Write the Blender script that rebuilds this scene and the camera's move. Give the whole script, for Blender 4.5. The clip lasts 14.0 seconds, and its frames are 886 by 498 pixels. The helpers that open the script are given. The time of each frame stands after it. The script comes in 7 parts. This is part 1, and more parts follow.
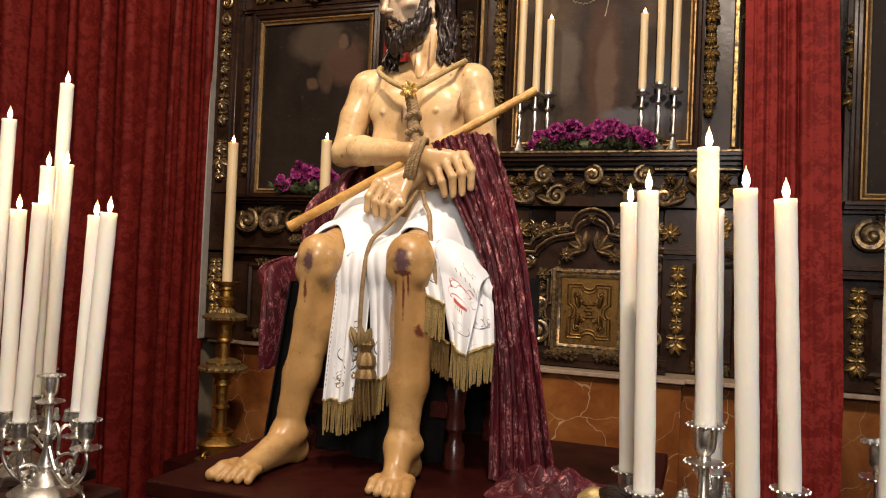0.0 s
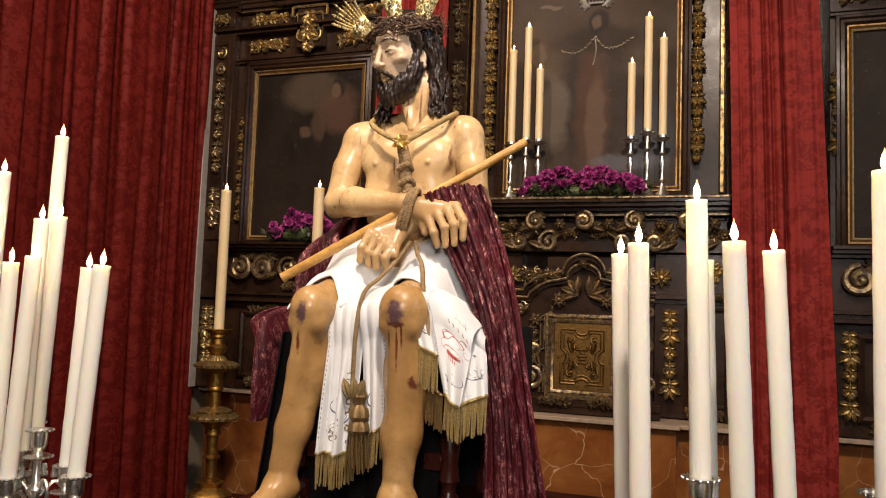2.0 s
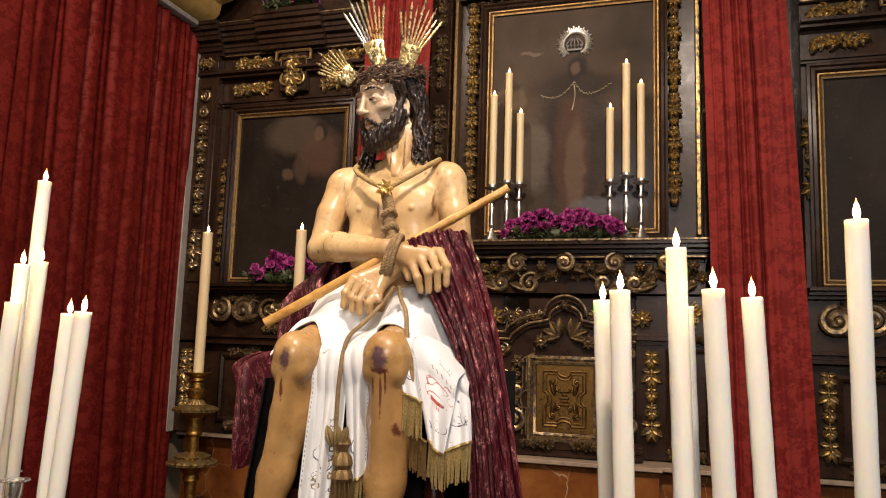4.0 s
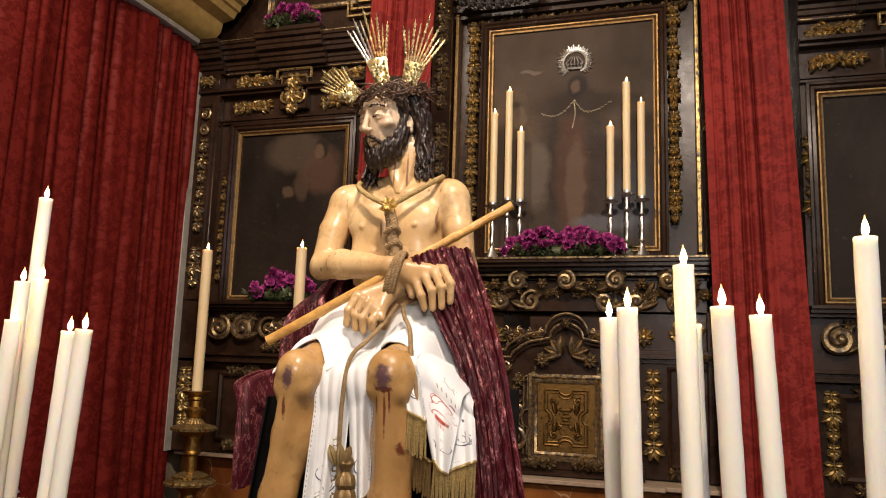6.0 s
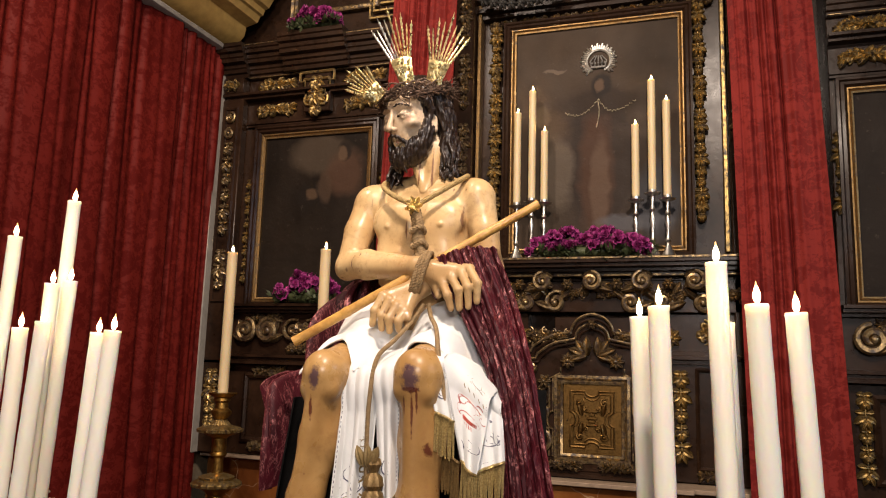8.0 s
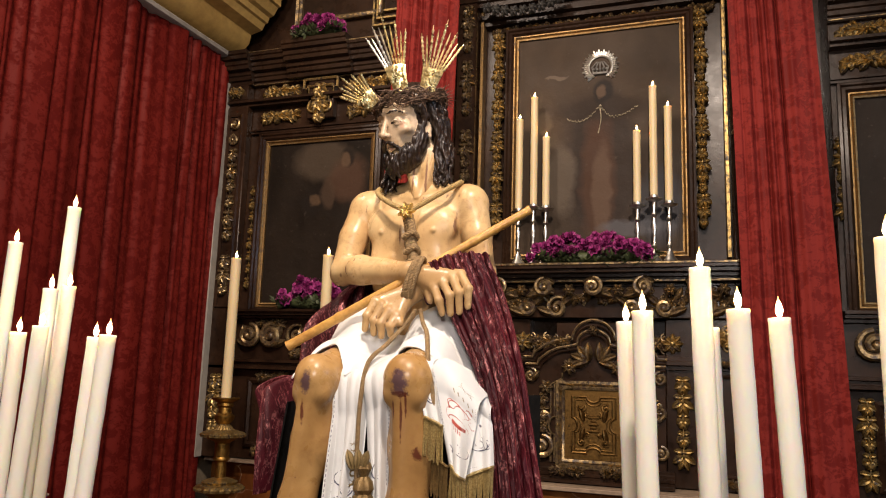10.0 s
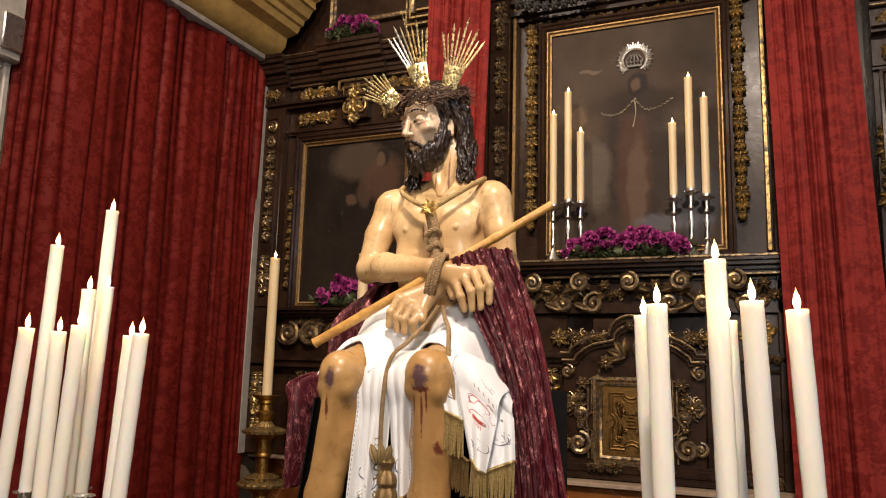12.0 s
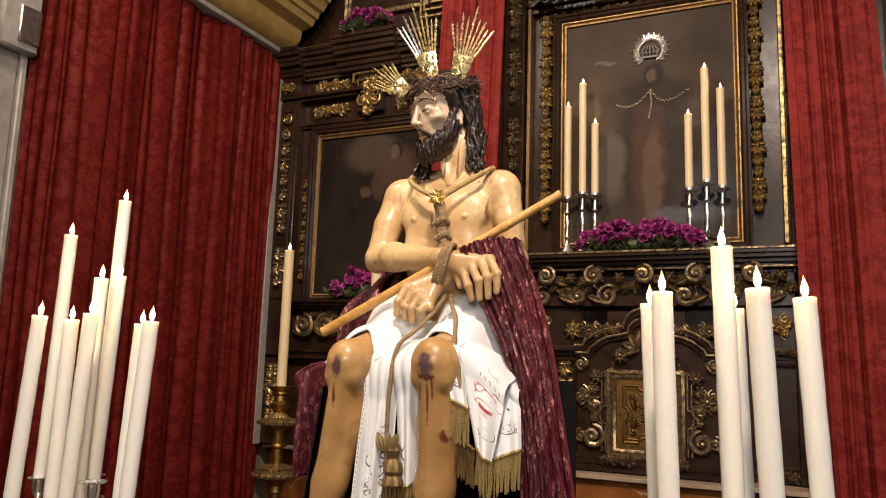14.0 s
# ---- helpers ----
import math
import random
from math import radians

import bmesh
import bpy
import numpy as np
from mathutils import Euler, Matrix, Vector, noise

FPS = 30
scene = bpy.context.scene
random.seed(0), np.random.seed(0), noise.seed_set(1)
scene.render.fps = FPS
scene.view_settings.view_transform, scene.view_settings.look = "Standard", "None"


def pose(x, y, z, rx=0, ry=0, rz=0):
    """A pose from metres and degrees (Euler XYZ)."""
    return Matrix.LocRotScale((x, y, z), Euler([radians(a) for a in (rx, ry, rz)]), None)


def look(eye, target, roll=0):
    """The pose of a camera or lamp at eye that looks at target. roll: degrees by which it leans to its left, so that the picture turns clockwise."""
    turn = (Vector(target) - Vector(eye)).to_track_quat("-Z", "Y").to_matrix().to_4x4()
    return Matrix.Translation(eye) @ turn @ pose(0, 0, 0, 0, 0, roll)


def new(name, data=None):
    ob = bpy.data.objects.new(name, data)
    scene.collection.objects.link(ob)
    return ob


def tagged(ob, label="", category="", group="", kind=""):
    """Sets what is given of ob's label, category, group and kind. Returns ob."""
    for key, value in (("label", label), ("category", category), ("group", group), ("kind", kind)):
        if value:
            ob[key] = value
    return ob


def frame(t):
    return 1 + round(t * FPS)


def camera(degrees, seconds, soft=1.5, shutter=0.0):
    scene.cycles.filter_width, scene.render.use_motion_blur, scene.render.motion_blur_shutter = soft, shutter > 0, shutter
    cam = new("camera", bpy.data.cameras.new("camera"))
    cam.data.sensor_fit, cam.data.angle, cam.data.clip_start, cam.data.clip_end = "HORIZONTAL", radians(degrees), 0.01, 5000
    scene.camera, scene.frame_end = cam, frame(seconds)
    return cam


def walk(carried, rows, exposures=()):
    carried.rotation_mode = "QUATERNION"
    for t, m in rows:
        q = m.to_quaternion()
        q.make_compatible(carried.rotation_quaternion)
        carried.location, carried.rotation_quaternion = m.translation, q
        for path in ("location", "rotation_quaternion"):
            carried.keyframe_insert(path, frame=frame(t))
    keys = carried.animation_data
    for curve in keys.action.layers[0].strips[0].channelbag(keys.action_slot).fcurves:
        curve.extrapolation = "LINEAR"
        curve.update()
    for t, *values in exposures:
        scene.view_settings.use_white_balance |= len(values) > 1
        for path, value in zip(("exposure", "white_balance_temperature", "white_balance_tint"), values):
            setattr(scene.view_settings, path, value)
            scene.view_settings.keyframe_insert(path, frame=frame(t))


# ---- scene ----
cam = camera(60.8, 14.0, soft=1.1)
PATH = [
    (0, (0.086, 0.293, 1.604), (-0.578, 2.179, 1.637), 2.4),
    (0.5, (0.088, 0.29, 1.611), (-0.574, 2.177, 1.657), 2.4),
    (1, (0.086, 0.288, 1.615), (-0.572, 2.176, 1.691), 2.3),
    (1.5, (0.088, 0.284, 1.619), (-0.567, 2.171, 1.726), 2.1),
    (2, (0.088, 0.283, 1.623), (-0.559, 2.169, 1.769), 2.0),
    (2.5, (0.088, 0.279, 1.628), (-0.548, 2.167, 1.802), 1.9),
    (3, (0.088, 0.272, 1.634), (-0.533, 2.162, 1.838), 1.9),
    (5.5, (0.076, 0.264, 1.638), (-0.511, 2.154, 1.928), 1.7),
    (6, (0.069, 0.271, 1.636), (-0.524, 2.158, 1.934), 1.8),
    (6.5, (0.059, 0.277, 1.633), (-0.546, 2.16, 1.933), 1.8),
    (7, (0.054, 0.279, 1.631), (-0.568, 2.156, 1.931), 1.8),
    (7.5, (0.051, 0.283, 1.63), (-0.585, 2.155, 1.931), 1.7),
    (8, (0.055, 0.281, 1.631), (-0.593, 2.149, 1.933), 1.7),
    (10.5, (0.122, 0.286, 1.628), (-0.571, 2.135, 1.947), 1.9),
    (11, (0.142, 0.29, 1.625), (-0.584, 2.126, 1.94), 2.0),
    (11.5, (0.157, 0.289, 1.627), (-0.605, 2.113, 1.936), 1.8),
    (12, (0.165, 0.292, 1.625), (-0.621, 2.105, 1.933), 1.5),
    (12.5, (0.174, 0.291, 1.625), (-0.631, 2.096, 1.931), 1.4),
    (13, (0.178, 0.294, 1.621), (-0.64, 2.094, 1.922), 1.4),
    (13.5, (0.183, 0.301, 1.618), (-0.644, 2.098, 1.912), 1.7),
    (14, (0.188, 0.308, 1.612), (-0.643, 2.103, 1.905), 1.8),
]
walk(cam, [(t, look(eye, target, roll)) for t, eye, target, roll in PATH], [(0, -0.14, 6500, 17), (14, -0.14, 6500, 17)])

# ---- world and large lights ----
world = bpy.data.worlds.new("world")
scene.world = world
world.use_nodes = True
world.node_tree.nodes["Background"].inputs[0].default_value = (1.0, 0.86, 0.70, 1)
world.node_tree.nodes["Background"].inputs[1].default_value = 0.003


def area_lamp(name, eye, target, sx, sy, power, colour):
    data = bpy.data.lights.new(name, "AREA")
    data.shape, data.size, data.size_y, data.energy, data.color = "RECTANGLE", sx, sy, power, colour
    ob = new(name, data)
    ob.matrix_world = look(eye, target)
    return ob


spot = bpy.data.lights.new("ceiling_spotlight", "SPOT")
spot.energy, spot.color, spot.spot_size, spot.spot_blend, spot.shadow_soft_size = 920, (1.0, 0.85, 0.67), radians(82), 1.0, 0.16
new("ceiling_spotlight", spot).matrix_world = look((0.35, 0.15, 4.7), (-0.75, 3.0, 2.5))
area_lamp("nave_window_lamp", (3.3, 1.6, 3.2), (-0.6, 4.0, 1.8), 1.0, 1.4, 30, (0.60, 0.78, 1.0))
# soft fill added to brighten near candles, linen and legs; no known lamp
area_lamp("nave_lamp", (0.6, -1.7, 2.7), (-0.3, 1.8, 1.5), 0.8, 0.8, 76, (1.0, 0.93, 0.84))
# unseen fill, put in to lift the upper curtain and the cornice
area_lamp("ceiling_wash_lamp", (-1.7, 1.2, 4.8), (-2.0, 4.0, 2.9), 0.35, 0.35, 92, (1.0, 0.84, 0.66))


# ---- mesh helpers ----
class Geo:
    """Collects vertices and faces of one part."""

    def __init__(self):
        self.v, self.f, self.m = [], [], []

    def add(self, verts, faces, m=0):
        n = len(self.v)
        self.v.extend(tuple(p) for p in verts)
        self.f.extend(tuple(n + i for i in q) for q in faces)
        self.m.extend([m] * len(faces))
        return self

    def box(self, x0, x1, y0, y1, z0, z1, c=0.003, m=0):
        c = min(c, (x1 - x0) * 0.4, (y1 - y0) * 0.4, (z1 - z0) * 0.4)
        lo, hi = (x0, y0, z0), (x1, y1, z1)
        vs, ix = [], {}
        for sx in (0, 1):
            for sy in (0, 1):
                for sz in (0, 1):
                    s = (sx, sy, sz)
                    for a in range(3):
                        p = [(hi[k] if s[k] else lo[k]) if k == a else ((hi[k] - c) if s[k] else (lo[k] + c)) for k in range(3)]
                        ix[s, a] = len(vs)
                        vs.append(p)
        fs = []
        for a in range(3):
            b, d = (a + 1) % 3, (a + 2) % 3
            for side in (0, 1):
                q = []
                for tb, td in ((0, 0), (1, 0), (1, 1), (0, 1)):
                    s = [0, 0, 0]
                    s[a], s[b], s[d] = side, tb, td
                    q.append(ix[tuple(s), a])
                fs.append(q if side else q[::-1])
            for tb in (0, 1):
                for td in (0, 1):
                    s0, s1 = [0, 0, 0], [0, 0, 0]
                    s0[b] = s1[b] = tb
                    s0[d] = s1[d] = td
                    s1[a] = 1
                    s0, s1 = tuple(s0), tuple(s1)
                    q = [ix[s0, b], ix[s1, b], ix[s1, d], ix[s0, d]]
                    fs.append(q if tb != td else q[::-1])
        for key in {k[0] for k in ix}:
            q = [ix[key, 0], ix[key, 1], ix[key, 2]]
            fs.append(q if sum(key) % 2 else q[::-1])
        return self.add(vs, fs, m)

    def lathe(self, profile, at=(0, 0, 0), seg=20, turn=None, m=0, lobes=0, depth=0.0):
        vs, fs = [], []
        for r, z in profile:
            for k in range(seg):
                a = 2 * math.pi * k / seg
                rr = r * (1 + depth * math.cos(lobes * a)) if lobes else r
                p = Vector((rr * math.cos(a), rr * math.sin(a), z))
                if turn is not None:
                    p = turn @ p
                vs.append((p[0] + at[0], p[1] + at[1], p[2] + at[2]))
        n = len(profile)
        for i in range(n - 1):
            for k in range(seg):
                fs.append((i * seg + k, i * seg + (k + 1) % seg, (i + 1) * seg + (k + 1) % seg, (i + 1) * seg + k))
        fs.append(tuple(range(seg))[::-1])
        fs.append(tuple((n - 1) * seg + k for k in range(seg)))
        return self.add(vs, fs, m)

    def tube(self, pts, radii, seg=8, m=0, flat=1.0):
        pts = [Vector(p) for p in pts]
        if not hasattr(radii, "__len__"):
            radii = [radii] * len(pts)
        vs, fs = [], []
        side = None
        for i, p in enumerate(pts):
            d = (pts[min(i + 1, len(pts) - 1)] - pts[max(i - 1, 0)]).normalized()
            if side is None:
                side = d.cross(Vector((0, 0, 1)) if abs(d.z) < 0.9 else Vector((0, 1, 0))).normalized()
            side = (side - d * side.dot(d)).normalized()
            up = d.cross(side)
            for k in range(seg):
                a = 2 * math.pi * k / seg
                vs.append(p + radii[i] * (math.cos(a) * side + flat * math.sin(a) * up))
        n = len(pts)
        for i in range(n - 1):
            for k in range(seg):
                fs.append((i * seg + k, i * seg + (k + 1) % seg, (i + 1) * seg + (k + 1) % seg, (i + 1) * seg + k))
        fs.append(tuple(range(seg))[::-1])
        fs.append(tuple((n - 1) * seg + k for k in range(seg)))
        return self.add(vs, fs, m)

    def moulding(self, profile, x0, x1, m=0):
        """A profile of (y, z) points run along x and closed at both ends."""
        n = len(profile)
        vs = [(x0, y, z) for y, z in profile] + [(x1, y, z) for y, z in profile]
        fs = [(i, (i + 1) % n, n + (i + 1) % n, n + i) for i in range(n)]
        fs += [tuple(range(n))[::-1], tuple(range(n, 2 * n))]
        return self.add(vs, fs, m)

    def border(self, x0, x1, z0, z1, y, profile, m=0):
        """A mitred frame round an opening; profile of (outwards, proud) points, proud towards -y."""
        vs, fs = [], []
        n = len(profile)
        for sx, sz in ((0, 0), (1, 0), (1, 1), (0, 1)):
            for d, h in profile:
                vs.append((x1 + d if sx else x0 - d, y - h, z1 + d if sz else z0 - d))
        for c in range(4):
            for i in range(n):
                a, b = c * n + i, c * n + (i + 1) % n
                e, g = ((c + 1) % 4) * n + (i + 1) % n, ((c + 1) % 4) * n + i
                fs.append((a, b, e, g))
        return self.add(vs, fs, m)

    def sheet(self, nu, nv, func, thick=0.003, m=0):
        """A cloth: func(u, v) gives a point; the back lies thick behind it."""
        g = [[Vector(func(i / nu, j / nv)) for j in range(nv + 1)] for i in range(nu + 1)]
        front, back = [], []
        for i in range(nu + 1):
            for j in range(nv + 1):
                du = g[min(i + 1, nu)][j] - g[max(i - 1, 0)][j]
                dv = g[i][min(j + 1, nv)] - g[i][max(j - 1, 0)]
                n = du.cross(dv)
                n = n.normalized() if n.length > 1e-9 else Vector((0, 1, 0))
                front.append(g[i][j])
                back.append(g[i][j] - n * thick)
        k = len(front)
        at = lambda i, j: i * (nv + 1) + j
        fs = []
        for i in range(nu):
            for j in range(nv):
                q = (at(i, j), at(i + 1, j), at(i + 1, j + 1), at(i, j + 1))
                fs.append(q)
                fs.append(tuple(k + a for a in q[::-1]))
        rim = [at(i, 0) for i in range(nu)] + [at(nu, j) for j in range(nv)] + [at(i, nv) for i in range(nu, 0, -1)] + [at(0, j) for j in range(nv, 0, -1)]
        for a, b in zip(rim, rim[1:] + rim[:1]):
            fs.append((a, k + a, k + b, b))
        return self.add(front + back, fs, m)

    def blob(self, c, r, turn=None, nu=10, nv=6, m=0):
        vs, fs = [], []
        for j in range(nv + 1):
            b = math.pi * j / nv
            for i in range(nu):
                a = 2 * math.pi * i / nu
                p = Vector((r[0] * math.sin(b) * math.cos(a), r[1] * math.sin(b) * math.sin(a), -r[2] * math.cos(b)))
                if turn is not None:
                    p = turn @ p
                vs.append((p[0] + c[0], p[1] + c[1], p[2] + c[2]))
        for j in range(nv):
            for i in range(nu):
                q = (j * nu + i, j * nu + (i + 1) % nu, (j + 1) * nu + (i + 1) % nu, (j + 1) * nu + i)
                fs.append(q)
        return self.add(vs, fs, m)


def mesh_of(name, geo, mats, sharp=38):
    me = bpy.data.meshes.new(name)
    me.from_pydata(geo.v, [], geo.f)
    for mt in (mats if isinstance(mats, (list, tuple)) else [mats]):
        me.materials.append(mt)
    me.polygons.foreach_set("material_index", geo.m)
    me.polygons.foreach_set("use_smooth", [True] * len(geo.f))
    me.set_sharp_from_angle(angle=radians(sharp))
    me.update()
    return me


def part(name, geo, mats, parent=None, label="", sharp=38):
    ob = new(name, mesh_of(name, geo, mats, sharp))
    if parent is not None:
        ob.parent = parent
    if label:
        tagged(ob, label)
    return ob


def thing(name, label, category, group="", kind="", at=(0, 0, 0)):
    ob = new(name)
    ob.empty_display_size = 0.1
    ob.location = at
    return tagged(ob, label, category, group, kind)


def turned(rx=0, ry=0, rz=0):
    return Euler((radians(rx), radians(ry), radians(rz))).to_matrix()


def spline(points, n):
    """n points on a smooth curve through the given ones."""
    pts = [Vector(p) for p in points]
    out = []
    for i in range(n):
        s = i / (n - 1) * (len(pts) - 1)
        k = min(int(s), len(pts) - 2)
        f = s - k
        p0, p1, p2, p3 = pts[max(k - 1, 0)], pts[k], pts[k + 1], pts[min(k + 2, len(pts) - 1)]
        out.append(0.5 * (2 * p1 + (p2 - p0) * f + (2 * p0 - 5 * p1 + 4 * p2 - p3) * f * f + (3 * p1 - p0 - 3 * p2 + p3) * f ** 3))
    return out


# ---- materials ----
class Mat:
    """A procedural material: two scales of colour variation and a bump."""

    def __init__(self, name, rough=0.5, metal=0.0, spec=0.5):
        self.m = bpy.data.materials.new(name)
        self.m.use_nodes = True
        self.t = self.m.node_tree
        self.b = self.t.nodes["Principled BSDF"]
        self.b.inputs["Roughness"].default_value = rough
        self.b.inputs["Metallic"].default_value = metal
        self.b.inputs["Specular IOR Level"].default_value = spec
        self.co = self.t.nodes.new("ShaderNodeTexCoord").outputs["Object"]

    def node(self, kind, **inputs):
        n = self.t.nodes.new(kind)
        for k, v in inputs.items():
            s = n.inputs[k.replace("_", " ")]
            if isinstance(v, bpy.types.NodeSocket):
                self.t.links.new(v, s)
            else:
                s.default_value = v
        return n

    def noise(self, scale, detail=4, rough=0.55, distort=0.0, stretch=None):
        co = self.co
        if stretch:
            mp = self.node("ShaderNodeMapping", Vector=co, Scale=stretch)
            co = mp.outputs[0]
        return self.node("ShaderNodeTexNoise", Vector=co, Scale=scale, Detail=detail, Roughness=rough, Distortion=distort).outputs[0]

    def warp(self, amount, scale):
        """The coordinates, pushed about by a noise."""
        n = self.node("ShaderNodeTexNoise", Vector=self.co, Scale=scale, Detail=4.0)
        m = self.node("ShaderNodeVectorMath", Vector=n.outputs["Color"])
        m.operation = "MULTIPLY_ADD"
        m.inputs[1].default_value = (amount,) * 3
        sh = self.node("ShaderNodeVectorMath", Vector=self.co)
        sh.operation = "SUBTRACT"
        sh.inputs[1].default_value = (amount * 0.5,) * 3
        self.t.links.new(sh.outputs[0], m.inputs[2])
        return m.outputs[0]

    def ramp(self, fac, stops):
        n = self.node("ShaderNodeValToRGB", Fac=fac)
        e = n.color_ramp.elements
        while len(e) < len(stops):
            e.new(0.5)
        for el, (p, c) in zip(e, stops):
            el.position, el.color = p, (*c, 1)
        return n.outputs[0]

    def mix(self, fac, a, b, mode="MIX"):
        n = self.t.nodes.new("ShaderNodeMix")
        n.data_type, n.blend_type = "RGBA", mode
        for s, v in ((n.inputs[0], fac), (n.inputs[6], a), (n.inputs[7], b)):
            if isinstance(v, bpy.types.NodeSocket):
                self.t.links.new(v, s)
            else:
                s.default_value = v if not hasattr(v, "__len__") else (*v[:3], 1)
        return n.outputs[2]

    def colour(self, socket):
        if isinstance(socket, bpy.types.NodeSocket):
            self.t.links.new(socket, self.b.inputs["Base Color"])
        else:
            self.b.inputs["Base Color"].default_value = (*socket, 1)
        return self

    def roughness(self, socket):
        self.t.links.new(socket, self.b.inputs["Roughness"])
        return self

    def bump(self, height, strength=0.3, dist=0.002):
        n = self.node("ShaderNodeBump", Height=height, Strength=strength, Distance=dist)
        self.t.links.new(n.outputs[0], self.b.inputs["Normal"])
        return self


def two_tone(name, c1, c2, scale, rough=0.5, metal=0.0, bump=0.2, bscale=None, dist=0.002, lo=0.35, hi=0.65, spec=0.5):
    k = Mat(name, rough, metal, spec)
    n = k.noise(scale)
    fine = k.noise(bscale or scale * 7, 6)
    col = k.ramp(n, [(lo, c1), (hi, c2)])
    col = k.mix(0.35, col, k.ramp(fine, [(0.3, tuple(0.6 * v for v in c1)), (0.7, tuple(min(1, 1.25 * v) for v in c2))]))
    k.colour(col)
    r = k.ramp(k.noise(scale * 2.3), [(0.3, (rough * 0.8,) * 3), (0.7, (min(1, rough * 1.2),) * 3)])
    k.roughness(r)
    k.bump(fine, bump, dist)
    return k.m


def gilt(name, keep, c=(0.56, 0.34, 0.085), dark=(0.022, 0.014, 0.009), rough=0.33):
    """Old gilding over dark wood, rubbed away in patches; keep: how much gold is left."""
    k = Mat(name, rough, 0.0)
    n = k.noise(34, 5, 0.65)
    w = k.node("ShaderNodeMapRange", Value=n, From_Min=0.62 - keep * 0.45, From_Max=0.74 - keep * 0.45).outputs[0]
    k.colour(k.mix(w, dark, k.ramp(k.noise(120, 3), [(0.3, tuple(0.7 * v for v in c)), (0.7, tuple(1.25 * v for v in c))])))
    k.t.links.new(w, k.b.inputs["Metallic"])
    k.roughness(k.ramp(k.noise(60), [(0.3, (rough * 0.75,) * 3), (0.7, (rough * 1.5,) * 3)]))
    k.bump(k.noise(180, 4), 0.25, 0.001)
    return k.m


def damask(name, ground, figure, scale, sheen=0.4, rough=0.8, flat=(1, 1, 1)):
    """Woven silk damask with a leafy figure a little lighter than the ground."""
    k = Mat(name, rough, 0.0, 0.08)
    k.co = k.node("ShaderNodeMapping", Vector=k.co, Scale=flat).outputs[0]
    leaf_shape = k.noise(scale, 3, 0.55, 0.9)
    sprig = k.noise(scale * 2.6, 3, 0.6, 1.4)
    f = k.ramp(k.mix(0.45, leaf_shape, sprig), [(0.46, (0, 0, 0)), (0.54, (1, 1, 1))])
    wear = k.noise(2.2, 4)
    col = k.mix(f, ground, figure)
    col = k.mix(k.ramp(wear, [(0.35, (0.0,) * 3), (0.75, (0.4,) * 3)]), col, tuple(0.6 * v for v in ground))
    k.colour(col)
    k.roughness(k.mix(f, (rough,) * 3, (rough * 0.72,) * 3))
    k.b.inputs["Sheen Weight"].default_value = sheen
    k.b.inputs["Sheen Tint"].default_value = (*[min(1, 3 * v) for v in figure], 1)
    weave = k.noise(900, 2, stretch=(1, 1, 0.35))
    k.bump(weave, 0.15, 0.0008)
    return k.m


DARK_WOOD = two_tone("dark_polished_wood", (0.010, 0.0050, 0.0030), (0.031, 0.0150, 0.0080), 5, 0.30, bump=0.3, bscale=38, spec=0.22)
CARVED_WOOD = gilt("carved_dark_wood_with_worn_gilding", 0.42, (0.32, 0.225, 0.11), (0.040, 0.023, 0.013))
GOLD = gilt("worn_gold_leaf", 0.52, (0.40, 0.275, 0.105), (0.026, 0.015, 0.009), rough=0.42)
BRIGHT_GOLD = gilt("bright_gold_leaf", 0.95, (0.82, 0.64, 0.30), rough=0.28)
FRAME_GOLD = gilt("rubbed_frame_gilding", 0.62, (0.24, 0.150, 0.062), (0.070, 0.040, 0.018), rough=0.45)
BROWN_GOLD = gilt("bronze_gilding", 0.8, (0.30, 0.165, 0.04), rough=0.4)
RED_CURTAIN = damask("red_damask_curtain", (0.078, 0.0046, 0.0030), (0.122, 0.0110, 0.0074), 15, 0.0, flat=(0.1, 1, 1))
RED_HANGING = damask("red_damask_hanging", (0.205, 0.0240, 0.0190), (0.128, 0.0112, 0.0088), 13, 0.0, flat=(1, 0.1, 1))
STONE_EDGE = two_tone("tan_stone_edging", (0.22, 0.15, 0.10), (0.34, 0.25, 0.17), 6, 0.5)
WALL_PAINT = two_tone("aged_wall_paint", (0.15, 0.115, 0.075), (0.22, 0.17, 0.11), 1.6, 0.8, bump=0.1, bscale=50)
GREY_PAINT = two_tone("grey_white_gloss_paint", (0.22, 0.20, 0.175), (0.30, 0.275, 0.24), 3, 0.5, bump=0.05)
CORNICE_PAINT = two_tone("ochre_cornice_paint", (0.42, 0.25, 0.066), (0.56, 0.36, 0.11), 3, 0.6, bump=0.1)
SILVER = two_tone("polished_silver", (0.66, 0.62, 0.55), (0.86, 0.82, 0.75), 40, 0.33, 1.0, bump=0.1, bscale=120, dist=0.001)
DULL_SILVER = two_tone("dull_grey_metal_lace", (0.06, 0.055, 0.05), (0.15, 0.14, 0.125), 40, 0.5, 0.6)
DOOR_BRONZE = gilt("dull_bronze_relief", 0.85, (0.17, 0.095, 0.030), (0.05, 0.028, 0.012), rough=0.45)
TILE = two_tone("dark_floor_stone", (0.05, 0.035, 0.03), (0.12, 0.09, 0.075), 2, 0.4)
DAIS_WOOD = two_tone("dark_red_lacquered_wood", (0.014, 0.0022, 0.0016), (0.032, 0.0050, 0.0034), 4, 0.42, bump=0.06, spec=0.16)
BLACK_CLOTH = two_tone("black_velvet", (0.004, 0.004, 0.004), (0.009, 0.008, 0.008), 20, 0.95, spec=0.1)


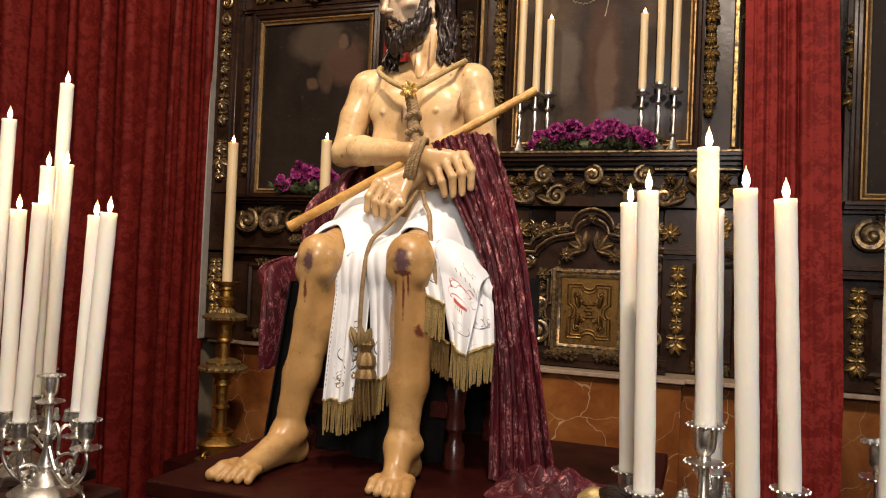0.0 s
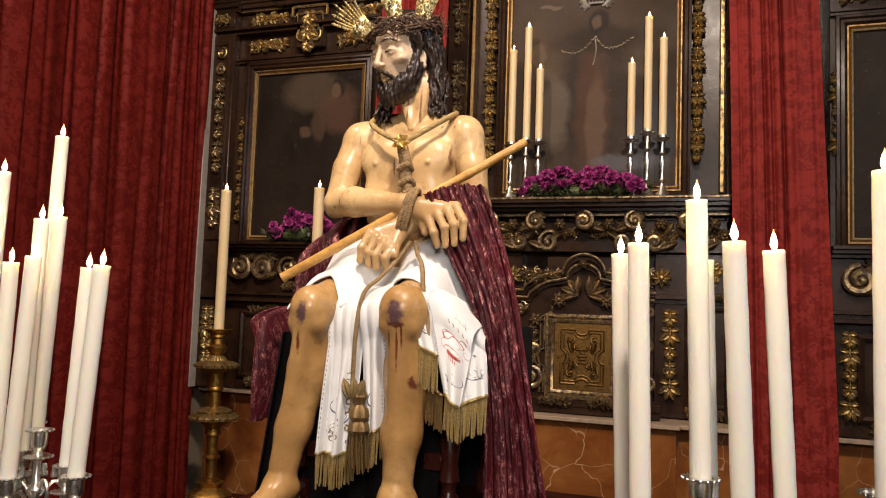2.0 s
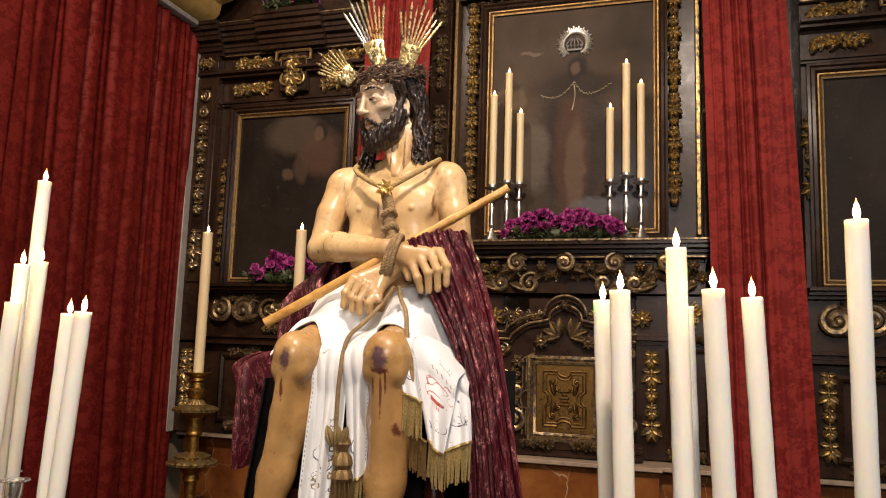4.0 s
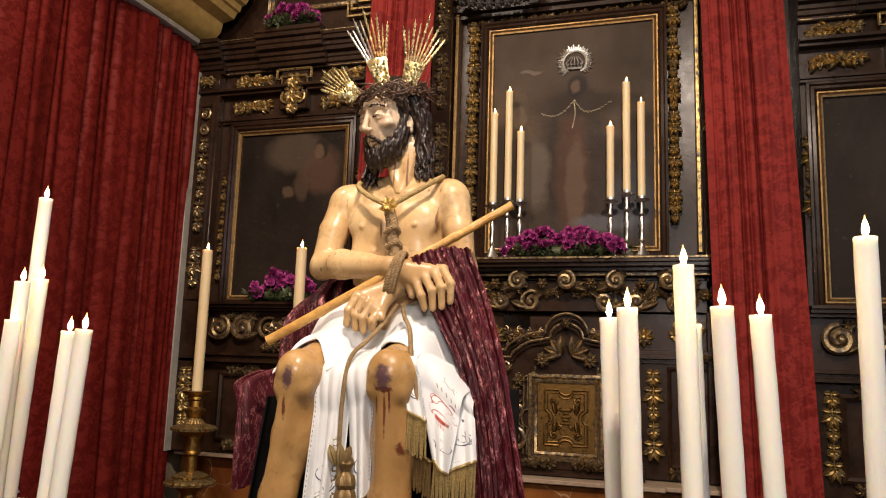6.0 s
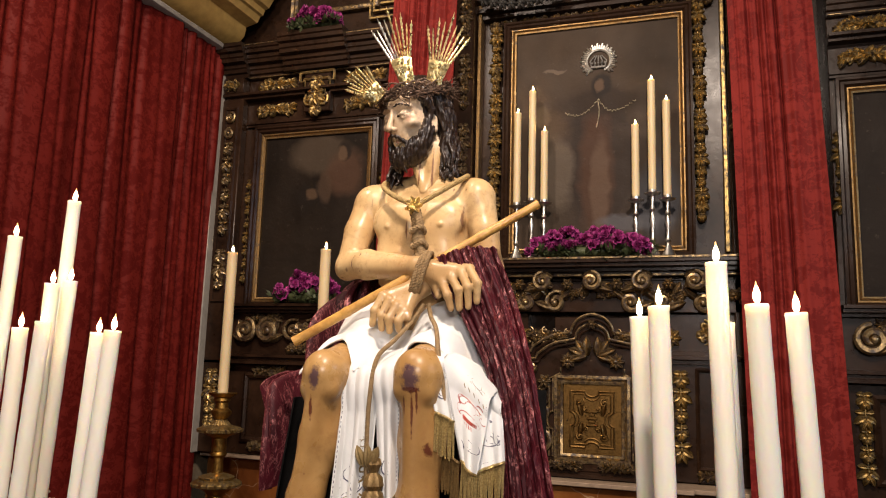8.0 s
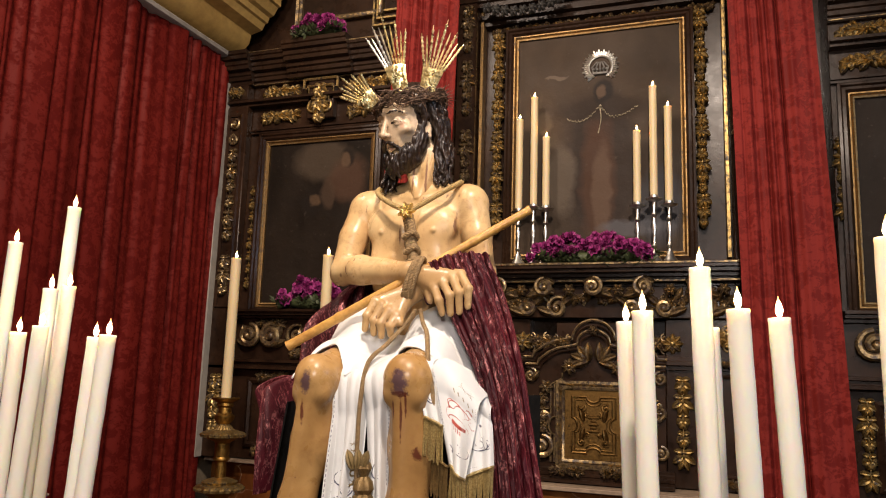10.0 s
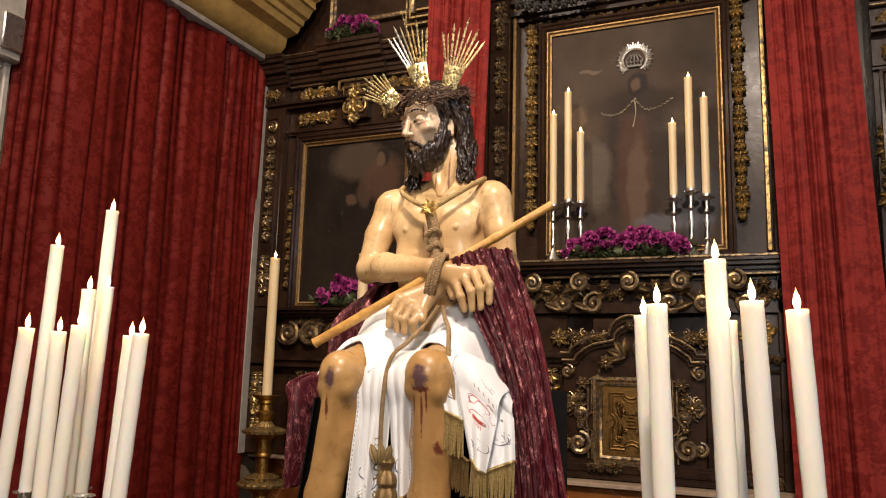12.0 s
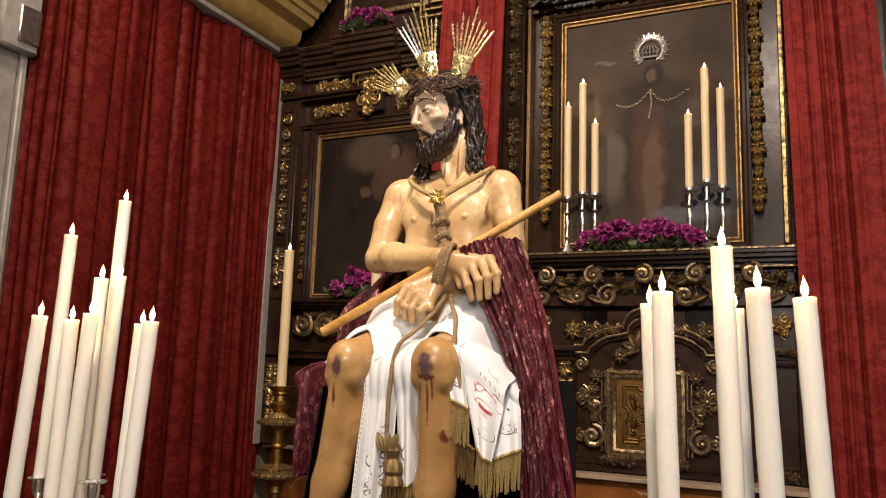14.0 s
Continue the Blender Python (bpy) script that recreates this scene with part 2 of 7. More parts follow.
def wax_material(name="cream_wax", lo=(0.92, 0.85, 0.73), hi=(0.96, 0.91, 0.82)):
    k = Mat(name, 0.42, 0.0, 0.4)
    k.colour(k.ramp(k.noise(6, 4, stretch=(1, 1, 0.25)), [(0.3, lo), (0.7, hi)]))
    k.b.inputs["Subsurface Weight"].default_value = 0.45
    k.b.inputs["Subsurface Radius"].default_value = (1.0, 0.62, 0.3)
    k.b.inputs["Subsurface Scale"].default_value = 0.03
    k.bump(k.noise(90, 4), 0.12, 0.001)
    return k.m


WAX = wax_material()
YELLOW_WAX = wax_material("yellowed_beeswax", (0.56, 0.43, 0.24), (0.66, 0.53, 0.32))


def flame_material():
    """Brightest low in the flame, yellow and weaker towards the tip."""
    k = Mat("candle_flame", 0.9)
    k.colour((1.0, 0.7, 0.3))
    z = k.node("ShaderNodeSeparateXYZ", Vector=k.t.nodes["Texture Coordinate"].outputs["Generated"]).outputs[2]
    k.t.links.new(k.ramp(z, [(0.0, (1.0, 0.50, 0.16)), (0.22, (1.0, 0.74, 0.36)), (0.60, (1.0, 0.68, 0.28)), (1.0, (1.0, 0.46, 0.10))]), k.b.inputs["Emission Color"])
    power = k.ramp(z, [(0.0, (0.02,) * 3), (0.22, (1.0,) * 3), (0.52, (0.9,) * 3), (0.80, (0.012,) * 3)])
    k.t.links.new(k.node("ShaderNodeMapRange", Value=power, To_Min=1.2, To_Max=115.0).outputs[0], k.b.inputs["Emission Strength"])
    return k.m


FLAME = flame_material()
WICK = two_tone("charred_wick", (0.01, 0.008, 0.006), (0.03, 0.02, 0.015), 300, 0.9)


def marble_material():
    k = Mat("polished_brown_marble", 0.22)
    n = k.noise(3.2, 6, 0.6, 0.8)
    base = k.ramp(n, [(0.3, (0.10, 0.029, 0.008)), (0.5, (0.18, 0.060, 0.015)), (0.72, (0.26, 0.105, 0.028))])
    v = k.node("ShaderNodeTexVoronoi", Vector=k.warp(0.22, 4.0), Scale=4.6)
    v.feature = "DISTANCE_TO_EDGE"
    vein = k.ramp(v.outputs["Distance"], [(0.0, (0.7,) * 3), (0.011, (0.0,) * 3)])
    patch = k.ramp(k.noise(2.1), [(0.45, (0.0,) * 3), (0.6, (1.0,) * 3)])
    k.colour(k.mix(k.mix(1.0, vein, patch, "MULTIPLY"), base, (0.55, 0.40, 0.24)))
    return k.m


MARBLE = marble_material()

# ---- the setting ----
X0, X1, YS, YN, ZC = -2.86, 3.6, -2.6, 4.62, 5.0
part("floor", Geo().box(X0 - 0.2, X1 + 0.2, YS - 0.2, YN + 0.2, -0.12, 0.0), TILE)
part("wall_north", Geo().box(X0 - 0.2, X1 + 0.2, YN, YN + 0.2, 0, ZC), WALL_PAINT)
part("wall_west", Geo().box(X0 - 0.2, X0, YS, YN, 0, ZC), WALL_PAINT)
part("wall_east", Geo().box(X1, X1 + 0.2, YS, YN, 0, ZC), WALL_PAINT)
part("wall_south", Geo().box(X0 - 0.2, X1 + 0.2, YS - 0.2, YS, 0, ZC), WALL_PAINT)
part("ceiling", Geo().box(X0 - 0.2, X1 + 0.2, YS - 0.2, YN + 0.2, ZC, ZC + 0.15), WALL_PAINT)
for o in list(scene.objects):
    if o.type == "MESH":
        tagged(o, "plain wall or floor surface closing the chapel", o.name.split("_")[0], kind="structure")

# cornice along the west wall: grey fillet, then stepped ochre mouldings
g = Geo()
prof = [(0.0, 3.545), (0.095, 3.545), (0.108, 3.552), (0.112, 3.572), (0.100, 3.585), (0.0, 3.59)]
run = lambda pr, y0, y1: ([(X0 + a, y0, z) for a, z in pr] + [(X0 + a, y1, z) for a, z in pr],
                          [(i, (i + 1) % len(pr), len(pr) + (i + 1) % len(pr), len(pr) + i) for i in range(len(pr))] + [tuple(range(len(pr)))[::-1], tuple(range(len(pr), 2 * len(pr)))])
fillet = part("trim", g.add(*run(prof, YS, 4.12)), GREY_PAINT)
tagged(fillet, "pale grey painted fillet moulding above the curtain", "trim", kind="structure")
prof = [(0, 3.60), (0.10, 3.62), (0.16, 3.68), (0.17, 3.74), (0.25, 3.76), (0.27, 3.80), (0.29, 3.805), (0.30, 3.84), (0.33, 3.85), (0.36, 3.90), (0.38, 3.905), (0.38, 3.95), (0.41, 3.96), (0.43, 4.02), (0.43, 4.12), (0, 4.2)]
corn = part("cornice", Geo().add(*run(prof, YS, 4.20)), CORNICE_PAINT)
tagged(corn, "ochre painted cornice with stepped plaster mouldings", "cornice", kind="structure")

# ---- curtains ----
def folds(x, seed, amp=1.0):
    return amp * (0.5 * math.sin(x * 9.1 + seed) + 0.32 * math.sin(x * 17.3 + 2.1 * seed) + 0.12 * math.sin(x * 31.7 + 3.3 * seed))


CREASE = random.Random(21)
CREASES = [(CREASE.uniform(2.40, 4.14), CREASE.uniform(0.008, 0.026), CREASE.uniform(0.008, 0.026), CREASE.uniform(-0.03, 0.03), CREASE.uniform(0, 6)) for _ in range(30)]


def west_curtain(u, v):
    """Nearly flat breadths parted by narrow, drifting creases."""
    y = 2.40 + (4.14 - 2.40) * u
    z = 0.02 + (3.545 - 0.02) * v
    d = 0.014 * math.sin(y * 7.1 + 0.3 * math.sin(z)) + 0.009 * math.sin(y * 15.7 + 1.0 + 0.4 * math.sin(1.3 * z)) + 0.003 * math.sin(y * 47 + z)
    for c, w, h, lean, ph in CREASES:
        q = (y - c - lean * (v - 0.5) - 0.006 * math.sin(3 * z + ph)) / w
        if abs(q) < 3:
            d -= h * math.exp(-q * q) * (0.75 + 0.25 * math.sin(1.7 * z + ph))
    return X0 + 0.080 + d, y, z


curt = part("curtain", Geo().sheet(420, 40, west_curtain, 0.004), RED_CURTAIN, sharp=80)
tagged(curt, "deep red damask curtain in close vertical folds along the wall", "curtain")


def hanging(xt0, xt1, xb0, xb1, y, seed):
    def f(u, v):
        z = 0.4 + (4.35 - 0.4) * v
        s = min(1.0, max(0.0, (z - 1.1) / 2.6))
        a, b = xb0 + (xt0 - xb0) * s, xb1 + (xt1 - xb1) * s
        w = u + 0.012 * math.sin(v * 7 + seed)
        d = folds(w * 2.3 + 0.1 * math.sin(v * 3), seed)
        y1 = y + 0.012 * d
        for c, wd, h in ((0.10, 0.02, 0.012), (0.24, 0.030, 0.022), (0.37, 0.022, 0.030), (0.455, 0.020, 0.018), (0.57, 0.020, 0.034), (0.80, 0.05, 0.008)):
            q = (w - c - 0.02 * (0.5 - v)) / wd
            y1 += h * math.exp(-q * q)
        return a + (b - a) * u, y1, z
    return f


for xt0, xt1, xb0, xb1, seed in ((0.196, 0.575, 0.244, 0.675, 0.4), (-1.615, -1.225, -1.70, -1.29, 2.6)):
    c = part("hanging", Geo().sheet(170, 50, hanging(xt0, xt1, xb0, xb1, 4.09, seed), 0.004), RED_HANGING, sharp=80)
    tagged(c, "tall red damask hanging falling in soft folds before the altarpiece", "hanging", "hangings of the altarpiece")

# ---- altarpiece ----
CX = -0.50
altar = thing("altarpiece", "dark carved wooden altarpiece with worn gilding on a marble plinth", "altarpiece")
RY = 4.46
part("marble_plinth", Geo().box(-2.80, 2.0, 4.28, YN - 0.002, 0.0, 1.05).box(-0.98, -0.02, 4.20, 4.279, 0.0, 1.05), MARBLE, altar, "polished brown veined marble plinth")
part("plinth_edge", Geo().box(-2.80, 2.0, 4.20, 4.40, 1.052, 1.075, 0.004).box(-1.0, 0.0, 4.16, 4.199, 1.052, 1.075, 0.004), STONE_EDGE, altar, "pale stone edging strip")
part("back_panel", Geo().box(-2.80, 2.0, RY + 0.02, YN - 0.004, 1.076, 4.9), DARK_WOOD, altar)


def mirror_x(x):
    return 2 * CX - x


def scroll(g, cx, y, cz, r, turns=1.6, flip=1, start=90, thick=0.012, squash=1.0, m=0):
    pts, rad = [], []
    n = 26
    for i in range(n + 1):
        s = i / n
        a = radians(start) + flip * turns * 2 * math.pi * s
        rr = r * (1 - 0.86 * s)
        pts.append((cx + rr * math.cos(a), y - 0.012 * s, cz + rr * squash * math.sin(a)))
        rad.append(thick * (0.7 + 0.5 * math.sin(math.pi * min(1, s * 1.2))))
    g.tube(pts, rad, 7, m)
    g.blob((pts[-1][0], y - 0.014, pts[-1][2]), (thick * 1.3,) * 3, nu=8, nv=5, m=m)


def leaf(g, x, y, z, length, width, ang, lift=0.02, m=0):
    """One carved acanthus lobe, its root at (x, z), pointing at ang degrees in the panel's plane."""
    c, s = math.cos(radians(ang)), math.sin(radians(ang))
    vs, fs = [], []
    n = 6
    for i in range(n + 1):
        t = i / n
        w = width * math.sin(math.pi * min(1, 0.12 + 0.88 * t)) ** 0.7 * (1 + 0.18 * math.sin(t * 19))
        out = lift * math.sin(math.pi * (0.15 + 0.75 * t))
        for side, h in ((-1, 0.0), (-0.45, 0.75), (0, 0.5), (0.45, 0.75), (1, 0.0)):
            a, b = t * length, side * w * 0.5
            vs.append((x + a * c - b * s, y - out * (0.35 + h) , z + a * s + b * c))
    for i in range(n):
        for k in range(4):
            q = (i * 5 + k, i * 5 + k + 1, i * 5 + k + 6, i * 5 + k + 5)
            fs.append(q)
    k0 = len(vs)
    vs += [(p[0], y + 0.004, p[2]) for p in vs]
    rim = [i * 5 for i in range(n + 1)] + [n * 5 + k for k in range(1, 5)] + [i * 5 + 4 for i in range(n - 1, -1, -1)] + [3, 2, 1]
    for a, b in zip(rim, rim[1:] + rim[:1]):
        fs.append((a, b, k0 + b, k0 + a))
    g.add(vs, fs, m)


def leaf_drop(g, x, y, z0, z1, w, m=0, rows=None):
    """A hanging garland of paired leaves with a husk stem."""
    rows = rows or max(3, int((z1 - z0) / (w * 0.75)))
    step = (z1 - z0) / rows
    for i in range(rows):
        z = z1 - step * (i + 0.25)
        k = 0.75 + 0.25 * math.sin(i * 1.9)
        for sgn in (-1, 1):
            leaf(g, x, y, z, w * 0.66 * k, w * 0.44, -90 + sgn * 58, 0.020, m)
            leaf(g, x, y, z + step * 0.25, w * 0.5 * k, w * 0.32, -90 + sgn * 95, 0.016, m)
            leaf(g, x, y - 0.005, z - step * 0.15, w * 0.6 * k, w * 0.34, -90 + sgn * 24, 0.026, m)
        g.blob((x, y - 0.014, z), (w * 0.07, 0.010, w * 0.14), nu=8, nv=5, m=m)
    g.tube([(x, y - 0.004, z1), (x, y - 0.004, z0 + step * 0.2)], w * 0.05, 6, m)


def leaf_spray(g, x, y, z, w, h, m=0):
    """A horizontal spray of leaves springing from a central flower."""
    rl = random.Random(int((x + 9) * 1000 + z * 77))
    for sgn in (-1, 1):
        base = 0 if sgn > 0 else 180
        for i in range(4):
            r = (0.06 + 0.22 * i) * w * 0.5
            for a in (-62, -24, 20, 58):
                q = a + rl.uniform(-14, 14)
                leaf(g, x + sgn * r, y, z + 0.10 * h * math.sin(i * 2.1 + sgn), w * rl.uniform(0.13, 0.21), h * rl.uniform(0.26, 0.40), base + sgn * q, rl.uniform(0.014, 0.03), m)
        for t in (-1, 1):
            scroll(g, x + sgn * w * 0.30, y - 0.004, z + t * h * 0.26, h * 0.17, 1.2, sgn * t, 90 * t, h * 0.05, m=m)
    rosette(g, x, y, z, h * 0.36, 7, m)


def rosette(g, x, y, z, r, n=8, m=0):
    for i in range(n):
        leaf(g, x, y - 0.004, z, r, r * 0.62, 360 * i / n, 0.026, m)
    g.blob((x, y - 0.022, z), (r * 0.3, 0.016, r * 0.3), nu=10, nv=6, m=m)


def acanthus_panel(g, x, y, z, w, h, m=0):
    for sgn in (-1, 1):
        scroll(g, x + sgn * w * 0.24, y, z, h * 0.36, 1.5, -sgn, 90 + sgn * 30, h * 0.06, m=m)
        for a in (20, 70, 120):
            leaf(g, x + sgn * w * 0.05, y, z - h * 0.1, w * 0.26, h * 0.22, 90 - sgn * a, 0.022, m)
    rosette(g, x, y, z, h * 0.3, 6, m)


# steps of a classical moulding, proud towards -y
def steps(z0, z1, y, prouds):
    n = len(prouds)
    dz = (z1 - z0) / n
    pts = [(y, z0)]
    for i, p in enumerate(prouds):
        a, b = z0 + i * dz, z0 + (i + 1) * dz
        pts += [(y - p, a + dz * 0.1), (y - p, b - dz * 0.12)]
    pts.append((y, z1))
    return pts


def picture(name, x0, x1, z0, z1, y, label, gold, canvas_mat):
    """A painting in a dark outer and gilt inner frame; x0 to x1 and z0 to z1 are the canvas."""
    p = thing(name, label, "painting")
    part("canvas", Geo().box(x0 - 0.01, x1 + 0.01, y - 0.012, y - 0.004, z0 - 0.01, z1 + 0.01, 0.001), canvas_mat, p)
    part("inner_frame", Geo().border(x0, x1, z0, z1, y, [(0, 0.002), (0, 0.026), (0.008, 0.030), (0.012, 0.024), (0.020, 0.034), (0.027, 0.034), (0.027, 0.002)]), gold, p, "gilded inner frame moulding")
    part("outer_frame", Geo().border(x0 - 0.028, x1 + 0.028, z0 - 0.028, z1 + 0.028, y, [(0, 0.002), (0, 0.030), (0.012, 0.045), (0.026, 0.040), (0.034, 0.050), (0.046, 0.046), (0.046, 0.002)]), DARK_WOOD, p)
    return p


def canvas_material(name, c, forms=()):
    k = Mat(name, 0.5, 0.0, 0.09)
    n = k.noise(2.6, 6, 0.6, 0.6)
    s = k.noise(1.2, 3, stretch=(1.6, 1, 0.7))
    col = k.mix(k.ramp(s, [(0.4, (0,) * 3), (0.66, (1,) * 3)]), tuple(0.45 * v for v in c), tuple(1.5 * v for v in c))
    col = k.mix(0.45, col, k.ramp(n, [(0.3, tuple(0.4 * v for v in c)), (0.7, tuple(1.6 * v for v in c))]))
    for centre, size, colour, most in forms:
        sh = k.node("ShaderNodeVectorMath", Vector=k.warp(0.09, 9.0))
        sh.operation = "SUBTRACT"
        sh.inputs[1].default_value = (centre[0], 4.3, centre[1])
        sc = k.node("ShaderNodeVectorMath", Vector=sh.outputs[0])
        sc.operation = "DIVIDE"
        sc.inputs[1].default_value = (size[0], 9.0, size[1])
        ln = k.node("ShaderNodeVectorMath", Vector=sc.outputs[0])
        ln.operation = "LENGTH"
        w = k.node("ShaderNodeMapRange", Value=ln.outputs["Value"], From_Min=1.15, From_Max=0.75, To_Max=most).outputs[0]
        col = k.mix(w, col, colour)
    crack = k.ramp(k.noise(26, 8, 0.75), [(0.60, (0,) * 3), (0.72, (0.4,) * 3)])
    k.colour(k.mix(crack, col, (0.11, 0.088, 0.066)))
    k.roughness(k.ramp(k.noise(5), [(0.3, (0.42,) * 3), (0.7, (0.62,) * 3)]))
    k.bump(k.noise(9, 8, 0.62), 0.7, 0.008)
    return k.m


# blue-grey low at the right is a sheen painted into the canvas colour
OLD_CANVAS = canvas_material("darkened_oil_canvas", (0.044, 0.030, 0.020), [
    ((-0.47, 2.78), (0.23, 0.46), (0.022, 0.015, 0.012), 0.85), ((-0.49, 2.70), (0.10, 0.40), (0.060, 0.030, 0.018), 0.8), ((-0.47, 3.12), (0.26, 0.075), (0.026, 0.017, 0.012), 0.8),
    ((-0.47, 3.22), (0.055, 0.075), (0.016, 0.012, 0.010), 0.9), ((-0.478, 3.222), (0.027, 0.040), (0.12, 0.074, 0.046), 0.6), ((-0.47, 2.62), (0.055, 0.30), (0.095, 0.060, 0.040), 0.7), ((-0.80, 3.05), (0.05, 0.06), (0.12, 0.085, 0.055), 0.5), ((-0.16, 2.55), (0.12, 0.22), (0.055, 0.060, 0.072), 0.6),
    ((-0.70, 2.72), (0.09, 0.20), (0.11, 0.085, 0.062), 0.6), ((-0.73, 3.33), (0.06, 0.014), (0.16, 0.12, 0.09), 0.5), ((-0.30, 2.43), (0.20, 0.05), (0.10, 0.10, 0.11), 0.6)])
BLACK_CANVAS = canvas_material("blackened_oil_canvas", (0.015, 0.0105, 0.0075), [
    ((-2.10, 2.86), (0.20, 0.13), (0.070, 0.050, 0.034), 0.6), ((-1.93, 2.74), (0.13, 0.14), (0.060, 0.032, 0.020), 0.8), ((-1.94, 2.87), (0.046, 0.060), (0.014, 0.010, 0.008), 0.9), ((-1.955, 2.86), (0.034, 0.046), (0.12, 0.074, 0.044), 0.55), ((-2.15, 2.60), (0.085, 0.09), (0.012, 0.009, 0.007), 0.9),
    ((-2.145, 2.61), (0.038, 0.048), (0.11, 0.066, 0.038), 0.5), ((-2.06, 2.66), (0.05, 0.10), (0.055, 0.034, 0.022), 0.7), ((1.1, 2.6), (0.2, 0.3), (0.035, 0.026, 0.02), 0.5)])

picture("painting", -0.955, -0.045, 2.29, 3.575, RY - 0.02, "darkened old oil painting in a gilt frame over the altar shelf", FRAME_GOLD, OLD_CANVAS)
for x0, x1 in ((-2.475, -1.785), (0.757, 1.447)):
    picture("painting", x0, x1, 1.995, 2.975, 4.21, "blackened oil painting in a thin gilt frame", FRAME_GOLD, BLACK_CANVAS)
    # box of the side bay behind the painting
for sgn, (x0, x1) in ((1, (-2.80, -1.66)), (-1, (0.66, 1.80))):
    part("side_bay", Geo().box(x0, x1, 4.215, RY + 0.018, 1.08, 3.60), DARK_WOOD, altar)

# carved strips beside the central painting
for x in (-1.085, 0.06):
    g = Geo()
    leaf_drop(g, x if x > 0 else x, RY - 0.015, 2.40, 3.66, 0.085, rows=20)
    part("carved_strip", g, GOLD, altar, "gilded carved leaf strip")
for s in (-1, 1):
    x = CX + s * 0.685
    part("pilaster_edge", Geo().box(x - 0.012, x + 0.012, RY - 0.045, RY + 0.018, 2.25, 3.9, 0.004), GOLD if s > 0 else FRAME_GOLD, altar, "gilded edge strip of the pilaster")
    part("pilaster", Geo().box(min(x + s * 0.02, x + s * 0.14), max(x + s * 0.02, x + s * 0.14), RY - 0.10, RY + 0.018, 1.08, 3.9, 0.006), DARK_WOOD, altar)
    g = Geo()
    for z0, z1 in ((2.70, 3.02), (3.10, 3.45), (3.5, 3.8)):
        leaf_drop(g, x + s * 0.07, RY - 0.104, z0, z1, 0.09, rows=4)
    part("carved_drop", g, CARVED_WOOD, altar)
# head of the central bay
g = Geo()
g.moulding(steps(3.70, 3.86, RY + 0.018, [0.05, 0.08, 0.06, 0.11, 0.13]), -1.32, 0.32)
part("head_moulding", g, DARK_WOOD, altar)
g = Geo()
for i in range(7):
    leaf_spray(g, -1.05 + i * 0.185, RY - 0.006, 3.665, 0.17, 0.06)
part("carved_head", g, CARVED_WOOD, altar)

# a scalloped metal lace edge over the painting
for i in range(9):
    g = Geo()
    x = -1.13 + 0.055 * i
    rosette(g, x, 4.325, 3.765 - 0.045 * math.sin(math.pi * i / 8), 0.036, 6)
    part("lace_scallop", g, DULL_SILVER, altar, "dull silver scalloped lace edge")

# shelf with its carved frieze
g = Geo()
g.moulding(steps(2.10, 2.20, RY + 0.018, [0.10, 0.16, 0.19, 0.24, 0.26]), -1.30, 0.30)
part("altar_shelf", g, DARK_WOOD, altar)
for z, pr in ((2.205, 0.262), (2.125, 0.17)):
    part("gilt_fillet", Geo().box(-1.30, 0.30, RY + 0.018 - pr - 0.004, RY - pr + 0.03, z - 0.008, z + 0.006, 0.003), CARVED_WOOD, altar, "rubbed gilt fillet")
part("frieze_panel", Geo().box(-1.29, 0.29, RY - 0.10, RY + 0.018, 1.93, 2.098), DARK_WOOD, altar)
g = Geo()
for i in range(5):
    x = -1.02 + i * 0.26
    s = 1 if i % 2 else -1
    g = Geo()
    scroll(g, x, RY - 0.185, 2.09, 0.05, 1.6, s, 90, 0.013)
    leaf(g, x, RY - 0.13, 2.08, 0.12, 0.05, 200 if s > 0 else -20, 0.03)
    leaf(g, x, RY - 0.13, 2.05, 0.10, 0.05, 160 if s > 0 else 20, 0.03)
    rosette(g, x + 0.13, RY - 0.15, 2.075, 0.035, 6)
    for dz in (0.0, 0.05):
        leaf(g, x + 0.05 * s, RY - 0.15, 2.06 + dz, 0.09, 0.045, 90 + 60 * s, 0.03)
    part("shelf_scroll", g, CARVED_WOOD, altar)
g = Geo()
for sgn in (-1, 1):
    for dx, r in ((0.20, 0.06), (0.36, 0.05), (0.56, 0.055)):
        g = Geo()
        scroll(g, CX + sgn * dx, RY - 0.115, 1.985, r, 1.5, -sgn, 60, 0.014)
        leaf(g, CX + sgn * (dx + 0.02), RY - 0.11, 1.95, 0.10, 0.05, 90 - sgn * 70, 0.03)
        leaf(g, CX + sgn * (dx - 0.03), RY - 0.11, 2.0, 0.09, 0.045, 90 + sgn * 50, 0.03)
        leaf(g, CX + sgn * (dx + 0.05), RY - 0.11, 2.02, 0.08, 0.045, 90 - sgn * 30, 0.03)
        part("frieze_scroll", g, CARVED_WOOD, altar)

# tabernacle
tab = part("tabernacle", Geo().box(-0.86, -0.14, RY - 0.13, RY + 0.018, 1.08, 1.74), DARK_WOOD, altar)
part("tabernacle_base", Geo().moulding(steps(1.08, 1.165, RY - 0.13, [0.07, 0.055, 0.06, 0.035, 0.02]), -0.90, -0.10), DARK_WOOD, altar)
TY = RY - 0.134
part("tabernacle_frame", Geo().border(-0.65, -0.35, 1.195, 1.55, TY, [(0, 0), (0, 0.02), (0.012, 0.026), (0.02, 0.018), (0.03, 0.032), (0.045, 0.03), (0.045, 0)]), CARVED_WOOD, tab)
